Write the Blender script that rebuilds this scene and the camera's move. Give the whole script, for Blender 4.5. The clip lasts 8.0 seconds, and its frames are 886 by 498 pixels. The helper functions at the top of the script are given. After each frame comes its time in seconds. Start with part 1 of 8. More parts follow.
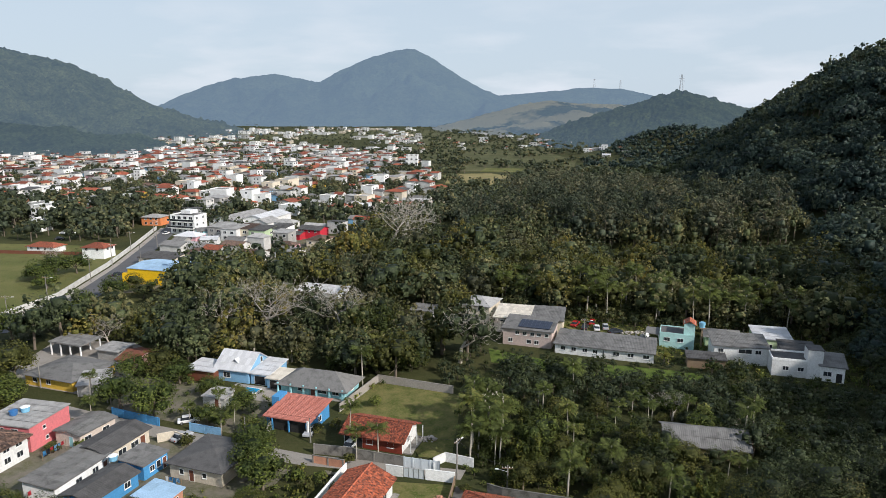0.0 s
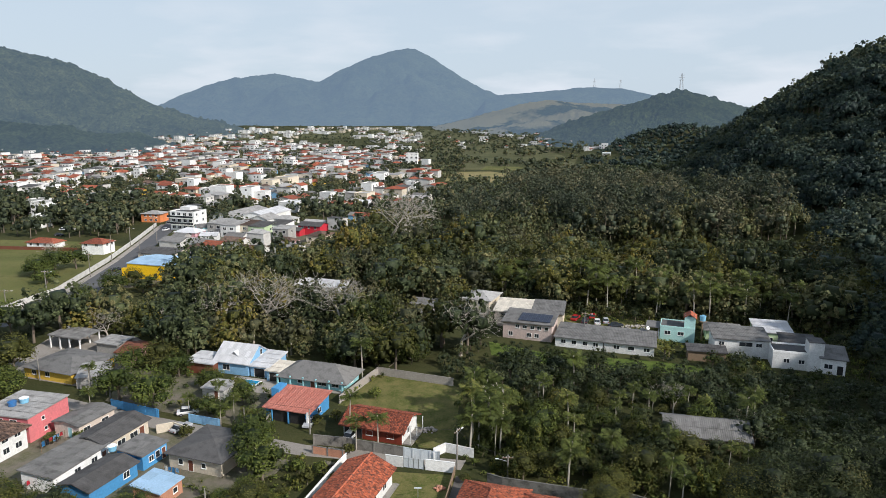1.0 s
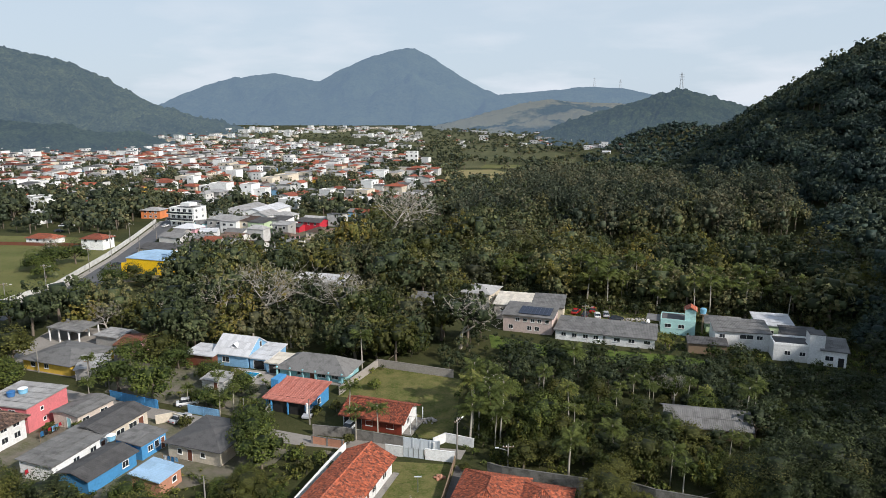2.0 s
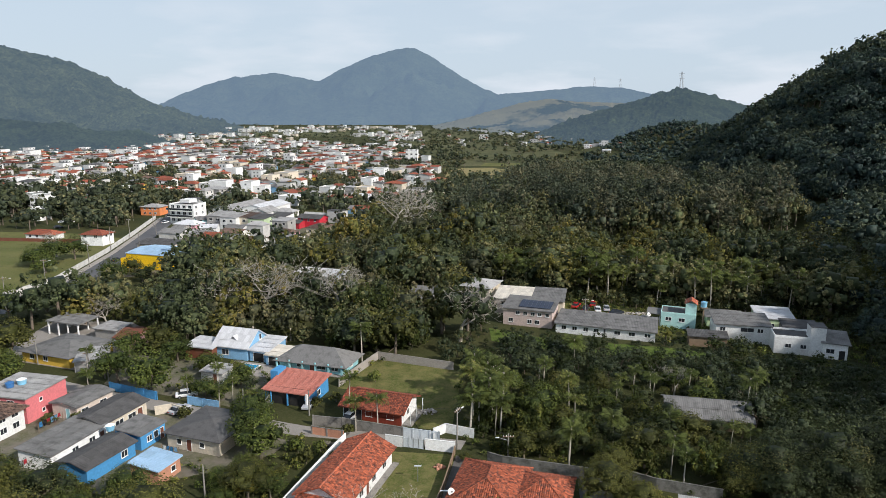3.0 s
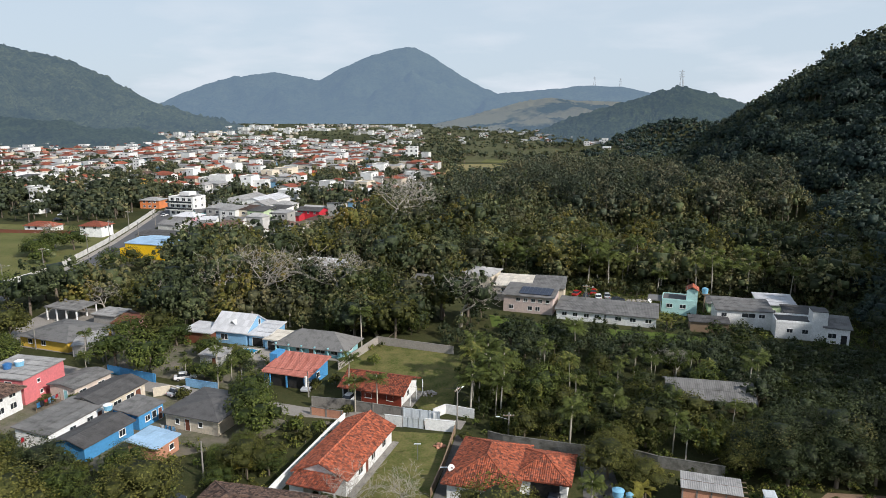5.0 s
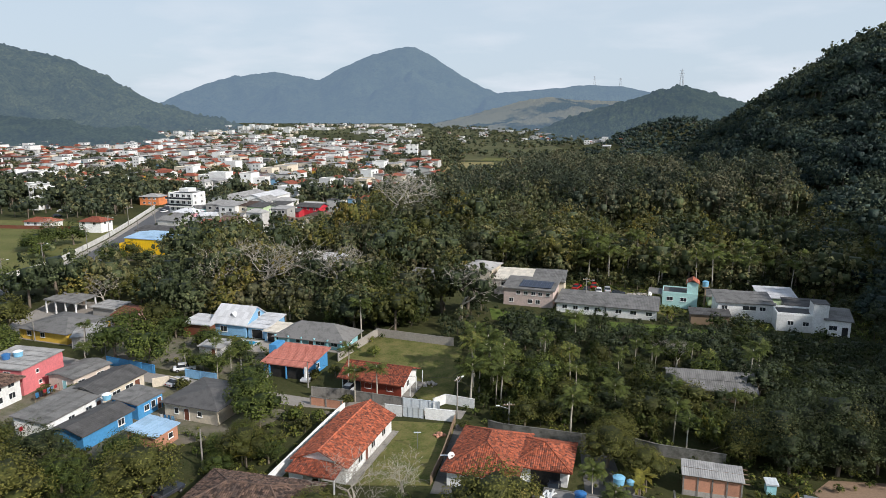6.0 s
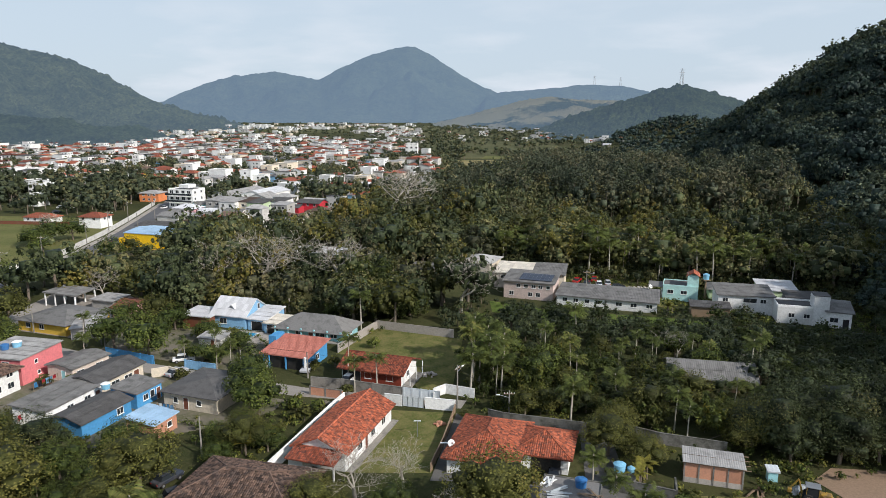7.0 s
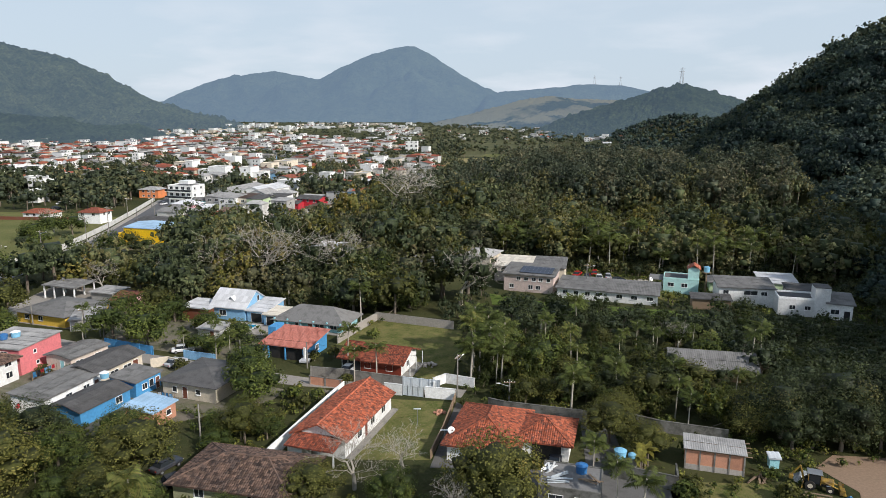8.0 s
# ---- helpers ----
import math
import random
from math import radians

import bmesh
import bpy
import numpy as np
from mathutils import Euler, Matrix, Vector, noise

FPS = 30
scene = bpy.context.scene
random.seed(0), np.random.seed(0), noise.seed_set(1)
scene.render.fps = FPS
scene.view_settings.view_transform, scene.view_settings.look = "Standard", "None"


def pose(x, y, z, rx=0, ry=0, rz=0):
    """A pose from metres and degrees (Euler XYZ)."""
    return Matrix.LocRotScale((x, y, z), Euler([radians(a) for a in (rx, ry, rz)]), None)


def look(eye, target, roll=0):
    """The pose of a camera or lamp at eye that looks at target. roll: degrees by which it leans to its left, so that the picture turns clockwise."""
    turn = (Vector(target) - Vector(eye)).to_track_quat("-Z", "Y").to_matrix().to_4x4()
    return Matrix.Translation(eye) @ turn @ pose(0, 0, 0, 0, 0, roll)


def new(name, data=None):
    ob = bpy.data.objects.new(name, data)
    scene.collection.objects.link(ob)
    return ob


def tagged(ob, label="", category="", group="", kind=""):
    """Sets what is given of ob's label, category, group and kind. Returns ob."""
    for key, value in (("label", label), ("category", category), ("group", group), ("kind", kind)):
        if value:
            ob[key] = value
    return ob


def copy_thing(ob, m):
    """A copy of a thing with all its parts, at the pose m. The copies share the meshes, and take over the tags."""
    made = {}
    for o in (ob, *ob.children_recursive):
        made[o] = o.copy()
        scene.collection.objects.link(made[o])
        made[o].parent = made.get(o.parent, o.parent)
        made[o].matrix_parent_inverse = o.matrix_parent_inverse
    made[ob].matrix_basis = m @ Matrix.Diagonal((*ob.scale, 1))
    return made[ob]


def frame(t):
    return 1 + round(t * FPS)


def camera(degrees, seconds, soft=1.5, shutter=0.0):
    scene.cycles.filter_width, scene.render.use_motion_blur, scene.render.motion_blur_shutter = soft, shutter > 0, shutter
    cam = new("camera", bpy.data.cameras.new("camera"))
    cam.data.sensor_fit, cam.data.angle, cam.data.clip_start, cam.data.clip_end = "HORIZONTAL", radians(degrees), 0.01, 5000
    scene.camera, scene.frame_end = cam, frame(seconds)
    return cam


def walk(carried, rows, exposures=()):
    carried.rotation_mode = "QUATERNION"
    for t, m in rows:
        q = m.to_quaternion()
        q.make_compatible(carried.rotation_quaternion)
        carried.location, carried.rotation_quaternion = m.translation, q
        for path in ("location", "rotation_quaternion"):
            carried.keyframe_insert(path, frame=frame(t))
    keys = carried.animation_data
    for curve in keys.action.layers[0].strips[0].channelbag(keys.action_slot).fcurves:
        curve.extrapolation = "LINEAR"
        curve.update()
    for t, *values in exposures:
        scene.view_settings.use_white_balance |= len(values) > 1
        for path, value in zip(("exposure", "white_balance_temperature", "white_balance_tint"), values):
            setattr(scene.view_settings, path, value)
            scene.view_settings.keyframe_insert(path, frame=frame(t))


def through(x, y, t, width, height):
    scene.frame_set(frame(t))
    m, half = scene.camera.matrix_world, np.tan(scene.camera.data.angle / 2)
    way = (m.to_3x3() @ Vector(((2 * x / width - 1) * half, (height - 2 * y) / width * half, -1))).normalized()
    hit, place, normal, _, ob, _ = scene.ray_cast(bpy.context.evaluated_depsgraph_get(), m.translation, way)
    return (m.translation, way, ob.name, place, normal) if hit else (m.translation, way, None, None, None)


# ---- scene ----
cam = camera(66.0, 8.0, soft=0.5)
# time, eye, target, roll: a slow, almost vertical descent
PATH = [
    (0.0, (0.0, 0.0, 61.282), (0.0, 100.0, 40.855), 0.08),
    (0.5, (0.0, 0.0, 60.346), (0.0, 100.0, 39.919), 0.08),
    (1.0, (0.0, 0.0, 59.461), (0.0, 100.0, 39.034), 0.08),
    (1.5, (0.0, 0.0, 58.482), (0.0, 100.0, 38.055), 0.08),
    (3.0, (0.0, 0.0, 55.756), (0.0, 100.0, 35.329), 0.08),
    (3.5, (0.0, 0.0, 54.815), (0.0, 100.0, 34.388), 0.08),
    (4.0, (0.0, 0.0, 53.956), (0.0, 100.0, 33.529), 0.08),
    (4.5, (0.0, 0.0, 53.025), (0.0, 100.0, 32.598), 0.08),
    (6.0, (0.0, 0.0, 50.257), (0.0, 100.0, 29.830), 0.08),
    (6.5, (0.0, 0.0, 49.256), (0.0, 100.0, 28.829), 0.08),
    (7.0, (0.0, 0.0, 48.371), (0.0, 100.0, 27.944), 0.08),
    (7.5, (0.0, 0.0, 47.346), (0.0, 100.0, 26.919), 0.08),
    (8.0, (0.0, 0.0, 46.450), (0.0, 100.0, 26.023), 0.08),
]
walk(cam, [(t, look(eye, target, roll)) for t, eye, target, roll in PATH], exposures=[(0.0, 0.0, 6340, 13), (8.0, 0.0, 6340, 13)])

# ---- light ----
SUN_DIR = Vector((0.78, -0.62, 0.67)).normalized()
world = bpy.data.worlds.new("sky")
scene.world = world
world.use_nodes = True
wn, wl = world.node_tree.nodes, world.node_tree.links
wn.clear()
w_out, w_bg = wn.new("ShaderNodeOutputWorld"), wn.new("ShaderNodeBackground")
w_sky = wn.new("ShaderNodeTexSky")
w_sky.sky_type, w_sky.sun_disc = "NISHITA", False
w_sky.sun_elevation = math.asin(SUN_DIR.z)
w_sky.sun_rotation = math.atan2(SUN_DIR.x, SUN_DIR.y)
w_sky.air_density, w_sky.dust_density, w_sky.ozone_density, w_sky.altitude = 1.0, 1.0, 1.5, 60
w_tc, w_map = wn.new("ShaderNodeTexCoord"), wn.new("ShaderNodeMapping")
w_map.inputs["Scale"].default_value = (2.2, 2.2, 9.0)
w_noise = wn.new("ShaderNodeTexNoise")
w_noise.inputs["Scale"].default_value, w_noise.inputs["Detail"].default_value, w_noise.inputs["Roughness"].default_value = 2.4, 5, 0.5
w_cloud = wn.new("ShaderNodeMapRange")
for k, v in (("From Min", 0.46), ("From Max", 0.64), ("To Min", 0.0), ("To Max", 1.0)):
    w_cloud.inputs[k].default_value = v
w_sep = wn.new("ShaderNodeSeparateXYZ")
w_low = wn.new("ShaderNodeMapRange")
for k, v in (("From Min", 0.03), ("From Max", 0.17), ("To Min", 0.85), ("To Max", 0.08)):
    w_low.inputs[k].default_value = v
w_mul = wn.new("ShaderNodeMath")
w_mul.operation = "MULTIPLY"
# haze that thins towards the zenith, brighter clouds low over the hills
w_veil, w_mix = wn.new("ShaderNodeMixRGB"), wn.new("ShaderNodeMixRGB")
w_thin = wn.new("ShaderNodeMapRange")
for k, v in (("From Min", 0.12), ("From Max", 0.55), ("To Min", 0.90), ("To Max", 0.45)):
    w_thin.inputs[k].default_value = v
w_veil.inputs["Color2"].default_value = (5.2, 6.15, 6.85, 1)
w_mix.inputs["Color2"].default_value = (6.7, 7.2, 7.6, 1)
wl.new(w_sep.outputs["Z"], w_thin.inputs["Value"])
wl.new(w_thin.outputs["Result"], w_veil.inputs["Fac"])
wl.new(w_tc.outputs["Generated"], w_map.inputs["Vector"])
wl.new(w_map.outputs["Vector"], w_noise.inputs["Vector"])
wl.new(w_noise.outputs["Fac"], w_cloud.inputs["Value"])
wl.new(w_tc.outputs["Generated"], w_sep.inputs["Vector"])
wl.new(w_sep.outputs["Z"], w_low.inputs["Value"])
wl.new(w_cloud.outputs["Result"], w_mul.inputs[0])
wl.new(w_low.outputs["Result"], w_mul.inputs[1])
wl.new(w_sky.outputs["Color"], w_veil.inputs["Color1"])
wl.new(w_veil.outputs["Color"], w_mix.inputs["Color1"])
wl.new(w_mul.outputs["Value"], w_mix.inputs["Fac"])
wl.new(w_mix.outputs["Color"], w_bg.inputs["Color"])
w_bg.inputs["Strength"].default_value = 0.115
wl.new(w_bg.outputs["Background"], w_out.inputs["Surface"])

sun = new("sun", bpy.data.lights.new("sun", "SUN"))
sun.data.energy, sun.data.angle, sun.data.color = 4.6, radians(0.6), (1.0, 0.95, 0.86)
sun.matrix_world = look(SUN_DIR * 300, (0, 0, 0))
scene.view_settings.exposure = 0.0


# ---- materials ----
def nodes_of(name):
    m = bpy.data.materials.new(name)
    m.use_nodes = True
    return m, m.node_tree.nodes, m.node_tree.links, m.node_tree.nodes["Principled BSDF"]


def noise_node(n, l, pos, scale, detail=4.0, rough=0.6):
    t = n.new("ShaderNodeTexNoise")
    t.inputs["Scale"].default_value, t.inputs["Detail"].default_value, t.inputs["Roughness"].default_value = scale, detail, rough
    l.new(pos, t.inputs["Vector"])
    return t.outputs["Fac"]


def math_node(n, l, op, a, b):
    t = n.new("ShaderNodeMath")
    t.operation = op
    for i, v in enumerate((a, b)):
        if isinstance(v, (int, float)):
            t.inputs[i].default_value = v
        else:
            l.new(v, t.inputs[i])
    return t.outputs[0]


def mix_node(n, l, fac, a, b, blend="MIX"):
    t = n.new("ShaderNodeMixRGB")
    t.blend_type = blend
    for i, v in enumerate((fac, a, b)):
        if isinstance(v, (int, float)):
            t.inputs[i].default_value = v
        elif isinstance(v, tuple):
            t.inputs[i].default_value = (*v, 1) if len(v) == 3 else v
        else:
            l.new(v, t.inputs[i])
    return t.outputs[0]


def range_node(n, l, v, a, b, c, d):
    t = n.new("ShaderNodeMapRange")
    for k, x in (("From Min", a), ("From Max", b), ("To Min", c), ("To Max", d)):
        t.inputs[k].default_value = x
    l.new(v, t.inputs["Value"])
    return t.outputs["Result"]


def surface(name, col, rough=0.8, fine=6.0, coarse=0.35, stain=(0.16, 0.13, 0.10), amount=0.35, bump=0.02, metal=0.0, island=0.0, vary=0.18, edge=(0.48, 0.70)):
    """A weathered surface: fine grain, broad stains, a little relief; pieces vary by island, things by Object Info."""
    m, n, l, b = nodes_of(name)
    pos = n.new("ShaderNodeNewGeometry")
    fine_n = noise_node(n, l, pos.outputs["Position"], fine, 5)
    coarse_n = noise_node(n, l, pos.outputs["Position"], coarse, 6, 0.65)
    c = mix_node(n, l, range_node(n, l, coarse_n, edge[0], edge[1], 0, amount), col, stain)
    v = math_node(n, l, "ADD", range_node(n, l, fine_n, 0.25, 0.75, 1 - vary, 1 + vary), 0.0)
    info = n.new("ShaderNodeObjectInfo")
    v = math_node(n, l, "MULTIPLY", v, range_node(n, l, info.outputs["Random"], 0, 1, 1 - vary * 0.7, 1 + vary * 0.7))
    if island:
        v = math_node(n, l, "MULTIPLY", v, range_node(n, l, pos.outputs["Random Per Island"], 0, 1, 1 - island, 1 + island))
    gray = n.new("ShaderNodeCombineColor")
    for k in ("Red", "Green", "Blue"):
        l.new(v, gray.inputs[k])
    c = mix_node(n, l, 1.0, c, gray.outputs["Color"], "MULTIPLY")
    l.new(c, b.inputs["Base Color"])
    b.inputs["Roughness"].default_value, b.inputs["Metallic"].default_value = rough, metal
    b.inputs["Specular IOR Level"].default_value = 0.3
    if bump:
        bn = n.new("ShaderNodeBump")
        bn.inputs["Strength"].default_value, bn.inputs["Distance"].default_value = 0.6, bump
        l.new(fine_n, bn.inputs["Height"])
        l.new(bn.outputs["Normal"], b.inputs["Normal"])
    return m


def foliage(name, dark, light, warm, through=0.2):
    """Leaves: the tree's own tint, clump by clump variation, shaded gaps painted by fine noise, light through the leaf.
    """
    m, n, l, b = nodes_of(name)
    geo, at = n.new("ShaderNodeNewGeometry"), n.new("ShaderNodeAttribute")
    at.attribute_name = "tint"
    info = n.new("ShaderNodeObjectInfo")
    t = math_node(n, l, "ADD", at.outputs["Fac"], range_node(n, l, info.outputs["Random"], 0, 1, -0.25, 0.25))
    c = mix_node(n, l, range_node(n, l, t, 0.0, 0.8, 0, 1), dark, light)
    c = mix_node(n, l, range_node(n, l, t, 0.70, 1.0, 0, 0.9), c, warm)
    isl = range_node(n, l, geo.outputs["Random Per Island"], 0, 1, 0.72, 1.28)
    broad = range_node(n, l, noise_node(n, l, geo.outputs["Position"], 0.25, 3), 0.3, 0.7, 0.75, 1.25)
    # fine noise also darkens the colour, as shade in gaps between leaves
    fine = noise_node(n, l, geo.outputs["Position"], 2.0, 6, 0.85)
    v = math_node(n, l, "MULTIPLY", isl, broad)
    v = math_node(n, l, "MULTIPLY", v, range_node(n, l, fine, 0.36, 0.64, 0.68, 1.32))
    gray = n.new("ShaderNodeCombineColor")
    for k in ("Red", "Green", "Blue"):
        l.new(v, gray.inputs[k])
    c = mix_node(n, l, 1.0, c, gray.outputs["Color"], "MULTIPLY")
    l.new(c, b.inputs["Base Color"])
    b.inputs["Roughness"].default_value, b.inputs["Specular IOR Level"].default_value = 0.55, 0.22
    bn = n.new("ShaderNodeBump")
    bn.inputs["Strength"].default_value, bn.inputs["Distance"].default_value = 0.45, 0.3
    l.new(fine, bn.inputs["Height"])
    l.new(bn.outputs["Normal"], b.inputs["Normal"])
    tr, mx = n.new("ShaderNodeBsdfTranslucent"), n.new("ShaderNodeMixShader")
    l.new(c, tr.inputs["Color"])
    mx.inputs[0].default_value = through
    l.new(b.outputs[0], mx.inputs[1])
    l.new(tr.outputs[0], mx.inputs[2])
    l.new(mx.outputs[0], n["Material Output"].inputs["Surface"])
    return m


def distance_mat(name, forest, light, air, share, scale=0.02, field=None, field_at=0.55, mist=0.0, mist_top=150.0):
    """A far wooded slope with the haze of kilometres of air painted over its woods as emission."""
    m, n, l, b = nodes_of(name)
    geo = n.new("ShaderNodeNewGeometry")
    a = noise_node(n, l, geo.outputs["Position"], scale * 2.2, 8, 0.76)
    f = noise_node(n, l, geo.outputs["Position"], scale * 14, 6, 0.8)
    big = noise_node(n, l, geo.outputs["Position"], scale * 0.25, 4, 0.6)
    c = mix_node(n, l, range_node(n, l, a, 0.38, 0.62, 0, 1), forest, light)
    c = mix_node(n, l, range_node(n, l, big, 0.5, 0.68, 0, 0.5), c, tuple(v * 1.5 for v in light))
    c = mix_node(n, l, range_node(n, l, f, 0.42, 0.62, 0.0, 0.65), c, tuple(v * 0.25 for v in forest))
    if field:
        k = noise_node(n, l, geo.outputs["Position"], scale * 0.28, 5, 0.55)
        c = mix_node(n, l, range_node(n, l, k, field_at - 0.02, field_at + 0.02, 0, 1), c, field)
    l.new(c, b.inputs["Base Color"])
    b.inputs["Roughness"].default_value, b.inputs["Specular IOR Level"].default_value = 0.95, 0.0
    bn = n.new("ShaderNodeBump")
    bn.inputs["Strength"].default_value, bn.inputs["Distance"].default_value = 1.0, 30.0
    l.new(f, bn.inputs["Height"])
    l.new(bn.outputs["Normal"], b.inputs["Normal"])
    # painted haze: the slope itself emits the air's colour, more towards its foot
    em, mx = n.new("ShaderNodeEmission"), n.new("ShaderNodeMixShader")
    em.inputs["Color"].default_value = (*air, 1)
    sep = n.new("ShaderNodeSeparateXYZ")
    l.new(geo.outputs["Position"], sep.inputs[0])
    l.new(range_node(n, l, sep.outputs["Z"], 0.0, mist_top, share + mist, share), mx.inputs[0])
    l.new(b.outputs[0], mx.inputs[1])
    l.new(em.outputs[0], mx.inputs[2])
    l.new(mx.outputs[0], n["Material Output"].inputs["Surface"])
    return m


LEAF = foliage("leaves", (0.038, 0.056, 0.013), (0.140, 0.168, 0.036), (0.24, 0.23, 0.050), 0.28)
LEAF_WOOD = foliage("woodland_leaves", (0.037, 0.051, 0.023), (0.105, 0.124, 0.052), (0.178, 0.165, 0.070))
LEAF_OLIVE = foliage("olive_leaves", (0.056, 0.062, 0.016), (0.155, 0.152, 0.036), (0.25, 0.195, 0.05), 0.30)
LEAF_BAMBOO = foliage("bamboo_leaves", (0.036, 0.050, 0.013), (0.100, 0.122, 0.028), (0.23, 0.195, 0.032), 0.35)
LEAF_PALM = foliage("palm_fronds", (0.044, 0.062, 0.014), (0.115, 0.136, 0.032), (0.21, 0.175, 0.05), 0.3)
LEAF_GUM = foliage("gum_leaves", (0.042, 0.057, 0.037), (0.107, 0.123, 0.072), (0.166, 0.156, 0.090))
LEAF_GREY = foliage("grey_leaves", (0.054, 0.058, 0.028), (0.120, 0.118, 0.056), (0.19, 0.162, 0.080))
# paler and greyer than near leaves: distance haze put into the colour
LEAF_DISTANT = foliage("distant_leaves", (0.050, 0.064, 0.036), (0.115, 0.128, 0.060), (0.18, 0.160, 0.075))
# dark green with the hill's bluish haze put into the leaf colour
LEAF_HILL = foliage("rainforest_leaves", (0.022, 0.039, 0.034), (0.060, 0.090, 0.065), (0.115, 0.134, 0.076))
LEAF_DARK = foliage("dense_forest_leaves", (0.020, 0.029, 0.012), (0.062, 0.077, 0.026), (0.12, 0.114, 0.040))
BARK = surface("bark", (0.16, 0.13, 0.10), 0.9, 5, 0.8, amount=0.4, bump=0.03)
BARE_BARK = surface("bleached_bark", (0.40, 0.365, 0.31), 0.9, 5, 0.8, (0.34, 0.30, 0.26), 0.4, bump=0.02)
BARK_PALE = surface("pale_bark", (0.42, 0.38, 0.32), 0.9, 5, 0.8, amount=0.4, bump=0.02)
WHITE = surface("white_paint", (0.78, 0.78, 0.76), 0.7, 3, 0.35, (0.40, 0.38, 0.33), 0.35)
OFFWHITE = surface("weathered_white_paint", (0.60, 0.59, 0.56), 0.8, 3, 0.4, (0.30, 0.28, 0.25), 0.5)
CREAM = surface("cream_paint", (0.66, 0.58, 0.46), 0.75, 3, 0.35, (0.35, 0.30, 0.24), 0.35)
BEIGE = surface("beige_paint", (0.52, 0.44, 0.38), 0.8, 3, 0.35, (0.30, 0.25, 0.22), 0.4)
PINKISH = surface("pale_pink_render", (0.50, 0.40, 0.36), 0.8, 3, 0.4, (0.30, 0.24, 0.22), 0.4)
PINK = surface("pink_paint", (0.60, 0.17, 0.18), 0.75, 3, 0.35, (0.42, 0.14, 0.14), 0.4)
PALE_PINK = surface("rose_paint", (0.68, 0.38, 0.42), 0.75)
BLUE = surface("bright_blue_paint", (0.07, 0.27, 0.52), 0.6, 3, 0.35, (0.05, 0.18, 0.38), 0.35)
SKYBLUE = surface("sky_blue_paint", (0.22, 0.42, 0.62), 0.65, 3, 0.35, (0.16, 0.28, 0.40), 0.35)
TEAL = surface("turquoise_paint", (0.30, 0.58, 0.62), 0.7)
MINT = surface("mint_paint", (0.45, 0.70, 0.66), 0.7)
YELLOW = surface("yellow_paint", (0.85, 0.52, 0.01), 0.5, 3, 0.2, (0.65, 0.38, 0.02), 0.25)
OCHRE = surface("ochre_paint", (0.62, 0.40, 0.06), 0.75, 3, 0.35, (0.38, 0.24, 0.08), 0.4)
RED = surface("red_paint", (0.52, 0.03, 0.05), 0.6)
LIME = surface("pale_green_paint", (0.50, 0.62, 0.38), 0.75)
ORANGE = surface("orange_paint", (0.66, 0.22, 0.08), 0.75)
KHAKI = surface("khaki_paint", (0.28, 0.29, 0.17), 0.8)
GREYWALL = surface("grey_render", (0.34, 0.33, 0.31), 0.85, 3, 0.4, (0.18, 0.17, 0.15), 0.5)
MOSSY = surface("mossy_block_wall", (0.175, 0.17, 0.155), 0.9, 4, 0.7, (0.065, 0.065, 0.052), 0.85, edge=(0.42, 0.62))
WOOD_RED = surface("red_stained_boards", (0.24, 0.045, 0.025), 0.7, 4, 0.6, (0.12, 0.03, 0.02), 0.5)
WOOD = surface("weathered_wood", (0.24, 0.17, 0.11), 0.85)
DOOR = surface("brown_door_paint", (0.17, 0.06, 0.035), 0.6)
TILE = surface("orange_clay_tiles", (0.35, 0.094, 0.046), 0.85, 9, 2.2, (0.11, 0.050, 0.038), 0.9, 0.02, island=0.45, edge=(0.46, 0.60))
TILE_RED = surface("red_clay_tiles", (0.28, 0.076, 0.040), 0.85, 9, 2.2, (0.09, 0.038, 0.030), 0.9, 0.02, island=0.45, edge=(0.46, 0.60))
TILE_BROWN = surface("old_brown_tiles", (0.135, 0.085, 0.062), 0.9, 9, 1.1, (0.06, 0.045, 0.04), 0.85, 0.02, island=0.65, edge=(0.44, 0.60))
SALMON = surface("salmon_tiles", (0.50, 0.19, 0.145), 0.7, 8, 0.4, (0.44, 0.13, 0.09), 0.5, island=0.12)
FIBRE = surface("grey_fibre_cement", (0.185, 0.18, 0.172), 0.9, 6, 0.6, (0.080, 0.078, 0.072), 0.75, island=0.16, vary=0.2)
FIBRE_DARK = surface("dark_fibre_cement", (0.095, 0.092, 0.090), 0.9, 6, 0.6, (0.045, 0.042, 0.042), 0.7, island=0.16, vary=0.2)
FIBRE_PALE = surface("pale_fibre_cement", (0.36, 0.35, 0.335), 0.85, 6, 0.6, (0.17, 0.165, 0.155), 0.7, island=0.16, vary=0.2)
ROOF_WHITE = surface("white_roof_sheet", (0.58, 0.58, 0.585), 0.5, 5, 0.3, (0.50, 0.50, 0.49), 0.4, island=0.06)
ROOF_CREAM = surface("cream_roof_sheet", (0.68, 0.62, 0.52), 0.7, 5, 0.3, (0.48, 0.42, 0.34), 0.4, island=0.06)
ROOF_BLUE = surface("pale_blue_roof_sheet", (0.34, 0.50, 0.66), 0.45, 5, 0.3, (0.26, 0.40, 0.52), 0.35, island=0.08)
ROOF_PAVE = surface("grey_roof_slab", (0.17, 0.165, 0.16), 0.9, 5, 0.4, (0.16, 0.15, 0.14), 0.55)
BRICK = surface("hollow_clay_brick", (0.48, 0.235, 0.150), 0.9, 7, 0.9, (0.34, 0.18, 0.125), 0.6, island=0.12)
CONCRETE = surface("old_concrete", (0.24, 0.225, 0.20), 0.9, 5, 0.6, (0.075, 0.070, 0.064), 0.85)
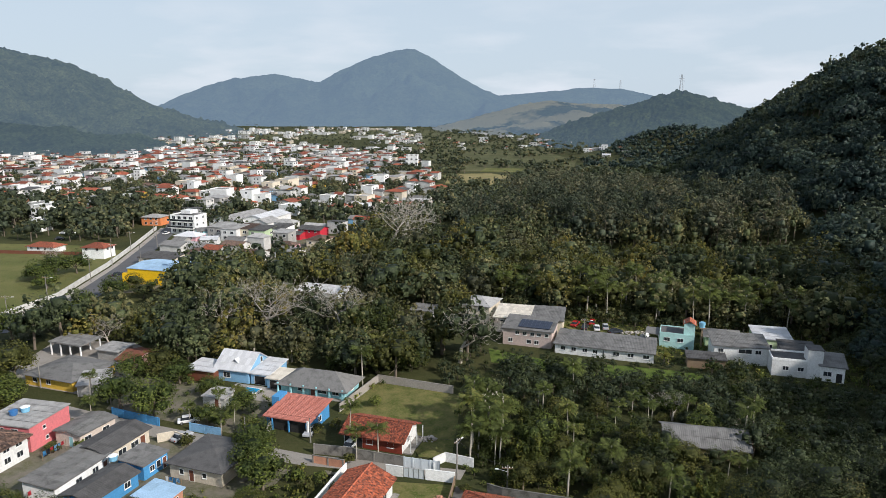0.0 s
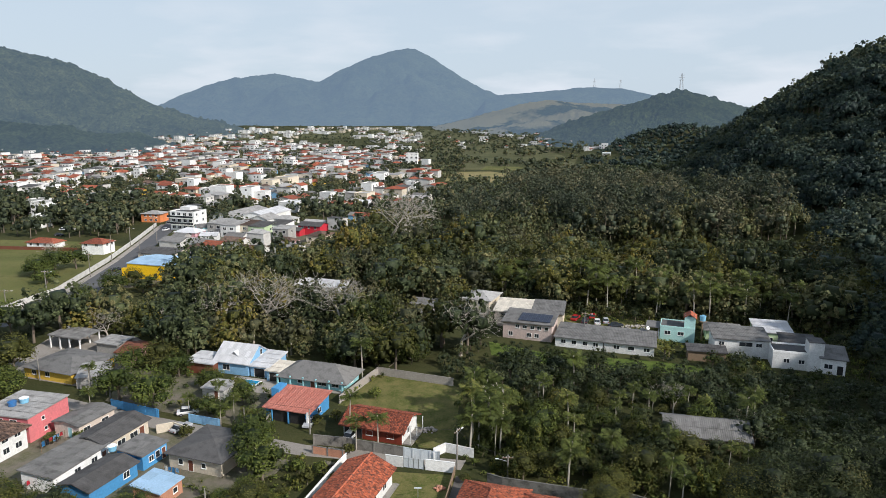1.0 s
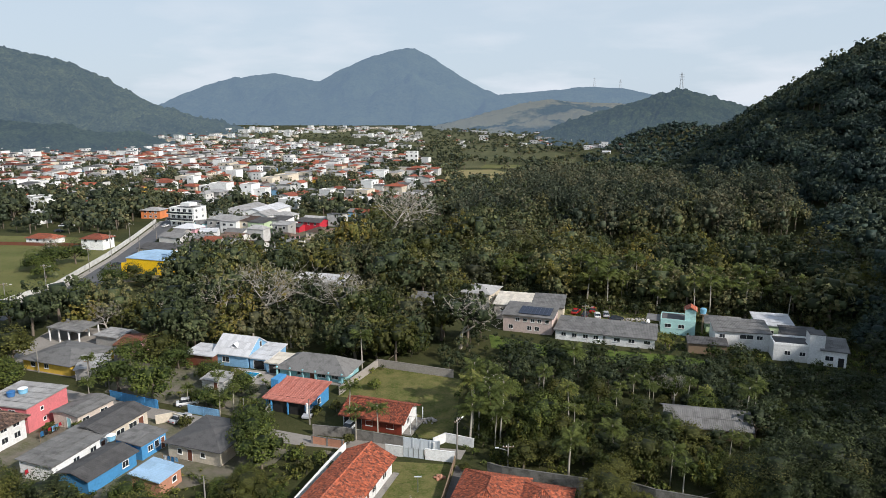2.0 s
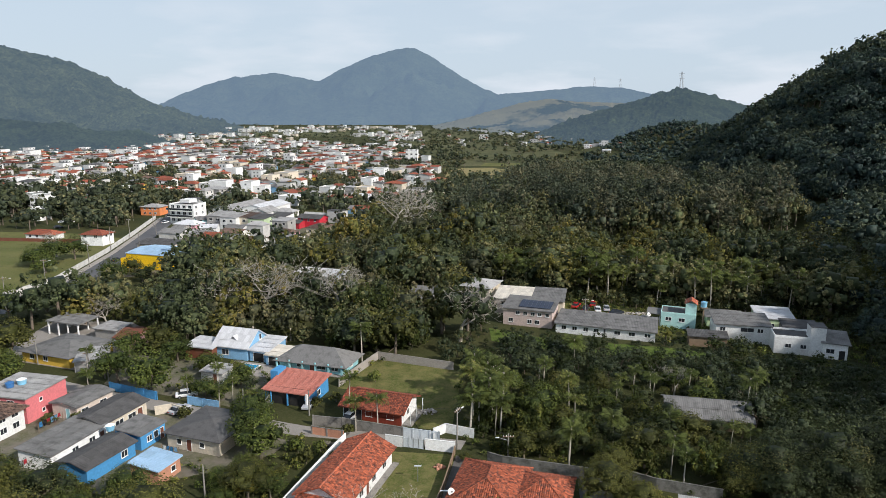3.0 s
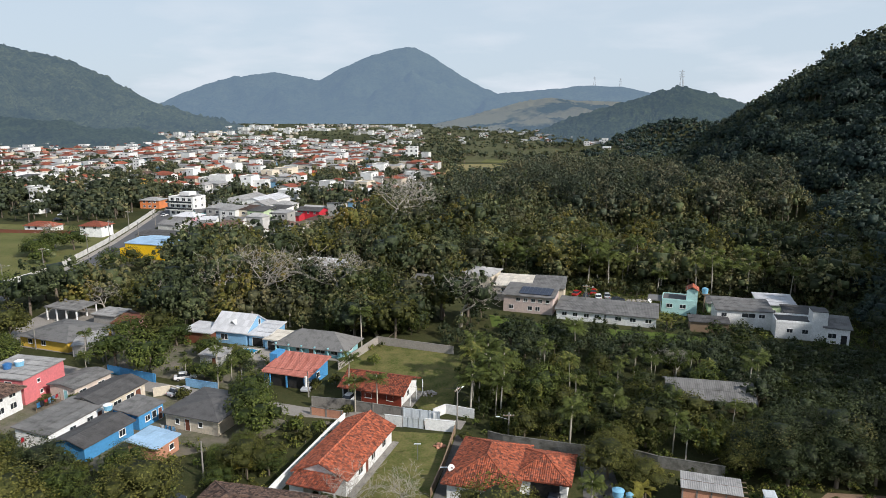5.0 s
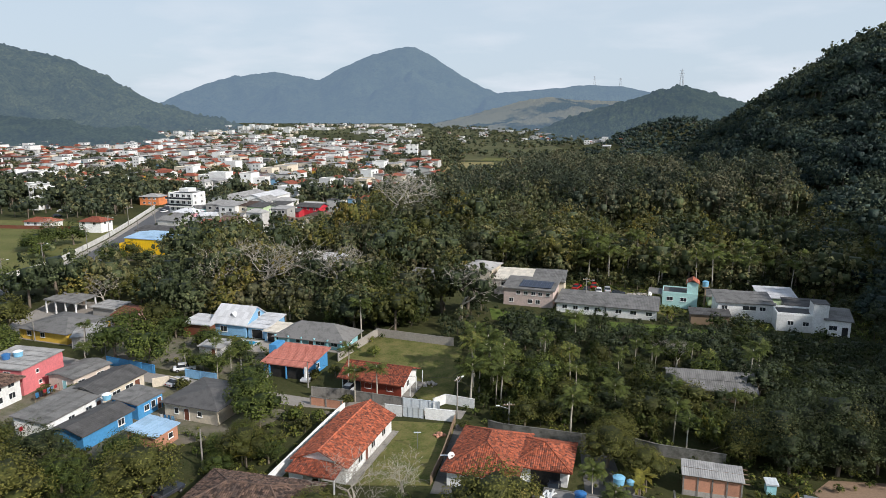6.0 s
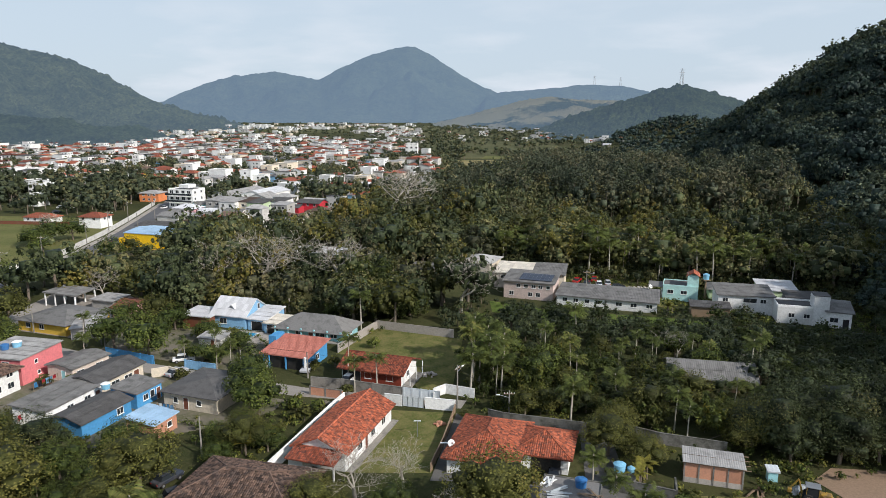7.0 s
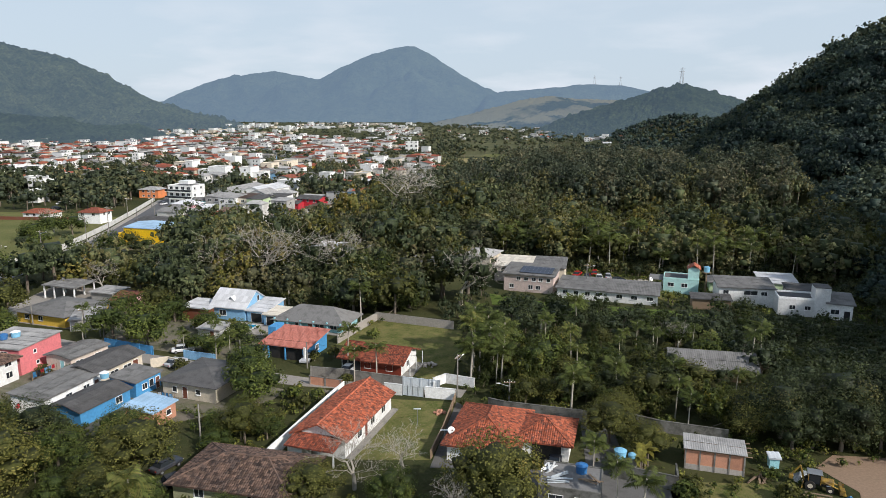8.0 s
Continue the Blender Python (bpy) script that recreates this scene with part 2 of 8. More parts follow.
# yard concrete with the trees' shade put into its dark tone
COURT = surface("dark_yard_concrete", (0.135, 0.13, 0.122), 0.9, 5, 0.4, (0.075, 0.07, 0.065), 0.7)
PAVING = surface("yard_paving", (0.30, 0.275, 0.245), 0.9, 3, 0.25, (0.20, 0.17, 0.14), 0.6)
STONE = surface("rubble", (0.34, 0.31, 0.28), 0.95, 5, 0.8, island=0.35)
ASPHALT = surface("asphalt", (0.11, 0.11, 0.115), 0.85, 8, 0.12, (0.16, 0.155, 0.15), 0.6)
DIRT = surface("dirt_road", (0.27, 0.185, 0.125), 0.95, 3, 0.15, (0.24, 0.17, 0.11), 0.7)
METAL = surface("grey_metal", (0.36, 0.37, 0.38), 0.45, 8, 0.6, (0.22, 0.20, 0.18), 0.4, metal=0.7)
GALV = surface("galvanised_sheet", (0.52, 0.56, 0.58), 0.5, 8, 0.5, (0.36, 0.37, 0.37), 0.4)
# rubber, and the black panels that imitate shaded openings
BLACK = surface("black_rubber", (0.02, 0.02, 0.02), 0.7)
TANK = surface("blue_plastic", (0.02, 0.16, 0.42), 0.4)
TANK_PALE = surface("pale_blue_plastic", (0.20, 0.45, 0.62), 0.4)
CAR_WHITE = surface("white_car_paint", (0.75, 0.75, 0.75), 0.25, vary=0.03)
CAR_RED = surface("red_car_paint", (0.38, 0.02, 0.02), 0.25, vary=0.03)
CAR_DARK = surface("dark_car_paint", (0.03, 0.035, 0.045), 0.25, vary=0.03)
CAR_SILVER = surface("silver_car_paint", (0.42, 0.43, 0.45), 0.25, vary=0.03)
DIGGER = surface("muddy_yellow_paint", (0.36, 0.22, 0.035), 0.6, 6, 1.2, (0.12, 0.085, 0.05), 0.8, edge=(0.42, 0.60))


def glass_mat(name, col, rough=0.08):
    m, n, l, b = nodes_of(name)
    b.inputs["Base Color"].default_value = (*col, 1)
    b.inputs["Roughness"].default_value = rough
    b.inputs["Specular IOR Level"].default_value = 0.6
    return m


GLASS = glass_mat("dark_window_glass", (0.025, 0.03, 0.035))
SOLAR = glass_mat("solar_cells", (0.012, 0.016, 0.035), 0.15)
POOL = glass_mat("pool_water", (0.02, 0.28, 0.50), 0.05)


def grass_mat(name, a, b_, c_, scale=0.12):
    m, n, l, b = nodes_of(name)
    geo = n.new("ShaderNodeNewGeometry")
    big = noise_node(n, l, geo.outputs["Position"], scale, 6, 0.65)
    fine = noise_node(n, l, geo.outputs["Position"], 2.0, 8, 0.8)
    mid = noise_node(n, l, geo.outputs["Position"], scale * 4, 6, 0.7)
    c = mix_node(n, l, range_node(n, l, big, 0.40, 0.60, 0, 1), a, b_)
    c = mix_node(n, l, range_node(n, l, mid, 0.52, 0.66, 0, 0.6), c, tuple(v * 0.5 for v in a))
    c = mix_node(n, l, range_node(n, l, fine, 0.46, 0.66, 0, 0.7), c, c_)
    l.new(c, b.inputs["Base Color"])
    b.inputs["Roughness"].default_value, b.inputs["Specular IOR Level"].default_value = 0.95, 0.1
    bn = n.new("ShaderNodeBump")
    bn.inputs["Strength"].default_value, bn.inputs["Distance"].default_value = 0.8, 0.15
    l.new(fine, bn.inputs["Height"])
    l.new(bn.outputs["Normal"], b.inputs["Normal"])
    return m


GROUND = grass_mat("undergrowth", (0.032, 0.042, 0.014), (0.062, 0.066, 0.024), (0.085, 0.070, 0.036), 0.05)
LUSH = grass_mat("lush_grass", (0.060, 0.098, 0.018), (0.105, 0.150, 0.030), (0.15, 0.16, 0.05), 0.3)
LAWN = grass_mat("lawn", (0.075, 0.098, 0.022), (0.165, 0.155, 0.055), (0.22, 0.17, 0.085), 0.35)
FIELD = grass_mat("playing_field_grass", (0.095, 0.112, 0.032), (0.145, 0.145, 0.05), (0.18, 0.15, 0.075), 0.06)
WATER = surface("pond_water", (0.030, 0.036, 0.030), 0.06, 0.5, 0.2, (0.05, 0.055, 0.04), 0.3)
MEADOW = grass_mat("valley_grass", (0.055, 0.068, 0.028), (0.105, 0.105, 0.048), (0.15, 0.13, 0.07), 0.02)
PASTURE = grass_mat("dry_pasture", (0.26, 0.21, 0.10), (0.20, 0.19, 0.075), (0.30, 0.23, 0.12), 0.03)
YARD = grass_mat("bare_yard", (0.17, 0.15, 0.12), (0.10, 0.105, 0.05), (0.24, 0.21, 0.17), 0.25)


# ---- mesh helpers ----
def part(name, bm, mat, parent=None, label=""):
    me = bpy.data.meshes.new(name)
    bm.to_mesh(me)
    bm.free()
    for m in (mat if isinstance(mat, (list, tuple)) else [mat]):
        me.materials.append(m)
    ob = new(name, me)
    if parent:
        ob.parent = parent
    if label:
        ob["label"] = label
    return ob


def base(name, x, y, z=0.0, ang=0.0):
    ob = new(name)
    ob.empty_display_size = 0.5
    ob.matrix_basis = pose(x, y, z, 0, 0, ang)
    return ob


def box(bm, x0, x1, y0, y1, z0, z1, bevel=0.0):
    r = bmesh.ops.create_cube(bm, size=1)
    bmesh.ops.transform(bm, matrix=Matrix.Translation(((x0 + x1) / 2, (y0 + y1) / 2, (z0 + z1) / 2)) @ Matrix.Diagonal((x1 - x0, y1 - y0, z1 - z0, 1)), verts=r["verts"])
    if bevel:
        edges = list({e for v in r["verts"] for e in v.link_edges})
        bmesh.ops.bevel(bm, geom=edges, offset=bevel, segments=1, affect="EDGES")
    return r["verts"]


def boxed(*args, bevel=0.0):
    bm = bmesh.new()
    box(bm, *args, bevel=bevel)
    return bm


def tube(bm, p, q, r0, r1, n=6):
    """A tapered tube between two points, closed at its ends."""
    p, q = Vector(p), Vector(q)
    turn = (q - p).to_track_quat("Z", "Y").to_matrix()
    rings = [[bm.verts.new(c + turn @ Vector((r * math.cos(2 * math.pi * i / n), r * math.sin(2 * math.pi * i / n), 0))) for i in range(n)] for c, r in ((p, r0), (q, r1))]
    for i in range(n):
        bm.faces.new((rings[0][i], rings[0][(i + 1) % n], rings[1][(i + 1) % n], rings[1][i]))
    bm.faces.new(rings[1])
    bm.faces.new(rings[0][::-1])


def tubed(*args, n=6):
    bm = bmesh.new()
    tube(bm, *args, n=n)
    return bm


def prism(bm, pts, lower):
    """A slab: the polygon pts (counter-clockwise from above) and its copy lowered by that much."""
    top = [bm.verts.new(p) for p in pts]
    low = [bm.verts.new((p[0], p[1], p[2] - lower)) for p in pts]
    bm.faces.new(top)
    bm.faces.new(low[::-1])
    for i in range(len(pts)):
        j = (i + 1) % len(pts)
        bm.faces.new((top[j], top[i], low[i], low[j]))


def cover(bm, pts, du, dv, kind):
    """Covers a roof slope (first edge: the eave) with overlapping tiles or corrugated sheets."""
    pts = [Vector(p) for p in pts]
    o, u = pts[0], (pts[1] - pts[0]).normalized()
    nrm = (pts[1] - pts[0]).cross(pts[-1] - pts[0]).normalized()
    v = nrm.cross(u)
    flat = [((p - o).dot(u), (p - o).dot(v)) for p in pts]
    width = max(a for a, _ in flat)
    start = min(a for a, _ in flat)

    def span(a):
        hits = []
        for i in range(len(flat)):
            (a0, b0), (a1, b1) = flat[i], flat[(i + 1) % len(flat)]
            if abs(a1 - a0) > 1e-6 and min(a0, a1) - 1e-6 <= a <= max(a0, a1) + 1e-6:
                hits.append(b0 + (b1 - b0) * (a - a0) / (a1 - a0))
        return (min(hits), max(hits)) if hits else (0, 0)

    cols = max(1, round((width - start) / du))
    step = (width - start) / cols
    folds = [(0, 0.0), (0.25, 0.05), (0.5, 0.065), (0.75, 0.05), (1, 0.0)] if kind == "tile" else [(k / 6, 0.035 * (k % 2)) for k in range(7)]
    for c in range(cols):
        a0, a1 = start + c * step, start + (c + 1) * step
        lo0, hi0 = span(a0 + 1e-4)
        lo1, hi1 = span(a1 - 1e-4)
        top = max(hi0, hi1)
        row = min(lo0, lo1)
        while row < top - 0.05:
            prev = None
            jig = random.uniform(-0.015, 0.015)
            for f, lift in folds:
                a, lo, hi = a0 + (a1 - a0) * f, lo0 + (lo1 - lo0) * f, hi0 + (hi1 - hi0) * f
                b0, b1 = min(max(row, lo), hi), min(max(row + dv * 1.08, lo), hi)
                pair = [bm.verts.new(o + u * a + v * b0 + nrm * (lift + 0.075 + jig)), bm.verts.new(o + u * a + v * b1 + nrm * (lift + 0.01 + jig))]
                if prev and (b1 - b0 > 0.01):
                    bm.faces.new((prev[0], pair[0], pair[1], prev[1]))
                prev = pair
            row += dv
    loose = [w for w in bm.verts if not w.link_faces]
    bmesh.ops.delete(bm, geom=loose, context="VERTS")


def slopes(kind, w, d, h, rise, ov):
    """The sloping faces of a roof over a w x d house with walls h high."""
    W, D = w / 2 + ov, d / 2 + ov
    drop = ov * rise / (d / 2)
    e, r = h - drop, h + rise
    if kind == "gable":
        return [[(-W, -D, e), (W, -D, e), (W, 0, r), (-W, 0, r)], [(W, D, e), (-W, D, e), (-W, 0, r), (W, 0, r)]]
    if kind == "hip":
        k = max(W - D, 0.01)
        return [[(-W, -D, e), (W, -D, e), (k, 0, r), (-k, 0, r)], [(W, D, e), (-W, D, e), (-k, 0, r), (k, 0, r)],
                [(-W, D, e), (-W, -D, e), (-k, 0, r)], [(W, -D, e), (W, D, e), (k, 0, r)]]
    return [[(-W, -D, h), (W, -D, h), (W, D, r), (-W, D, r)]]


def window(parent, side, w, d, u, z, ww, wh, frame_mat, door=None, simple=False):
    """A window (frame, sill, pane) or a door leaf on one side of a house; u: along the wall from its middle."""
    flip = {"f": (0, -d / 2, 0), "r": (w / 2, 0, 90), "b": (0, d / 2, 180), "l": (-w / 2, 0, 270)}[side]
    m = pose(flip[0], flip[1], 0, 0, 0, flip[2]) @ Matrix.Translation((u, 0, z))
    bm = bmesh.new()
    t = 0.07
    for a in ((-ww / 2 - t, -ww / 2, -t, wh + t), (ww / 2, ww / 2 + t, -t, wh + t), (-ww / 2, ww / 2, wh, wh + t), (-ww / 2, ww / 2, -t, 0)):
        box(bm, a[0], a[1], -0.06, 0.02, a[2], a[3])
    if simple:
        for v in box(bm, -ww / 2, ww / 2, -0.03, 0.0, 0, wh):
            for fc in v.link_faces:
                fc.material_index = 1
        bmesh.ops.transform(bm, matrix=m, verts=bm.verts)
        part("window", bm, [frame_mat, GLASS], parent)
        return
    if not door and ww > 0.9:
        box(bm, -0.025, 0.025, -0.05, 0.0, 0, wh)
    bmesh.ops.transform(bm, matrix=m, verts=bm.verts)
    fr = part("door_frame" if door else "window", bm, frame_mat, parent)
    bm = boxed(-ww / 2, ww / 2, -0.025, 0.0, 0, wh)
    bmesh.ops.transform(bm, matrix=m, verts=bm.verts)
    part("door" if door else "pane", bm, door or GLASS, fr if not door else parent)
    if not door:
        bm = boxed(-ww / 2 - 0.12, ww / 2 + 0.12, -0.14, 0.0, -t - 0.06, -t)
        bmesh.ops.transform(bm, matrix=m, verts=bm.verts)
        part("sill", bm, frame_mat, fr)


KEEP = []  # footprints and yards kept clear of trees: x, y, angle, half width, half depth, tree height allowed


def keep(x, y, ang, w, d, tall=0.0):
    KEEP.append((x, y, radians(ang), w / 2, d / 2, tall))


def roof_on(parent, kind, w, d, h, rise, ov, mat, skin, name="roof"):
    bm = bmesh.new()
    for s in slopes(kind, w, d, h, rise, ov):
        prism(bm, s, 0.12)
        if skin == "tile":
            cover(bm, s, 0.30, 0.42, "tile")
        elif skin == "sheets":
            cover(bm, s, 1.05, 2.2, "sheet")
    if skin == "tile":
        W = w / 2 + ov
        if kind == "gable":
            tube(bm, (-W, 0, h + rise + 0.05), (W, 0, h + rise + 0.05), 0.14, 0.14)
        elif kind == "hip":
            k = max(W - d / 2 - ov, 0.01)
            e = h - ov * rise / (d / 2)
            tube(bm, (-k, 0, h + rise + 0.05), (k, 0, h + rise + 0.05), 0.14, 0.14)
            for sx in (-1, 1):
                for sy in (-1, 1):
                    tube(bm, (sx * k, 0, h + rise + 0.05), (sx * W, sy * (d / 2 + ov), e + 0.05), 0.13, 0.13)
    deck = part(name, bm, mat, parent)
    if skin == "sheet":
        for s in slopes(kind, w, d, h, rise, ov):
            sheets(deck, s, mat)
    return deck


def sheets(deck, s, mat, du=1.1, dv=2.2):
    """Corrugated sheets laid over a rectangular slope, each a piece of its own."""
    p0, p1, p3 = Vector(s[0]), Vector(s[1]), Vector(s[3])
    wide, long = (p1 - p0).length, (p3 - p0).length
    nu, nv = max(1, round(wide / du)), max(1, round(long / dv))
    a, b = wide / nu, long / nv
    bm = bmesh.new()
    cover(bm, [(0, 0, 0), (a * 1.01, 0, 0), (a * 1.01, b, 0), (0, b, 0)], a * 1.01, b, "sheet")
    me = bpy.data.meshes.new("roof_sheet")
    bm.to_mesh(me)
    bm.free()
    me.materials.append(mat)
    u = (p1 - p0).normalized()
    n = (p1 - p0).cross(p3 - p0).normalized()
    turn = Matrix((u, n.cross(u), n)).transposed().to_4x4()
    for i in range(nu):
        for j in range(nv):
            ob = new("roof_sheet", me)
            ob.parent = deck
            at = p0 + (p1 - p0) * (i / nu) + (p3 - p0) * (j / nv)
            ob.matrix_basis = Matrix.Translation(at + n * (0.004 + 0.012 * (j % 2) + random.uniform(0, 0.012))) @ turn @ Matrix.Rotation(random.uniform(-0.006, 0.006), 4, "Z")


def wall_mesh(kind, w, d, h, rise):
    bm = bmesh.new()
    box(bm, -w / 2, w / 2, -d / 2, d / 2, -0.3, h - 0.1)
    if kind == "gable":
        for x0, x1 in ((-w / 2, -w / 2 + 0.2), (w / 2 - 0.2, w / 2)):
            vs = [[bm.verts.new(p) for p in ((x, -d / 2, h - 0.1), (x, d / 2, h - 0.1), (x, 0, h + rise - 0.13))] for x in (x0, x1)]
            bm.faces.new(vs[0][::-1])
            bm.faces.new(vs[1])
            for i in range(3):
                j = (i + 1) % 3
                bm.faces.new((vs[0][i], vs[0][j], vs[1][j], vs[1][i]))
    elif kind == "mono":
        vs = [[bm.verts.new(p) for p in ((x, -d / 2, h - 0.1), (x, d / 2, h - 0.1), (x, d / 2, h + rise - 0.13))] for x in (-w / 2, w / 2)]
        bm.faces.new(vs[0][::-1])
        bm.faces.new(vs[1])
        bm.faces.new((vs[0][1], vs[1][1], vs[1][2], vs[0][2]))
    return bm


def building(label, x, y, ang, w, d, h, kind, rise, wall, roof, skin="sheet", ov=0.5, wins=(), doors=(), frame_mat=None, name="house", group="", z=0.0, yard=8.0, clear=True, simple=False):
    """A house: walls, roof, windows and doors as parts of one thing."""
    ob = base(name, x, y, z, ang)
    tagged(ob, label, "house" if name == "house" else name.replace("_", " "), group)
    part("wall", wall_mesh(kind, w, d, h, rise), wall, ob)
    if kind == "flat":
        bm = boxed(-w / 2 + 0.15, w / 2 - 0.15, -d / 2 + 0.15, d / 2 - 0.15, h - 0.1, h + 0.02)
        part("roof", bm, roof, ob)
        bm = bmesh.new()
        for a in ((-w / 2 - 0.03, w / 2 + 0.03, -d / 2 - 0.03, -d / 2 + 0.15), (-w / 2 - 0.03, w / 2 + 0.03, d / 2 - 0.15, d / 2 + 0.03),
                  (-w / 2 - 0.03, -w / 2 + 0.15, -d / 2 + 0.15, d / 2 - 0.15), (w / 2 - 0.15, w / 2 + 0.03, -d / 2 + 0.15, d / 2 - 0.15)):
            box(bm, *a, h - 0.1, h + rise)
        part("parapet", bm, wall, ob)
    else:
        roof_on(ob, kind, w, d, h, rise, ov, roof, skin)
    for side, u, zz, ww, wh in wins:
        window(ob, side, w, d, u, zz, ww, wh, frame_mat or WHITE, None, simple)
    for side, u, ww, wh, dm in doors:
        window(ob, side, w, d, u, 0.05, ww, wh, frame_mat or WHITE, dm)
    if clear:
        keep(x, y, ang, w + 2.5, d + 2.5)
        if yard:
            keep(x, y - yard / 2 - d / 2, 0, w * 0.9, yard, 2.2)
    return ob


def slab(name, label, pts, z, thick, mat, category="ground", kind="structure"):
    bm = bmesh.new()
    prism(bm, [(px, py, z) for px, py in pts], thick)
    ob = part(name, bm, mat)
    return tagged(ob, label, category, "", kind)


def fence_wall(label, pts, h, mat, name="boundary_wall", thick=0.16, cap=None, pillars=0.0):
    """A yard wall along a line of points, with pillars and a coping as parts."""
    x0, y0 = pts[0]
    ob = base(name, x0, y0, 0)
    tagged(ob, label, "wall")
    for (ax, ay), (bx, by) in zip(pts, pts[1:]):
        length, ang = math.hypot(bx - ax, by - ay), math.atan2(by - ay, bx - ax)
        m = Matrix.Translation((ax - x0, ay - y0, 0)) @ Matrix.Rotation(ang, 4, "Z")
        bm = boxed(0, length, -thick / 2, thick / 2, -0.2, h)
        bmesh.ops.transform(bm, matrix=m, verts=bm.verts)
        part("panel", bm, mat, ob)
        bm = boxed(-0.05, length + 0.05, -thick / 2 - 0.04, thick / 2 + 0.04, h, h + 0.06)
        bmesh.ops.transform(bm, matrix=m, verts=bm.verts)
        part("coping", bm, cap or mat, ob)
        k = 0.0
        while pillars and k < length:
            bm = boxed(k - 0.14, k + 0.14, -thick / 2 - 0.06, thick / 2 + 0.06, -0.2, h + 0.12)
            bmesh.ops.transform(bm, matrix=m, verts=bm.verts)
            part("pillar", bm, cap or mat, ob)
            k += pillars
    return ob


# ---- terrain ----
def smooth(a, b, x):
    t = np.clip((x - a) / (b - a), 0, 1)
    return t * t * (3 - 2 * t)


def ground_z(x, y):
    """Height of the valley floor, of the wooded hill at its side and of an unseen rise added for its shadow."""
    x, y = np.asarray(x, float), np.asarray(y, float)
    k = np.interp(y, (150, 240, 340, 450, 550, 700, 1000, 2000), (0.99, 0.96, 0.925, 0.885, 0.85, 0.81, 0.76, 0.72))
    x, y = x / k, y / k
    foot = 120 + 0.05 * (y - 200) + 0.00030 * np.maximum(y - 200, 0) ** 2
    steep = np.clip(0.30 + (y - 290) * 0.0017, 0.25, 0.64)
    u = np.maximum(x - foot, 0)
    h = steep * (np.sqrt(u * u + 400) - 20 + u * 0.06)
    cap = 101 + 0.05 * (x - 300)
    h = cap - np.log1p(np.exp(np.clip((cap - h) / 8, -30, 30))) * 8
    h = np.maximum(h, 0) * (1 - smooth(1300, 2200, y)) * smooth(-400, 60, y)
    wob = 4 * np.sin(x / 47 + 1) * np.sin(y / 61) * np.clip(h / 40, 0, 1)
    knoll = 30 * np.exp(-((x + 980) / 190) ** 2 - ((y - 1330) / 260) ** 2)
    spur = 44 * np.exp(-((x - 420) / np.where(x < 420, 95, 130)) ** 2 - ((y - 1230) / 170) ** 2)
    # rise added out of view so its shadow falls on the compound's right end
    along = np.clip(((x - 184) * 29 + (y - 45) * 105) / (29 ** 2 + 105 ** 2), 0, 1)
    dx, dy = x - 184 - 29 * along, y - 45 - 105 * along
    shade_rise = 94 * np.exp(-(dx / np.where(dx < 0, 36, 130)) ** 2 - (dy / 60) ** 2) - 0.6
    return np.maximum((h + wob) * np.interp(y, (250, 480), (1.0, 1.06)) + knoll + spur, shade_rise) * k


def quad_mesh(name, verts, quads, mats, tint=None, mat_index=None, smooth_faces=False):
    me = bpy.data.meshes.new(name)
    verts, quads = np.asarray(verts, np.float32), np.asarray(quads, np.int32)
    me.vertices.add(len(verts))
    me.vertices.foreach_set("co", verts.ravel())
    me.loops.add(quads.size)
    me.loops.foreach_set("vertex_index", quads.ravel())
    me.polygons.add(len(quads))
    me.polygons.foreach_set("loop_start", np.arange(0, quads.size, 4, dtype=np.int32))
    if mat_index is not None:
        me.polygons.foreach_set("material_index", np.asarray(mat_index, np.int32))
    me.polygons.foreach_set("use_smooth", np.full(len(quads), smooth_faces))
    for m in mats:
        me.materials.append(m)
    if tint is not None:
        at = me.attributes.new("tint", "FLOAT", "POINT")
        at.data.foreach_set("value", np.asarray(tint, np.float32))
    me.update()
    me.validate()
    return me


def grid_quads(nu, nv):
    i = np.arange((nu - 1) * (nv - 1))
    r, c = i // (nu - 1), i % (nu - 1)
    a = r * nu + c
    return np.stack([a, a + 1, a + nu + 1, a + nu], 1)


def build_ground():
    nu, nv = 141, 190
    v = np.linspace(0, 1, nv)
    Y = -250 + 5000 * (0.25 * v + 0.75 * v ** 3)
    u = np.linspace(-1, 1, nu)
    U, YY = np.meshgrid(u, Y)
    X = U * (420 + 0.85 * np.maximum(YY, 0))
    Z = ground_z(X, YY)
    me = quad_mesh("ground", np.stack([X.ravel(), YY.ravel(), Z.ravel()], 1), grid_quads(nu, nv), [GROUND], smooth_faces=True)
    tagged(new("ground", me), "valley floor of grass and scrub rising into a wooded hill", "ground", "", "structure")


build_ground()


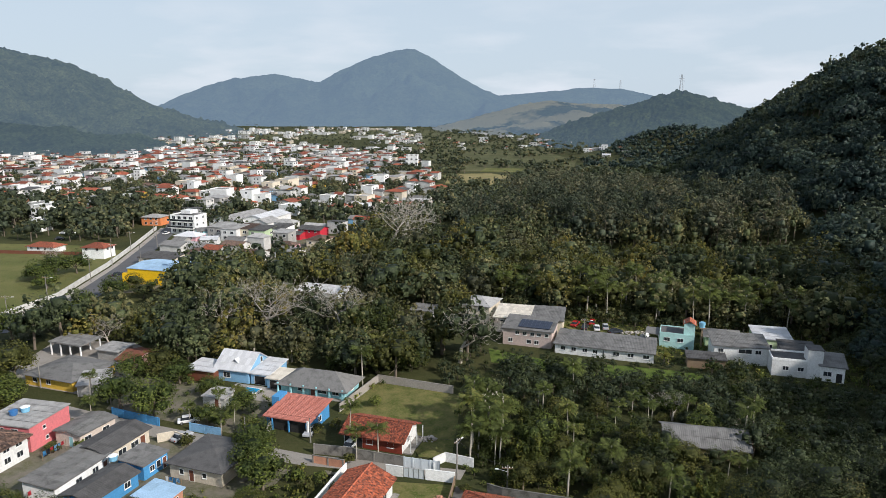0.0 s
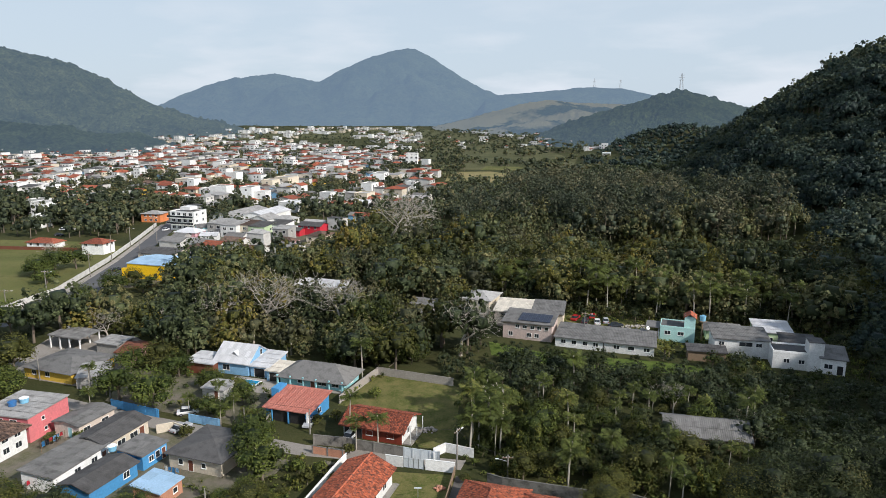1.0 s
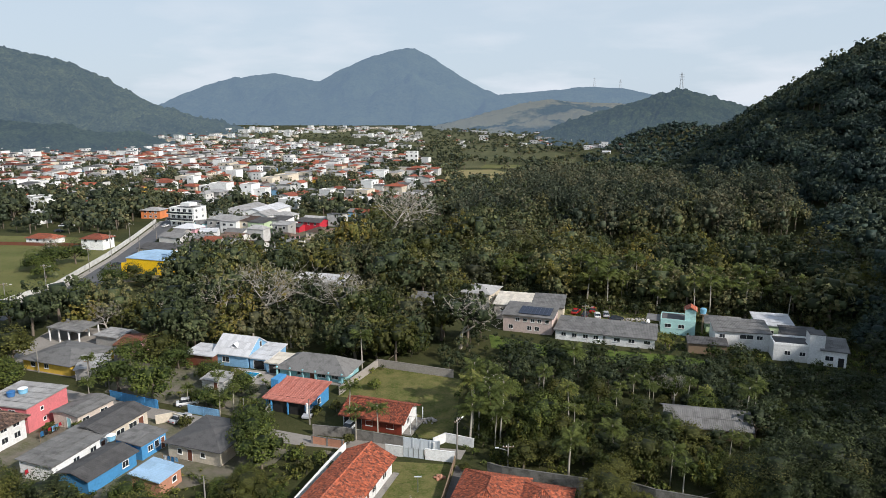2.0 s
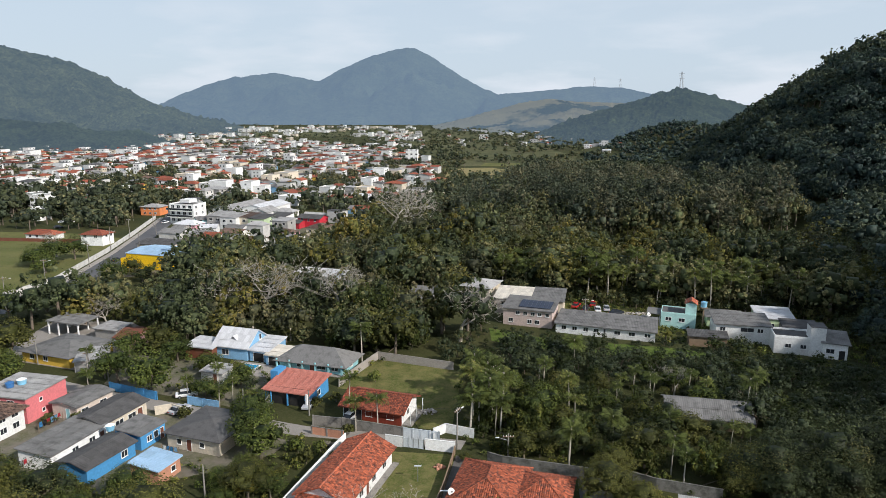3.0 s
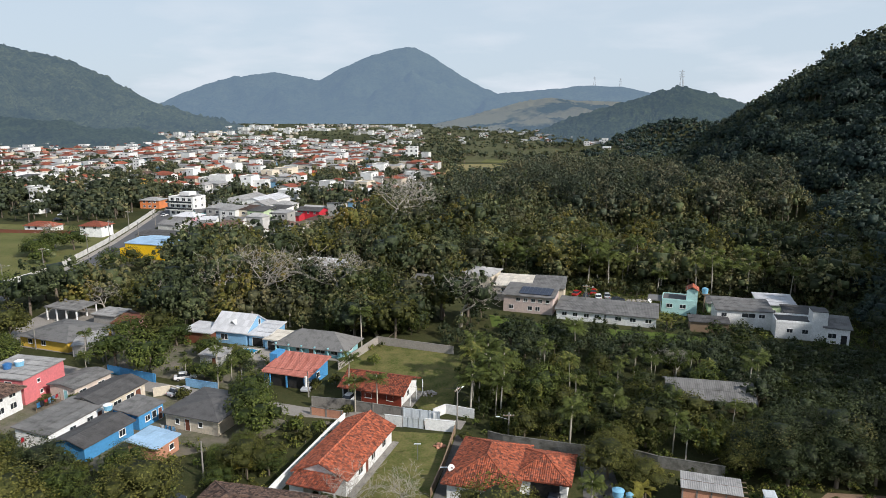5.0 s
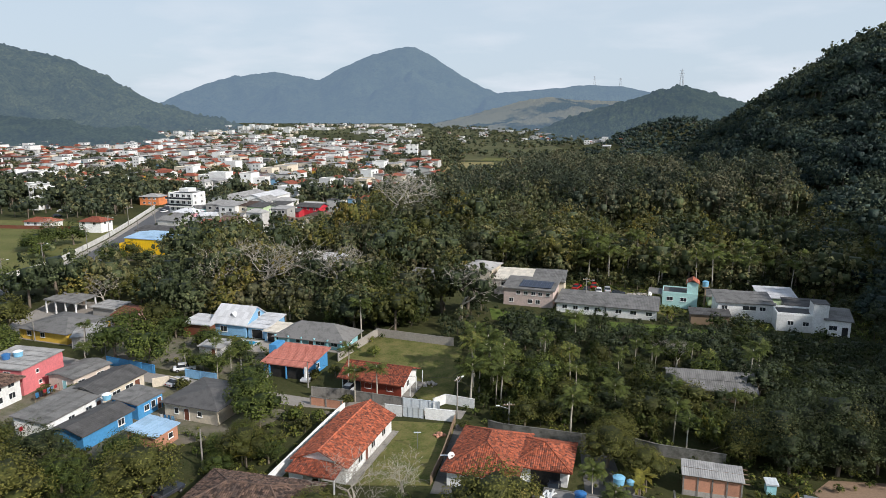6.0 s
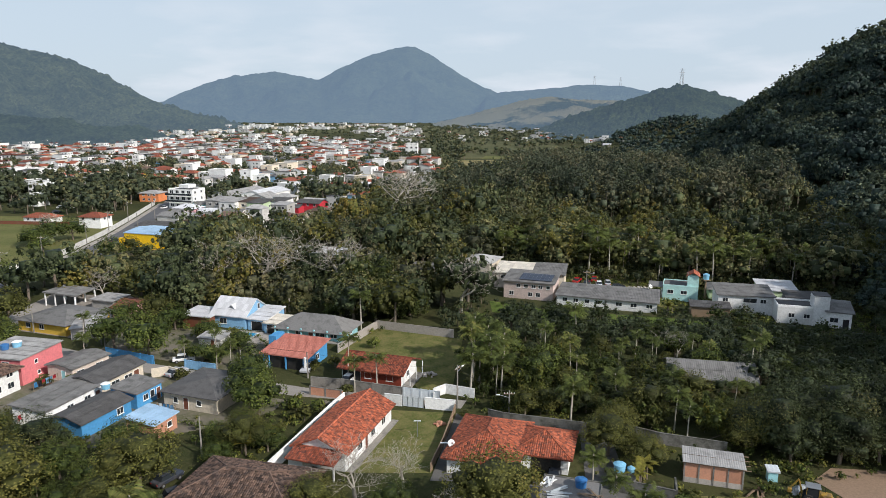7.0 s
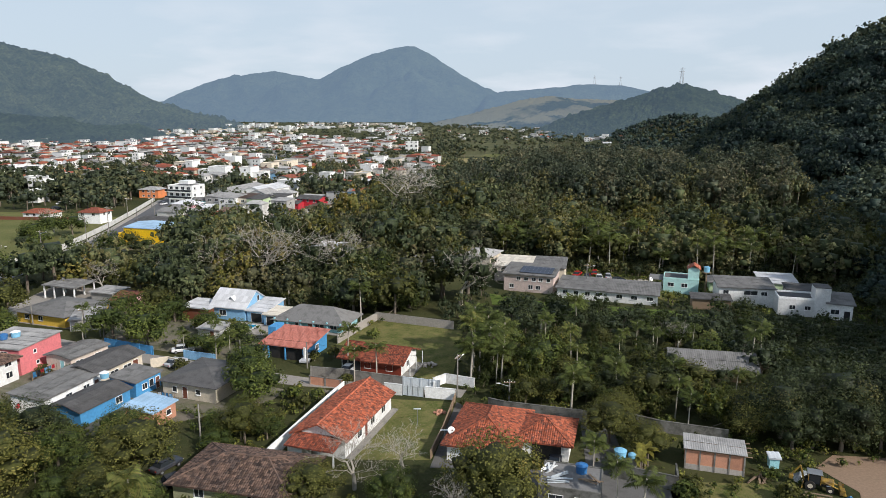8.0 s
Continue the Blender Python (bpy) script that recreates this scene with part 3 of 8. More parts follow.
def ridge(name, label, crest, dist, depth, mat, rough=14.0, foot=-5.0, seed=0, nu=260, nv=36, crowns=0.0):
    """A far range: crest heights over a line of bearings, falling towards the valley with spurs and gullies."""
    bx = np.array([c[0] for c in crest], float)
    bz = np.array([c[1] for c in crest], float)
    b = np.linspace(bx[0], bx[-1], nu)
    top = np.interp(b, bx, bz)
    verts = []
    for j in range(nv):
        f = j / (nv - 1)
        dd = dist - depth * (1 - f) if f < 1 else dist
        for i in range(nu):
            x = b[i] * dist
            g = noise.fractal(Vector((x / 420 + seed, dd / 420, seed)), 0.9, 2.1, 4)
            fall = f ** 1.15 + 0.46 * g * math.sin(math.pi * f)
            fine = noise.fractal(Vector((x / 70, dd / 70, seed + 5)), 0.8, 2.0, 3) * rough * (0.3 + 0.25 * f)
            if crowns:
                fine += crowns * (noise.noise(Vector((x / 9, dd / 16, seed))) + 0.7 * noise.noise(Vector((x / 21, dd / 40, seed + 3))))
            verts.append((x * dd / dist, dd, foot + max(top[i] - foot, 0) * fall + fine * (0.4 if f == 1 else 1)))
    for i in range(nu):
        x = b[i] * dist
        verts.append((x * 1.1, dist * 1.1, foot))
    me = quad_mesh(name, np.array(verts), grid_quads(nu, nv + 1), [mat], smooth_faces=True)
    return tagged(new(name, me), label, "mountain", "", "structure")


# haze colour that the far slopes emit
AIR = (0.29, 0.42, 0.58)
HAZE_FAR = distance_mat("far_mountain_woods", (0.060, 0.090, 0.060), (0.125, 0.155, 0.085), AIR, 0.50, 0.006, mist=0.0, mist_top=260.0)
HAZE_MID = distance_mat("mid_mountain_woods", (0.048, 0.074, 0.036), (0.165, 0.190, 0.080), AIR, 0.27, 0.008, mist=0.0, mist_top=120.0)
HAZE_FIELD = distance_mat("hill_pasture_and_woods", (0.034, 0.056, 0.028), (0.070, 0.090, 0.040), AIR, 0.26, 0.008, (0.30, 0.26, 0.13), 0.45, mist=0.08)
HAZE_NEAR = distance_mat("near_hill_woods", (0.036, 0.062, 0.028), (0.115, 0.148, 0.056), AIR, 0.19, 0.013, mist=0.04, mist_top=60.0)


def crest_of(dist, *pairs):
    """Bearings (tangent) and heights from pairs of sideways and upward tangents, in thousandths."""
    return [(a / 1000, 54.8 + dist * (e - 21.5) / 1000) for a, e in pairs]


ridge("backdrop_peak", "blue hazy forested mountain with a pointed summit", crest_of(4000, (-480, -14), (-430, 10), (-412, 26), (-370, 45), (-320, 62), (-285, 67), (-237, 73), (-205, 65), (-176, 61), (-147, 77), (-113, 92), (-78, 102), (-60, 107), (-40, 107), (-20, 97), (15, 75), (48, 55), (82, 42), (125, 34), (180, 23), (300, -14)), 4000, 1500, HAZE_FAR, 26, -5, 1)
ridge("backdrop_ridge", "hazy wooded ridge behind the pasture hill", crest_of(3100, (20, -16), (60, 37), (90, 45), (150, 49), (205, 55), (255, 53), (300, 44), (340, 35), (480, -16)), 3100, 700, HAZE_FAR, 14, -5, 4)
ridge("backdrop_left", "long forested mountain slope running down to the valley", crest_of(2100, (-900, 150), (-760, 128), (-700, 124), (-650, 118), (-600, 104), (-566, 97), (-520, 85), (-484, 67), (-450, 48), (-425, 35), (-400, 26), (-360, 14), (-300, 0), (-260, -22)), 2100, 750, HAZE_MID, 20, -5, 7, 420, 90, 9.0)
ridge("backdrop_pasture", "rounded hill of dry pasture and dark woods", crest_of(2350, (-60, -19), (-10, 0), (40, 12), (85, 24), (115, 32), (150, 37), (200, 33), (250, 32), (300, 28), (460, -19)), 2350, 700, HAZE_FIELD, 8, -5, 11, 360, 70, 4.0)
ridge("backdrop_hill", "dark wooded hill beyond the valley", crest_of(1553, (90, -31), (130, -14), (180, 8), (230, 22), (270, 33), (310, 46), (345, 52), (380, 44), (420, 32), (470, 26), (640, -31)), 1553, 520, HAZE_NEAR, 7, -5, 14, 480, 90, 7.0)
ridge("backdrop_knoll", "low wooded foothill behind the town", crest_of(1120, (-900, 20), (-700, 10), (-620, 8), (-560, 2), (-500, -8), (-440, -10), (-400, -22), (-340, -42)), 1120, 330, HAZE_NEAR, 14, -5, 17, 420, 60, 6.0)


# ---- plants ----
LUMP_V = np.array([(x, y, z) for x in (-1, 1) for y in (-1, 1) for z in (-1, 1)], float) / 1.6
LUMP_Q = np.array([(0, 1, 3, 2), (4, 6, 7, 5), (0, 4, 5, 1), (2, 3, 7, 6), (0, 2, 6, 4), (1, 5, 7, 3)])


class Plant:
    """Collects the quads of one plant: material 0 leaves, 1 wood."""

    def __init__(self):
        self.v, self.q, self.m, self.t, self.n = [], [], [], [], 0

    def add(self, verts, quads, mat, tint=0.0):
        verts = np.asarray(verts, float)
        self.v.append(verts)
        self.q.append(np.asarray(quads) + self.n)
        self.m.append(np.full(len(quads), mat))
        self.t.append(np.zeros(len(verts)) + tint)
        self.n += len(verts)

    def arrays(self):
        return np.concatenate(self.v), np.concatenate(self.q), np.concatenate(self.m), np.concatenate(self.t)


def stem(pl, p, q, r0, r1, n=5):
    p, q = np.asarray(p, float), np.asarray(q, float)
    d = (q - p) / max(np.linalg.norm(q - p), 1e-6)
    a = np.cross(d, (0.31, 0.95, 0.05))
    a /= np.linalg.norm(a)
    b = np.cross(d, a)
    ang = np.arange(n) * 2 * np.pi / n
    ring = np.cos(ang)[:, None] * a + np.sin(ang)[:, None] * b
    i = np.arange(n)
    pl.add(np.concatenate([p + ring * r0, q + ring * r1]), np.stack([i, (i + 1) % n, (i + 1) % n + n, i + n], 1), 1)


def leaves(pl, rng, centers, radii, count, size, core=0.70, spread=0.48, low=-0.45, longish=0.6, cores=99):
    """Leaf clumps over a union of lobes, with a ragged body inside the first of them, darkened as inner shade."""
    centers, radii = np.asarray(centers, float), np.asarray(radii, float)
    lobe = rng.normal(size=len(centers)) * 0.13
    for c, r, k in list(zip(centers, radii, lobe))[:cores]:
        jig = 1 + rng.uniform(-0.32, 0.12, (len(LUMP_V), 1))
        # tint lowered so the body reads as shade behind the clumps
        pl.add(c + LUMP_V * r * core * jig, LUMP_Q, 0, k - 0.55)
    area = radii[:, 0] * radii[:, 2]
    pick = rng.choice(len(centers), count * 3, p=area / area.sum())
    d = rng.normal(size=(count * 3, 3))
    d /= np.linalg.norm(d, axis=1)[:, None]
    p = centers[pick] + d * radii[pick] * rng.uniform(0.80, 1.16, (count * 3, 1))
    ok = d[:, 2] > low
    for c, r in zip(centers, radii):
        ok &= ~((((p - c) / r) ** 2).sum(1) < 0.55)
    p, d, hue = p[ok][:count], d[ok][:count], np.repeat(lobe[pick][ok][:count], 4)
    k = len(p)
    nrm = d + rng.normal(size=(k, 3)) * spread
    nrm[:, 2] += 0.3
    nrm /= np.linalg.norm(nrm, axis=1)[:, None]
    a = np.cross(nrm, rng.normal(size=(k, 3)))
    a /= np.linalg.norm(a, axis=1)[:, None]
    b = np.cross(nrm, a)
    s = size * rng.uniform(0.5, 1.5, (k, 1))
    droop = nrm * s * 0.3
    verts = np.stack([p - a * s - droop, p - b * s * longish, p + a * s - droop, p + b * s * longish], 1).reshape(-1, 3)
    pl.add(verts, np.arange(4 * k).reshape(-1, 4), 0, hue)


def clumps(pl, rng, centers, radii, count, size, low=-0.5):
    """Small rounded tufts of leaves that stand out from the lobes of a far crown."""
    centers, radii = np.asarray(centers, float), np.asarray(radii, float)
    area = radii[:, 0] * radii[:, 2]
    pick = rng.choice(len(centers), count * 3, p=area / area.sum())
    d = rng.normal(size=(count * 3, 3))
    d /= np.linalg.norm(d, axis=1)[:, None]
    p = centers[pick] + d * radii[pick] * rng.uniform(0.78, 1.0, (count * 3, 1))
    ok = d[:, 2] > low
    for c, r in zip(centers, radii):
        ok &= ~((((p - c) / r) ** 2).sum(1) < 0.5)
    p, d = p[ok][:count], d[ok][:count]
    k = len(p)
    e = d[:, None] * 0.7 + rng.normal(size=(k, 6, 3)) * 0.75 + np.array((0, 0, 0.25))
    e /= np.linalg.norm(e, axis=2)[:, :, None]
    r = size * rng.uniform(0.6, 1.35, (k, 1, 1))
    a = np.cross(e, rng.normal(size=(k, 6, 3)))
    a /= np.linalg.norm(a, axis=2)[:, :, None]
    b = np.cross(e, a)
    c, w = p[:, None] + e * r * 0.55, r * rng.uniform(0.5, 0.85, (k, 6, 1))
    bend = e * w * 0.35
    verts = np.stack([c - a * w - bend, c - b * w * 0.75, c + a * w - bend, c + b * w * 0.75], 2).reshape(-1, 3)
    pl.add(verts, np.arange(24 * k).reshape(-1, 4), 0, np.repeat(rng.normal(size=k) * 0.13, 24))


def broad_tree(seed, R, H, count, size, lobes=7, limbs=True, low=-0.6, cores=99, tufts=0, tuft=0.8):
    """A tree whose crown of several lobes hangs low round the trunk."""
    rng = np.random.default_rng(seed)
    pl = Plant()
    cs, rs = [(rng.uniform(-0.1, 0.1) * R, rng.uniform(-0.1, 0.1) * R, 0.60 * H)], [(0.66 * R, 0.66 * R, 0.38 * H)]
    for i in range(lobes - 1):
        a, f = 2.4 * i + rng.uniform(-0.5, 0.5), rng.uniform(0.42, 0.72)
        r = R * rng.uniform(0.30, 0.52)
        z = H * (0.34 + 0.42 * rng.random() * (1.25 - f))
        cs.append((R * f * np.cos(a), R * f * np.sin(a), z))
        rs.append((r, r, min(r * rng.uniform(0.75, 1.1), 0.30 * H)))
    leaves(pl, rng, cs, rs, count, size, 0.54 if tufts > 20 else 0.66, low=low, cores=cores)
    if tufts:
        clumps(pl, rng, cs, rs, tufts, tuft, low)
    stem(pl, (0, 0, -0.3), (0.05 * R, 0, H * 0.45), 0.03 * H, 0.02 * H)
    if limbs:
        for c in cs[1:5]:
            stem(pl, (0.04 * R, 0, H * 0.25), np.array(c) * (0.8, 0.8, 0.95), 0.016 * H, 0.007 * H, 4)
    return pl.arrays()


def gum_tree(seed, R, H, count, size, lobes=7, tufts=0, tuft=0.8):
    rng = np.random.default_rng(seed)
    pl = Plant()
    cs, rs = [], []
    for i in range(lobes):
        z = H * (0.34 + 0.56 * i / (lobes - 1)) + rng.uniform(-0.04, 0.04) * H
        r = R * rng.uniform(0.42, 0.72) * (1.0 - 0.12 * i / lobes)
        a = rng.uniform(0, 6.28)
        cs.append((R * 0.5 * np.cos(a), R * 0.5 * np.sin(a), z))
        rs.append((r, r, r * rng.uniform(1.0, 1.6)))
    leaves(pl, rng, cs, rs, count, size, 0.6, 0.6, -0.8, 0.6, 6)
    clumps(pl, rng, cs, rs, tufts, tuft, -0.8)
    stem(pl, (0, 0, -0.3), (0, 0, H * 0.7), 0.011 * H, 0.005 * H)
    return pl.arrays()


def bamboo_clump(seed, R, H, count, size):
    rng = np.random.default_rng(seed)
    pl = Plant()
    cs, rs = [], []
    for i in range(16):
        a, f = rng.uniform(0, 6.28), np.sqrt(rng.uniform(0, 1))
        z = H * rng.uniform(0.35, 1.0) * (1 - 0.35 * f)
        r = R * rng.uniform(0.16, 0.30)
        cs.append((R * f * np.cos(a) * 0.85, R * f * np.sin(a) * 0.85, z - r * 0.8))
        rs.append((r, r, r * rng.uniform(1.2, 2.0)))
        if i == 0:
            stem(pl, (0, 0, 0), cs[-1], 0.09, 0.05, 5)
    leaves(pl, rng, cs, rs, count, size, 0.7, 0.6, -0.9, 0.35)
    return pl.arrays()


def palm_tree(seed, H, L, fronds=15, leaf=0.16):
    rng = np.random.default_rng(seed)
    pl = Plant()
    lean = rng.uniform(-0.05, 0.05, 2) * H
    prev = np.array((0, 0, -0.2))
    for k in range(1, 6):
        f = k / 5
        cur = np.array((lean[0] * f * f, lean[1] * f * f, H * f))
        stem(pl, prev, cur, 0.17 - 0.05 * f, 0.16 - 0.05 * f, 6)
        prev = cur
    stem(pl, prev - (0, 0, 0.2), prev + (0, 0, 0.9), 0.16, 0.08, 6)
    top = prev + (0, 0, 0.6)
    for i in range(fronds):
        a = 2 * np.pi * i / fronds + rng.uniform(-0.2, 0.2)
        up = rng.uniform(0.05, 1.1)
        d = np.array((np.cos(a), np.sin(a), 0))
        side = np.array((-np.sin(a), np.cos(a), 0))
        n = 13
        f = np.linspace(0.06, 1, n)
        arc = top + d * (L * f * np.cos(up * (1 - 0.3 * f)))[:, None] + np.array((0, 0, 1.0)) * (L * (np.sin(up) * f - 0.62 * f * f * (1.15 - 0.4 * up)))[:, None]
        for k in range(n - 1):
            wv = L * 0.34 * np.sin(np.pi * min(f[k] * 0.85 + 0.12, 1)) + 0.1
            for s in (-1, 1):
                p = arc[k]
                tip = p + side * s * wv + d * wv * 0.45 - np.array((0, 0, wv * rng.uniform(0.35, 0.75)))
                mid = (p + tip) / 2
                e = (arc[k + 1] - p) * 0.85
                pl.add([p, mid - e * 0.5, tip, mid + e * 0.7 + (0, 0, 0.04)], [[0, 1, 2, 3]], 0, rng.uniform(-0.15, 0.15))
    return pl.arrays()


def bare_tree(seed, H, R):
    """A leafless tree: a short trunk that forks again and again into fine twigs."""
    rng = np.random.default_rng(seed)
    pl = Plant()
    wide = R / H

    def grow(p, d, length, r, level):
        for _ in range(2):
            q = p + d * length / 2
            stem(pl, p, q, r, r * 0.84, 5 if level < 2 else 3)
            r *= 0.84
            p = q
            d = d + rng.normal(size=3) * 0.17 + np.array((0, 0, 0.04))
            d /= np.linalg.norm(d)
        if level < 6:
            for _ in range(3 if level < 4 else 2):
                e = d * 0.7 + rng.normal(size=3) * np.array((0.75, 0.75, 0.42)) * wide
                e[2] += 0.12
                e /= np.linalg.norm(e)
                grow(p, e, length * rng.uniform(0.68, 0.95), max(r * 0.66, 0.016), level + 1)

    grow(np.array((0, 0, -0.2)), np.array((0, 0, 1.0)), H * 0.22, 0.028 * H, 0)
    return pl.arrays()


def banana_clump(seed, H):
    rng = np.random.default_rng(seed)
    pl = Plant()
    for s in range(3):
        bx, by = rng.uniform(-0.9, 0.9, 2)
        h = H * rng.uniform(0.45, 0.6)
        stem(pl, (bx, by, -0.1), (bx, by, h), 0.13, 0.09, 5)
        for i in range(7):
            a, up = rng.uniform(0, 6.28), rng.uniform(0.5, 1.2)
            d, side = np.array((np.cos(a), np.sin(a), 0)), np.array((-np.sin(a), np.cos(a), 0))
            L = H * rng.uniform(0.4, 0.55)
            prev = None
            for k in range(5):
                f = k / 4
                c = np.array((bx, by, h)) + d * L * f * np.cos(up * (1 - 0.4 * f)) + np.array((0, 0, L * (np.sin(up) * f - 0.5 * f * f)))
                w = 0.3 * np.sin(np.pi * min(f + 0.08, 0.98))
                cur = (c - side * w, c + side * w)
                if prev:
                    pl.add([prev[0], prev[1], cur[1], cur[0]], [[0, 1, 2, 3]], 0, 0.5)
                prev = cur
    return pl.arrays()


def plant_thing(name, label, arr, leaf, wood, category="tree"):
    """A tree as a thing: trunk and crown are its parts. Built once and copied."""
    v, q, m, t = arr
    root = base(name, 0, 0, 0)
    tagged(root, label, category)
    for pname, k, mat in (("crown", 0, leaf), ("trunk", 1, wood)):
        sel = q[m == k]
        if not len(sel):
            continue
        used, inv = np.unique(sel.ravel(), return_inverse=True)
        ob = new(pname, quad_mesh(pname, v[used], inv.reshape(-1, 4), [mat], t[used] + 0.5, None, True))
        ob.parent = root
    return root


def stuff(name, label, templates, places, mats, category="trees"):
    """Many plants in one mesh: places are rows of x, y, z, scale, height scale, template, tint."""
    V, Q, M, T, n = [], [], [], [], 0
    for x, y, z, s, sz, k, tint in places:
        v, q, m, t = templates[int(k)]
        a = (x * 12.9898 + y * 78.233) % 6.283
        c, sn = math.cos(a) * s, math.sin(a) * s
        w = np.empty_like(v)
        w[:, 0], w[:, 1], w[:, 2] = v[:, 0] * c - v[:, 1] * sn + x, v[:, 0] * sn + v[:, 1] * c + y, v[:, 2] * s * sz + z
        V.append(w), Q.append(q + n), M.append(m), T.append(t + tint)
        n += len(v)
    if not V:
        return None
    me = quad_mesh(name, np.concatenate(V), np.concatenate(Q), mats, np.concatenate(T) + 0.5, np.concatenate(M), True)
    return tagged(new(name, me), label, category, "", "stuff")


def allowed(x, y, r=1.5):
    """The tree height that the plan allows at a place (footprints 0, yards low, woods free)."""
    best = 99.0
    for kx, ky, a, hw, hd, tall in KEEP:
        dx, dy = x - kx, y - ky
        if abs(dx) + abs(dy) > (hw + hd + r) * 1.5:
            continue
        u, v = dx * math.cos(a) + dy * math.sin(a), -dx * math.sin(a) + dy * math.cos(a)
        if abs(u) < hw + r and abs(v) < hd + r:
            best = min(best, tall)
    return best


def inside(x, y, poly):
    hit = False
    for (x0, y0), (x1, y1) in zip(poly, poly[1:] + poly[:1]):
        if (y0 > y) != (y1 > y) and x < x0 + (x1 - x0) * (y - y0) / (y1 - y0):
            hit = not hit
    return hit


def scatter(poly, step, rng, keepable=True, r=1.5, need=3.0):
    """Jittered lattice points in a polygon that are free of houses and yards."""
    xs, ys = [p[0] for p in poly], [p[1] for p in poly]
    out = []
    y = min(ys)
    row = 0
    while y < max(ys):
        x = min(xs) + (row % 2) * step / 2
        while x < max(xs):
            px, py = x + rng.uniform(-0.42, 0.42) * step, y + rng.uniform(-0.42, 0.42) * step
            if inside(px, py, poly):
                tall = allowed(px, py, r) if keepable else 99.0
                if tall >= need:
                    out.append((px, py, tall))
            x += step
        y += step * 0.87
        row += 1
    return out


# ---- houses of the near lanes ----
def wins_row(side, us, z, ww=1.2, wh=1.0):
    return [(side, u, z, ww, wh) for u in us]


def near_houses():
    # white house with the long orange tile roof; ridge runs away from the lane
    ob = building("white house with a long weathered orange tile gable roof", -14.3, 93.9, 72, 16.4, 7.6, 3.0, "gable", 1.7, WHITE, TILE, "tile", 0.6,
                  wins=wins_row("f", (-3.5, 1.0, 5.0), 1.0, 1.3, 1.1), doors=[("f", -1.3, 0.9, 2.1, DOOR)], yard=0)
    # lean-to porch on the gable end
    bm = bmesh.new()
    s = [(-11.4, 3.7, 2.45), (-11.4, -3.7, 2.45), (-8.1, -3.7, 3.0), (-8.1, 3.7, 3.0)]
    prism(bm, s, 0.1)
    cover(bm, s, 0.30, 0.42, "tile")
    part("porch_roof", bm, TILE_RED, ob, "red-brown tiled porch roof")
    part("porch_wall", boxed(-10.9, -8.25, 1.2, 3.4, 0, 2.3), WHITE, ob)
    for yy in (-3.4, -1.2):
        part("porch_post", boxed(-11.0, -10.8, yy - 0.1, yy + 0.1, 0, 2.4), WHITE, ob)
    part("plinth", boxed(-8.2, 8.6, -4.9, -3.85, -0.2, 0.12), CONCRETE, ob)

    # brown-red wooden house behind the lane wall
    ob = building("low house of red boards with a mottled clay tile roof", -11.7, 119.2, -18.5, 11.6, 7.6, 2.75, "gable", 1.5, WHITE, TILE_RED, "tile", 0.75,
                  wins=[("f", 3.6, 1.0, 1.2, 1.1), ("f", -0.6, 1.0, 1.2, 0.9), ("r", -0.6, 1.0, 1.0, 1.0)], yard=0)
    part("board_wall", boxed(-2.0, 5.83, -3.86, -3.78, 0, 2.45), WOOD_RED, ob, "red-stained board front")
    # black panel on the wall, painted in for the garage's dark inside
    part("garage_opening", boxed(-5.6, -2.1, -3.86, -3.79, 0, 2.3), BLACK, ob)
    part("terrace", boxed(5.85, 7.6, -3.6, 3.6, -0.2, 0.25), CONCRETE, ob)
    for yy in (-3.2, 0.0, 3.2):
        part("terrace_post", boxed(7.2, 7.34, yy - 0.07, yy + 0.07, 0.2, 2.7), WHITE, ob)

    # salmon roofed garage house with blue walls
    ob = building("house with a salmon tile roof over a blue carport", -28.8, 126.8, -18, 9.4, 8.2, 2.7, "mono", 1.0, BLUE, SALMON, "tile", 0.6, wins=[("r", 0, 1.0, 1.2, 1.0)], yard=6)
    # black panel on the closed front imitates the shade under the carport
    part("carport_opening", boxed(-3.9, 3.8, -4.16, -4.08, 0.0, 2.3), BLACK, ob)
    for u in (-3.2, 0.4, 4.4):
        part("carport_post", boxed(u - 0.12, u + 0.12, -4.6, -4.36, 0, 2.5), BLUE, ob)
    part("blue_block", boxed(-6.6, -4.9, 1.0, 4.2, 0, 4.2), BLUE, ob, "bright blue water tower block")
    part("white_post", boxed(4.6, 4.95, -5.0, -4.7, 0, 3.0), WHITE, ob)

    # turquoise house with the grey hip roof and a veranda
    ob = building("turquoise house under a wide grey hip roof with a veranda", -27.4, 143.2, -17, 15.4, 7.6, 2.7, "hip", 2.0, TEAL, FIBRE, "plain", 1.1,
                  wins=[("f", -2.6, 0.9, 1.6, 1.2), ("f", 2.4, 0.9, 2.0, 1.3), ("f", 5.6, 0.9, 1.5, 1.1), ("r", 0, 0.9, 1.4, 1.1)], doors=[("f", 0.2, 1.0, 2.1, DOOR)], yard=6)
    for k in range(6):
        u = -7.9 + k * 3.1
        part("column", boxed(u - 0.16, u + 0.16, -4.75, -4.43, 0, 2.5), TEAL, ob)
    part("veranda", boxed(-8.2, 8.2, -5.0, -3.8, -0.2, 0.15), PAVING, ob)

    # white-roofed blue house with the gable, wing and shed
    ob = building("pale blue house with a steep white roof and dormer vent", -47.0, 151.6, -17, 8.6, 8.8, 3.2, "gable", 2.9, SKYBLUE, ROOF_WHITE, "sheet", 0.5,
                  wins=[("f", -1.4, 1.0, 1.7, 1.2), ("r", 1.2, 3.4, 0.8, 1.2)], yard=9)
    bm = bmesh.new()
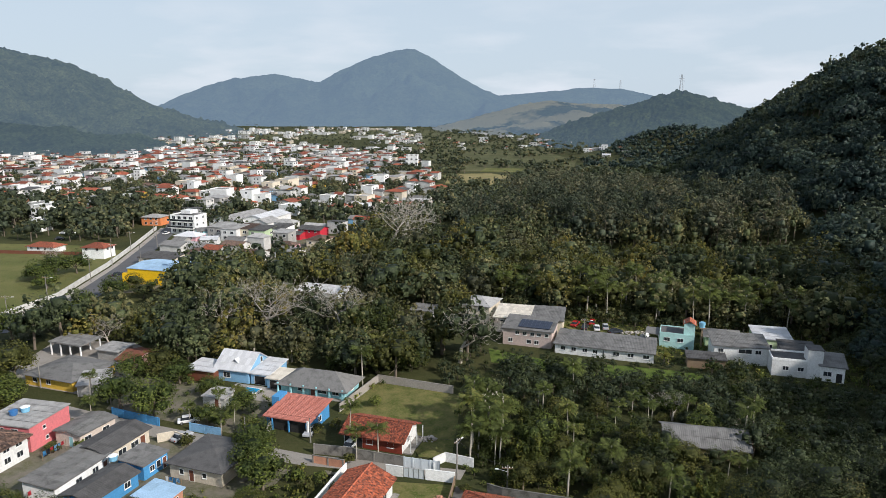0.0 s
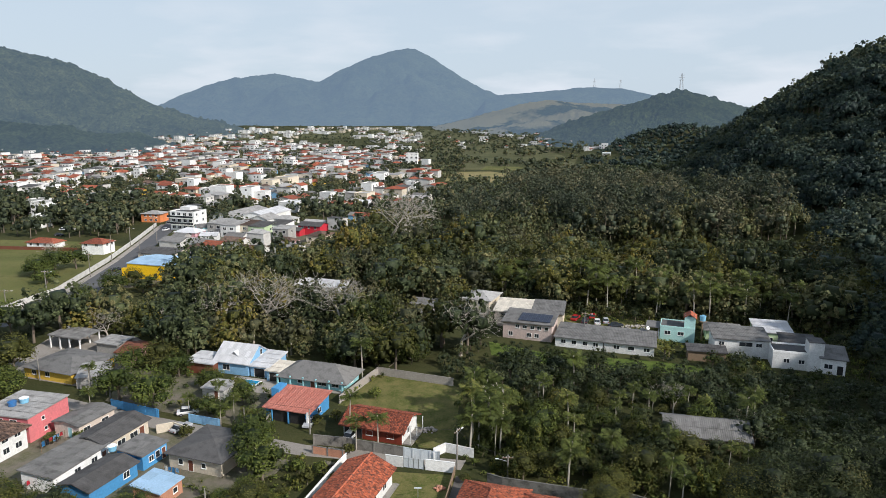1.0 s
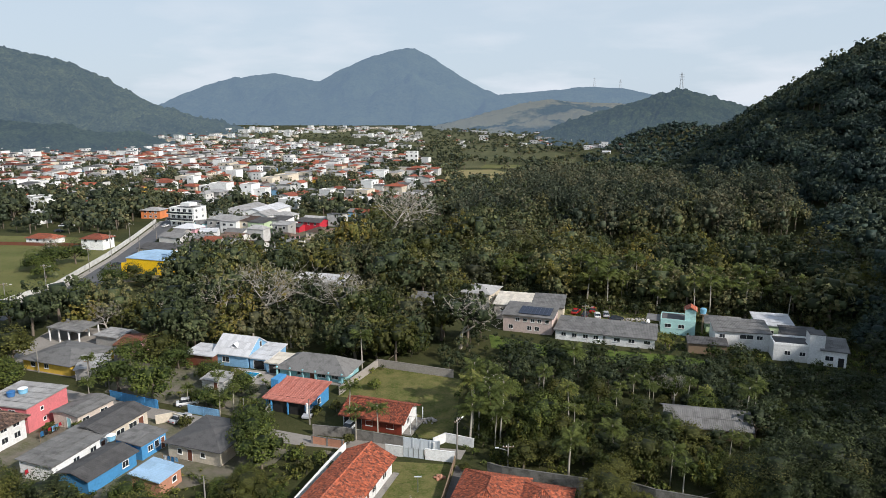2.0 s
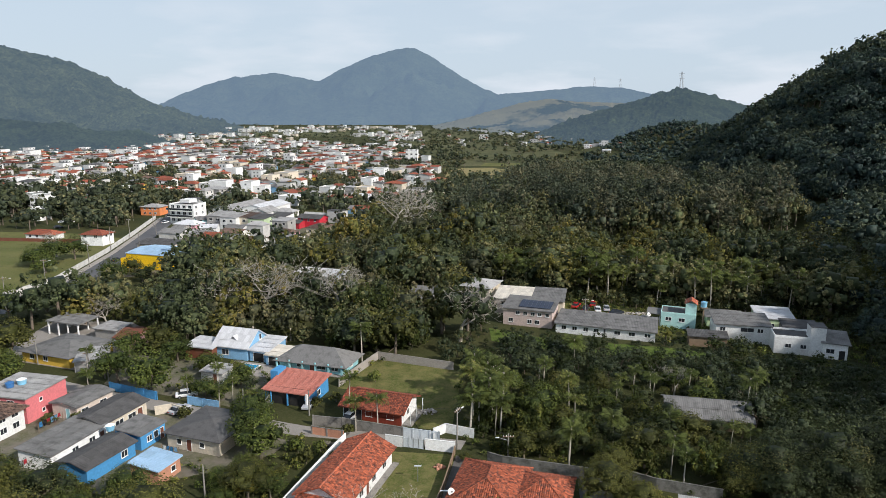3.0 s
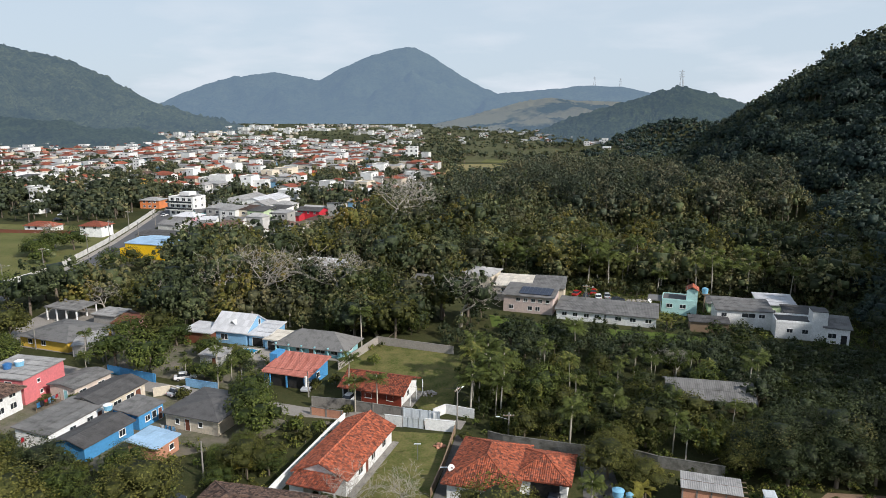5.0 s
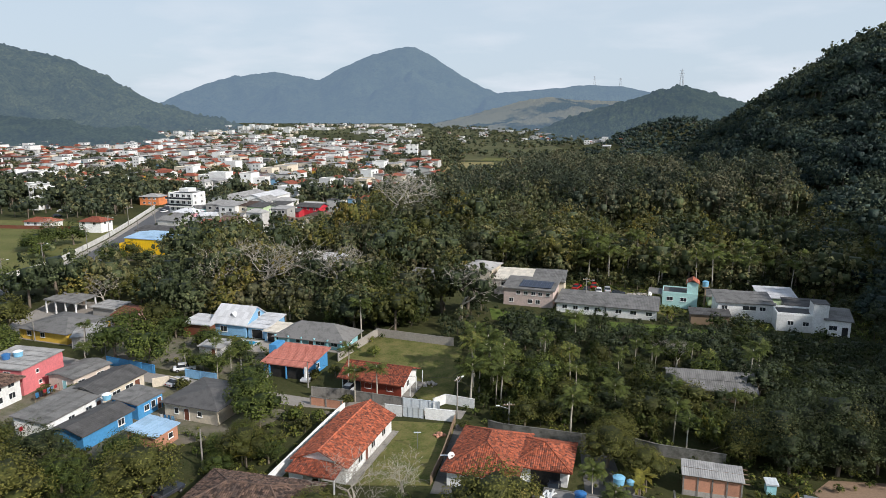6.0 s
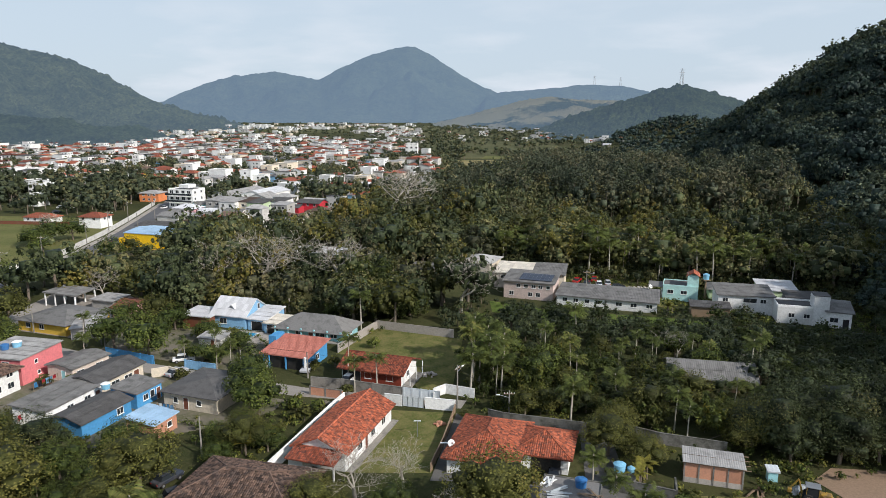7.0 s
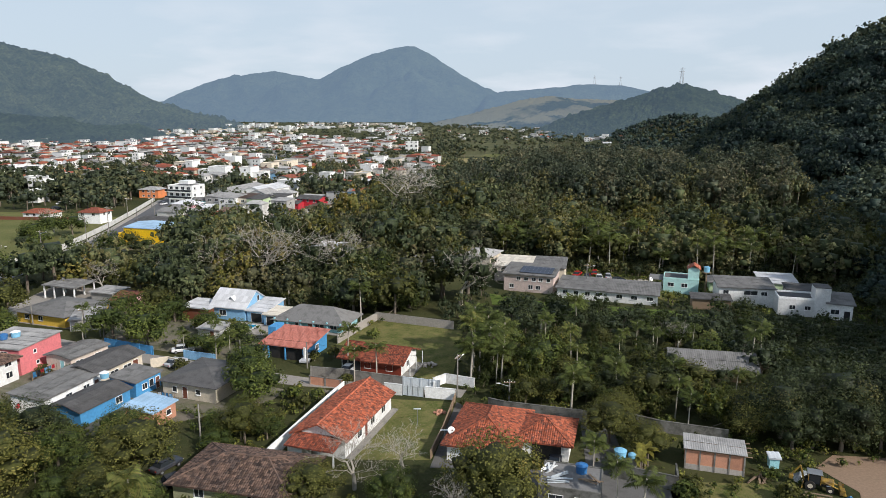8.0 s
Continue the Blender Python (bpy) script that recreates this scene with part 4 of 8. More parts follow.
    for sy in (-1, 1):
        prism(bm, [(0.1 - 0.9, -3.3, 4.25), (0.1, -3.3, 5.1), (0.1, -1.6, 5.1), (0.1 - 0.9, -1.6, 4.6)] if sy < 0 else [(0.1, -3.3, 5.1), (1.0, -3.3, 4.25), (1.0, -1.6, 4.6), (0.1, -1.6, 5.1)], 0.08)
    part("dormer", bm, ROOF_WHITE, ob)
    building("pale blue wing with a white lean-to roof", -40.3, 149.4, -17, 4.6, 8.0, 2.6, "mono", 0.9, SKYBLUE, ROOF_WHITE, "sheet", 0.4, doors=[("f", 0, 2.6, 2.0, BLACK)], name="house_wing", yard=5)
    building("low white-roofed annex with red-brown wall", -54.8, 150.3, -17, 7.0, 5.6, 2.8, "mono", 0.4, DOOR, ROOF_WHITE, "sheet", 0.5, name="annex", yard=4)
    building("small shed with a cream sheet roof", -36.3, 145.7, -17, 4.6, 5.6, 2.5, "mono", 0.3, SKYBLUE, ROOF_CREAM, "sheet", 0.4, doors=[("f", 0, 3.2, 2.0, BLACK)], name="shed", yard=4)

    # left lane: pink block, grey and dark sheet roofs, blue house
    ob = building("pink rendered two-storey house with a flat grey sheet roof", -78.8, 120.1, -13, 10.4, 9.6, 4.9, "mono", 0.35, PINK, FIBRE_PALE, "sheet", 0.3,
                  wins=[("r", -1.4, 3.2, 0.6, 0.6), ("r", -1.0, 1.0, 0.6, 0.6), ("f", -1, 3.1, 1.4, 1.1), ("f", 2, 3.1, 1.4, 1.1)], yard=6)
    part("balcony", boxed(-4, 5.0, -6.0, -4.85, 2.3, 2.45), WOOD, ob)
    part("railing", boxed(-4, 5.0, -6.0, -5.92, 2.45, 3.3), WOOD, ob)
    building("white house with a brown tile roof and a balcony", -78.8, 110.6, -16, 7.4, 6.6, 4.4, "hip", 1.5, WHITE, TILE_BROWN, "tile", 0.7, wins=wins_row("f", (-2, 1.5), 3.0) + wins_row("r", (-1, 1.5), 1.0) + wins_row("r", (-1, 1.5), 3.1), yard=6)
    building("small cream house with a pale grey sheet roof", -67.9, 120.4, 70, 8.2, 6.0, 2.8, "gable", 0.5, BEIGE, FIBRE, "sheet", 0.4, wins=wins_row("f", (-2.4, 1.8), 1.0, 1.5, 0.9), doors=[("l", 0.8, 0.9, 2.0, TEAL)], yard=0)
    building("long low house with a dark stained sheet roof", -59.8, 114.4, 72, 10.4, 6.6, 3.0, "gable", 0.9, CREAM, FIBRE_DARK, "sheet", 0.5, wins=wins_row("f", (-1.5, 1.5), 1.0, 1.8, 1.0), doors=[("f", 3.5, 1.2, 2.1, DOOR)], yard=0)
    building("white house with grey patched sheet roof", -62.5, 103.9, 74, 11.6, 6.4, 2.9, "mono", 0.5, WHITE, FIBRE, "sheet", 0.4, wins=[("f", 2.6, 1.0, 1.2, 1.0), ("f", -1.0, 1.0, 1.2, 1.0)], doors=[("f", 4.8, 0.9, 2.0, DOOR)], yard=0)
    building("bright blue house with a grey sheet roof", -51.7, 108.1, 70, 5.6, 5.4, 2.8, "mono", 0.4, BLUE, FIBRE, "sheet", 0.35, wins=[("f", -0.9, 1.0, 1.0, 0.9), ("f", 0.6, 1.0, 0.9, 1.1)], doors=[("f", 2.0, 0.8, 2.0, DOOR)], yard=0)
    building("low house with a dark grey sheet roof and blue gable", -54.9, 99.6, 70, 9.6, 6.0, 2.6, "gable", 0.8, BLUE, FIBRE_DARK, "sheet", 0.4, wins=wins_row("f", (2.5,), 1.0), yard=0)
    building("bare brick house with a pale blue sheet roof", -44.4, 96.7, 71, 4.8, 5.2, 2.6, "mono", 0.5, BRICK, ROOF_BLUE, "sheet", 0.35, wins=[("f", 0.8, 1.0, 0.9, 0.8)], yard=0)
    building("beige house with a wide dark fibre-cement roof", -39.7, 109.1, -19, 10.4, 10.2, 2.9, "hip", 0.8, CREAM, FIBRE_DARK, "plain", 0.6, wins=[("f", -2.8, 1.0, 0.8, 0.9), ("f", 1.8, 1.1, 0.8, 0.8)], doors=[("f", -0.8, 0.9, 2.0, DOOR)], yard=0)
    building("house under an old mossy brown tile roof", -24.2, 77.6, -13, 15.0, 9.2, 2.8, "hip", 1.7, KHAKI, TILE_BROWN, "tile", 0.7, wins=wins_row("f", (-4, 3), 1.0), yard=0)

    # orange hip-roofed house with garage
    ob = building("house with a patchy orange hip tile roof", 6.7, 89.5, 74, 12.6, 9.2, 2.8, "hip", 2.1, WHITE, TILE, "tile", 0.7, wins=wins_row("f", (-3, 2), 1.0), yard=0)
    ob = building("tiled garage wing with an open front and a parked pickup", 14.5, 88.9, -16, 7.2, 7.8, 2.7, "hip", 1.6, WHITE, TILE, "tile", 0.6, name="garage_wing", yard=0)
    # black panel imitates the shaded inside of the open garage
    part("garage_opening", boxed(-1.4, 2.6, -3.96, -3.88, 0, 2.3), BLACK, ob)
    ob = building("low outbuilding with a cluttered flat concrete roof", 15.6, 75.4, -16, 7.2, 6.0, 2.9, "flat", 0.15, MOSSY, ROOF_PAVE, wins=wins_row("f", (-1.5, 1.5), 1.2, 1.6, 0.8), name="outbuilding", yard=0)
    # unfinished brick shed
    ob = base("brick_shed", 35.9, 83.1, 0, -17)
    tagged(ob, "unfinished red brick shed with concrete pillars and sheet roof", "shed")
    for k in range(4):
        part("brick_panel", boxed(-3.6 + k * 1.8 + 0.1, -1.8 + k * 1.8 - 0.1, -1.55, -1.43, 0.75, 2.85), BRICK, ob)
        part("stone_footing", boxed(-3.6 + k * 1.8 + 0.1, -1.8 + k * 1.8 - 0.1, -1.58, -1.40, -0.3, 0.75), STONE, ob)
    for k in range(5):
        part("pillar", boxed(-3.7 + k * 1.8, -3.5 + k * 1.8, -1.62, -1.36, -0.3, 2.95), CONCRETE, ob)
    part("back_wall", boxed(-3.6, 3.6, 1.4, 1.55, -0.2, 3.1), BRICK, ob)
    for sx in (-1, 1):
        part("side_wall", boxed(3.52 * sx - 0.07, 3.52 * sx + 0.07, -1.36, 1.4, -0.2, 2.9), BRICK, ob)
    for k in range(9):
        for r in range(2):
            bm = bmesh.new()
            u0 = -3.9 + k * 0.86
            cover(bm, [(u0, -1.95 + r * 2.0, 2.95 + r * 0.18), (u0 + 0.9, -1.95 + r * 2.0, 2.95 + r * 0.18), (u0 + 0.9, 0.1 + r * 2.0, 3.14 + r * 0.18), (u0, 0.1 + r * 2.0, 3.14 + r * 0.18)], 0.9, 2.1, "sheet")
            part("roof_sheet", bm, FIBRE_PALE, ob)
    for k in range(4):
        part("rafter", boxed(-3.9, 4.5, -1.7 + k * 1.1, -1.6 + k * 1.1, 2.78 + k * 0.1, 2.86 + k * 0.1), WOOD, ob)
    keep(35.9, 83.1, -17, 10, 6)
    keep(36.0, 74.8, 0, 12, 14, 1.0)
    # old barn in the woods
    building("long barn with an old grey corrugated roof among trees", 48.2, 116.6, -12, 14.0, 8.4, 2.4, "gable", 1.7, WOOD, FIBRE, "sheet", 0.6, name="barn", yard=0, clear=False)
    keep(44.9, 114.0, -12, 16.4, 8.8)
    keep(49.0, 107.7, -12, 9, 4.6, 4.4)

    building("tiny hut with a pale metal roof", 43.9, 83.1, -10, 1.2, 1.1, 1.5, "mono", 0.3, TEAL, GALV, "sheet", 0.2, name="hut", yard=0)
    building("small shed with a tilted pale roof in the thicket", 10.6, 132.6, 40, 3.4, 3.0, 2.4, "mono", 0.9, WOOD, ROOF_CREAM, "sheet", 0.3, name="shed", yard=4)
    keep(35.6, 157.6, -18, 54, 16, 3.2)
    keep(83.7, 143.6, -18, 28, 10, 3.2)
    # far side compound
    building("white two-storey house with a low grey hip roof", 11.5, 197.1, -24, 8.6, 9.6, 5.4, "hip", 1.3, CREAM, FIBRE_PALE, "plain", 0.7, wins=wins_row("f", (-2.2, 1.6), 3.6, 1.4, 1.2) + wins_row("f", (-2.2, 1.6), 1.0, 1.4, 1.2), yard=1.5)
    ob = building("beige building with a cream sheet roof", 20.4, 188.2, -15, 9.6, 11.0, 4.3, "mono", 0.8, BEIGE, ROOF_CREAM, "sheet", 0.4, wins=wins_row("f", (-2.2, 1.8), 2.6, 1.6, 1.0), yard=1.5)
    building("beige building with a brown-grey sheet roof", 30.1, 186.4, -13, 8.4, 11.0, 4.3, "mono", 0.8, CREAM, FIBRE, "sheet", 0.4, wins=wins_row("f", (1.2,), 2.4, 1.4, 1.1), yard=1.5)
    ob = building("pale pink two-storey building with solar panels on its roof", 23.6, 175.8, -19, 13.0, 9.0, 4.6, "mono", 1.0, PINKISH, FIBRE, "sheet", 0.5,
                  wins=wins_row("f", (-2.6, -0.6, 1.4, 3.2), 3.1, 1.0, 0.8) + wins_row("f", (-4.4, 0.6, 2.6), 0.9, 1.1, 1.0) + [("f", 5.2, 3.1, 0.9, 0.8)], yard=1.5)
    tilt = math.atan2(1.0, 10.0)
    for i in range(8):
        for j in range(3):
            u, v = -2.6 + i * 1.06, -3.6 + j * 1.75
            bm = bmesh.new()
            vs = box(bm, 0, 1.0, 0, 1.68, 0, 0.05)
            bmesh.ops.transform(bm, matrix=Matrix.Translation((u, v, 4.6 + 0.25 + (v + 5.0) * 0.1)) @ Matrix.Rotation(tilt, 4, "X"), verts=vs)
            part("solar_panel", bm, SOLAR, ob, "dark blue solar panel")
    building("long white house with a weathered grey sheet roof", 36.1, 169.3, -20, 12.0, 9.6, 2.6, "mono", 0.9, WHITE, FIBRE, "sheet", 0.5, wins=wins_row("f", (-3.9, -1.2, 1.6, 4.2), 1.1, 1.1, 0.9), yard=1.5)
    building("long white row house with a grey sheet roof", 47.6, 165.3, -18, 12.0, 9.6, 2.6, "mono", 0.9, WHITE, FIBRE, "sheet", 0.5, wins=wins_row("f", (-3, 0.5, 4.2), 1.1, 1.4, 0.9), yard=1.5)
    ob = building("mint green house with a flat roof and a small tower", 62.2, 173.0, -20, 8.6, 6.4, 3.9, "flat", 0.25, MINT, FIBRE_DARK, wins=wins_row("f", (-2.4, 0.9), 1.9, 1.4, 0.9), yard=1.5)
    part("tower", boxed(1.6, 4.3, -2.9, 0.6, 3.8, 7.0), MINT, ob)
    bm = bmesh.new()
    for s in ([(1.3, -3.3, 6.8), (2.95, -3.3, 7.8), (2.95, 1.0, 7.8), (1.3, 1.0, 6.8)], [(2.95, -3.3, 7.8), (4.6, -3.3, 6.8), (4.6, 1.0, 6.8), (2.95, 1.0, 7.8)]):
        prism(bm, s, 0.12)
    part("tower_roof", bm, TILE, ob, "orange tiled tower roof")
    part("carport_roof", boxed(-8.0, -4.3, -3.0, 3.0, 3.2, 3.35), FIBRE, ob)
    for u in (-7.8, -4.6):
        part("post", boxed(u - 0.08, u + 0.08, -2.9, -2.74, 0, 3.2), WHITE, ob)
    building("small green house with a grey hip roof", 74.4, 173.9, -16, 8.6, 7.0, 3.0, "hip", 1.0, LIME, FIBRE, "plain", 0.6, wins=wins_row("f", (-1.5, 2), 1.2), yard=1.5)
    ob = building("white two-storey house with a long grey sheet roof", 73.8, 162.6, -12, 12.4, 8.0, 4.6, "mono", 0.9, WHITE, FIBRE, "sheet", 0.5, wins=[("f", -4.6, 2.9, 1.2, 0.9), ("f", 4.0, 2.9, 1.3, 0.9), ("f", 1.0, 2.9, 3.0, 1.0)], yard=1.5)
    building("low building with a white sheet roof", 86.1, 171.2, -14, 8.6, 9.0, 3.6, "mono", 0.7, LIME, ROOF_WHITE, "sheet", 0.4, wins=wins_row("f", (-1,), 1.2), yard=1.5)
    ob = building("modern white house with a flat roof and parapet", 82.2, 153.9, -16, 8.0, 6.4, 4.0, "flat", 0.4, WHITE, FIBRE_DARK, wins=wins_row("f", (2.2, -1.0), 1.6, 1.2, 0.9), yard=1.5)
    part("stair_tower", boxed(3.4, 6.6, -3.5, 0.5, 0, 7.0), WHITE, ob)
    part("stair_tower_roof", boxed(3.3, 6.7, -3.6, 0.6, 7.0, 7.15), FIBRE_DARK, ob)
    building("white side wing with a curved grey roof", 90.6, 150.7, -22, 5.0, 7.0, 3.8, "mono", 1.0, WHITE, FIBRE, "sheet", 0.5, wins=[("f", -1, 1.4, 1.6, 1.0)], doors=[("f", 1.4, 1.2, 2.2, BLACK)], name="house_wing", yard=1.5)
    building("dark sheet-roofed outbuilding behind the white house", 87.5, 160.4, -16, 7.6, 7.0, 3.8, "mono", 0.6, GREYWALL, FIBRE_DARK, "sheet", 0.4, name="outbuilding", yard=4)
    building("low shelter with a dark sheet roof", 64.0, 157.6, -14, 8.6, 4.0, 2.6, "mono", 0.4, WOOD, FIBRE_DARK, "sheet", 0.4, name="shelter", yard=1.5)

    building("small garden shed with a pale sheet roof under palms", -47.4, 135.6, -17, 5.2, 4.2, 2.3, "mono", 0.4, OFFWHITE, FIBRE_PALE, "sheet", 0.3, doors=[("f", 0.8, 0.9, 1.9, DOOR)], name="shed", yard=0)

    # left yard: open carport, hall and sheds
    ob = base("carport", -93.9, 166.0, 0, -20)
    tagged(ob, "open concrete carport with a flat grey sheet roof on white posts", "carport")
    s = [(-5.4, -3.4, 3.6), (5.4, -3.4, 3.6), (5.4, 3.4, 4.0), (-5.4, 3.4, 4.0)]
    bm = bmesh.new()
    prism(bm, s, 0.2)
    cover(bm, s, 1.05, 2.2, "sheet")
    part("roof", bm, FIBRE, ob)
    for u in (-4.9, -1.7, 1.5, 4.9):
        for v in (-3.0, 3.0):
            part("post", boxed(u - 0.14, u + 0.14, v - 0.14, v + 0.14, 0, 3.6), WHITE, ob)
    keep(-93.9, 166.0, -20, 13, 9)
    keep(-93.3, 155.8, -20, 22, 16, 1.5)
    building("long yellow house with a wide grey concrete-tile roof", -86.2, 149.2, -20, 14.0, 12.0, 2.7, "hip", 1.2, OCHRE, FIBRE, "plain", 0.7, wins=wins_row("f", (-4, 0), 1.0), yard=7)
    building("small shed with a pale corrugated roof", -77.5, 143.2, 15, 5.8, 7.4, 2.5, "mono", 0.6, GREYWALL, FIBRE_PALE, "sheet", 0.3, name="shed", yard=5)
    building("open shelter with a pale sheet roof", -82.4, 163.0, -18, 6.4, 5.0, 2.7, "mono", 0.3, GREYWALL, FIBRE_PALE, "sheet", 0.5, name="shelter", yard=5)
    building("cottage with a dark red sheet roof", -74.6, 158.2, -18, 5.0, 8.0, 2.6, "gable", 1.1, PALE_PINK, DOOR, "sheet", 0.5, name="cottage", yard=5)


near_houses()


def road_side():
    """The buildings along the main road and at the near edge of the town."""
    ob = building("bright yellow warehouse with a pale blue sheet roof", -101.9, 243.0, -17, 19.2, 15.3, 5.5, "gable", 0.9, YELLOW, ROOF_BLUE, "sheet", 0.25, name="warehouse", yard=0)
    keep(-104.6, 215.9, 10, 30, 46, 4.0)
    part("lean_to", boxed(9.7, 14.2, -2, 7.4, 3.0, 3.2), ROOF_WHITE, ob)
    for v in (-1.6, 7.0):
        part("post", boxed(13.8, 14.0, v - 0.1, v + 0.1, 0, 3.0), WHITE, ob)
    part("porch_block", boxed(-12.2, -9.65, -7.6, -4.6, 0, 3.4), YELLOW, ob)
    ob = building("white three-storey apartment block with balconies", -128.6, 341.0, -17, 14.1, 10.1, 9.2, "flat", 0.5, WHITE, FIBRE,
                  wins=[("f", u, z, 1.8, 1.4) for u in (-5, -1.7, 1.7, 5) for z in (1.0, 4.4, 7.6)] + [("r", u, z, 1.2, 1.1) for u in (-3, 2) for z in (4.4, 7.6)], name="apartment_block", yard=0)
    for z in (3.3, 6.6):
        part("balcony", boxed(-7.6, 7.6, -6.9, -5.5, z, z + 0.18), WHITE, ob)
        part("railing", boxed(-7.6, 7.6, -6.9, -6.82, z + 0.18, z + 1.1), GLASS, ob, "dark glass balcony railing")
    part("roof_room", boxed(-2.5, 3.0, -2.5, 3.5, 10.0, 11.6), WHITE, ob)
    building("long low white house with a bright orange roof", -174.7, 294.5, -12, 13.5, 6.9, 2.8, "hip", 1.4, WHITE, TILE, "plain", 0.6, wins=wins_row("f", (-4.5, -1, 2.5, 5.5), 1.2), yard=12)
    building("white two-storey house with a faded orange roof", -145.5, 282.4, -10, 9.9, 7.5, 4.9, "hip", 1.5, WHITE, TILE_RED, "plain", 0.6, wins=wins_row("f", (-3, 2), 3.4) + wins_row("r", (-1, 2), 3.4), yard=12)
    building("low cream shop with a dark sheet roof", -113.2, 272.3, -18, 16.5, 12.2, 2.9, "gable", 1.1, CREAM, FIBRE_DARK, "sheet", 0.5, wins=wins_row("f", (-5, -2, 1, 4), 1.2, 1.6, 1.0), name="shop", yard=6)
    building("small cream house with a twin gable", -103.9, 276.5, 70, 8.5, 5.6, 3.4, "gable", 1.2, CREAM, TILE_BROWN, "plain", 0.4, wins=wins_row("l", (-1, 1.5), 1.6), yard=0)
    building("bare grey rendered house with a sheet roof", -97.2, 268.0, -17, 10.4, 13.2, 3.6, "mono", 0.4, GREYWALL, FIBRE, "sheet", 0.3, wins=wins_row("r", (0,), 1.4), yard=6)
    building("pink house with a white hip roof", -117.6, 312.3, -15, 11.1, 8.0, 4.3, "hip", 1.5, PALE_PINK, ROOF_WHITE, "plain", 0.6, wins=wins_row("f", (3, 0.5), 2.9) + wins_row("r", (0,), 2.9), yard=6)
    building("small white house with a white roof", -107.5, 309.8, 5, 7.4, 6.5, 3.0, "gable", 1.1, WHITE, ROOF_WHITE, "sheet", 0.5, wins=wins_row("f", (-2, 1.6), 1.2), yard=6)
    building("small turquoise house with grey roof", -116.8, 328.9, 30, 7.4, 6.4, 3.7, "gable", 1.1, TEAL, FIBRE, "sheet", 0.5, wins=wins_row("f", (-2, 1.6), 2.4), yard=6)
    specs = [(-108.0, 328.5, GREYWALL, FIBRE_PALE, "grey two-storey row house with pale roof"), (-100.0, 323.3, WHITE, FIBRE_PALE, "white two-storey row house with pale roof"), (-94.4, 324.9, CREAM, TILE_BROWN, "cream row house with brown roof"),
             (-85.8, 320.0, LIME, FIBRE_DARK, "pale green row house with balconies"), (-78.2, 324.5, WHITE, FIBRE_DARK, "white row house with a dark roof")]
    for x, y, wm, rm, lab in specs:
        building(lab, x, y, -17, 8.6, 11.0, 5.8, "mono", 0.8, wm, rm, "sheet", 0.3, wins=wins_row("f", (-2, 1.8), 3.5, 1.6, 1.2) + wins_row("f", (-2, 1.8), 0.9, 1.6, 1.3) + wins_row("r", (0,), 3.5), group="terrace row", yard=10)
    building("red two-storey house with a dark roof", -63.3, 328.1, -20, 12.0, 8.3, 4.6, "gable", 1.3, RED, FIBRE_DARK, "sheet", 0.5, wins=wins_row("f", (-3.5, 0, 3.5), 3.2, 1.0, 1.1), yard=12)
    building("low red annex with a dark roof", -70.8, 324.5, -20, 7.4, 6.5, 2.9, "gable", 1.0, RED, FIBRE_DARK, "sheet", 0.5, wins=wins_row("f", (0,), 1.2), name="annex", yard=8)
    building("cream house with a dark brown roof", -56.0, 306.5, -18, 8.8, 10.2, 3.9, "hip", 1.5, CREAM, TILE_BROWN, "plain", 0.5, wins=wins_row("f", (-2.5, 2), 1.8), yard=12)
    for k, (x, y, w, d, h) in enumerate(((-109.9, 366.6, 16, 34, 4.6), (-95.0, 364.3, 14, 26, 5.2), (-91.6, 346.9, 10, 12, 5.0))):
        building("broad hall with a pale low-pitched sheet roof", x, y, 73, d, w, h, "gable", 1.9, WHITE, FIBRE_PALE if k != 1 else ROOF_WHITE, "sheet", 0.4, wins=wins_row("f", (-4, 4), 2.0), name="hall", yard=8)
    building("white modern house with a stepped flat roof", -90.2, 405.0, -20, 11.6, 11.6, 5.3, "flat", 0.6, WHITE, ROOF_WHITE, wins=wins_row("f", (-4, 0, 4), 1.2) + wins_row("r", (0,), 3.8), yard=10)
    building("pale orange two-storey house at the bend", -156.2, 365.8, -8, 10.9, 8.2, 4.7, "hip", 1.2, ORANGE, FIBRE_PALE, "plain", 0.6, wins=wins_row("f", (-3, 0, 3), 3.2) + wins_row("f", (-3, 0, 3), 0.8), yard=8)
    building("house with a broad orange hip roof among trees", -179.9, 410.3, -20, 16.0, 12.4, 3.0, "hip", 2.4, CREAM, TILE, "plain", 0.8, wins=wins_row("f", (-4, 0, 4), 1.2), yard=12)
    building("white four-storey block with blank side", -219.9, 373.6, -12, 9.9, 9.0, 9.5, "flat", 0.4, WHITE, FIBRE_PALE, wins=[("f", u, z, 1.3, 1.2) for u in (-4, -1, 2) for z in (1, 4, 7)], name="apartment_block", yard=30)
    building("white tall block standing alone in the valley", -34.7, 771.1, -8, 12.7, 8.9, 11.2, "flat", 0.8, WHITE, FIBRE_PALE, wins=[("f", u, z, 2.2, 1.8) for u in (-5.5, 0, 5.5) for z in (1.5, 6, 10.5)], name="apartment_block", yard=0)
    building("long white shed roof among trees", -40.2, 217.6, -18, 16.4, 7.7, 3.3, "mono", 0.6, WHITE, ROOF_WHITE, "sheet", 0.4, wins=wins_row("r", (0,), 1.5), name="shed", yard=0)
    keep(-36.0, 204.0, 10, 24, 22, 4.6)
    building("small grey roof with skylights in the trees", -5.4, 196.2, -18, 7.0, 5.5, 3.2, "mono", 0.5, GREYWALL, FIBRE, "sheet", 0.4, name="shed", yard=0)
    keep(-5.0, 185.3, 0, 8, 16, 5.5)


road_side()


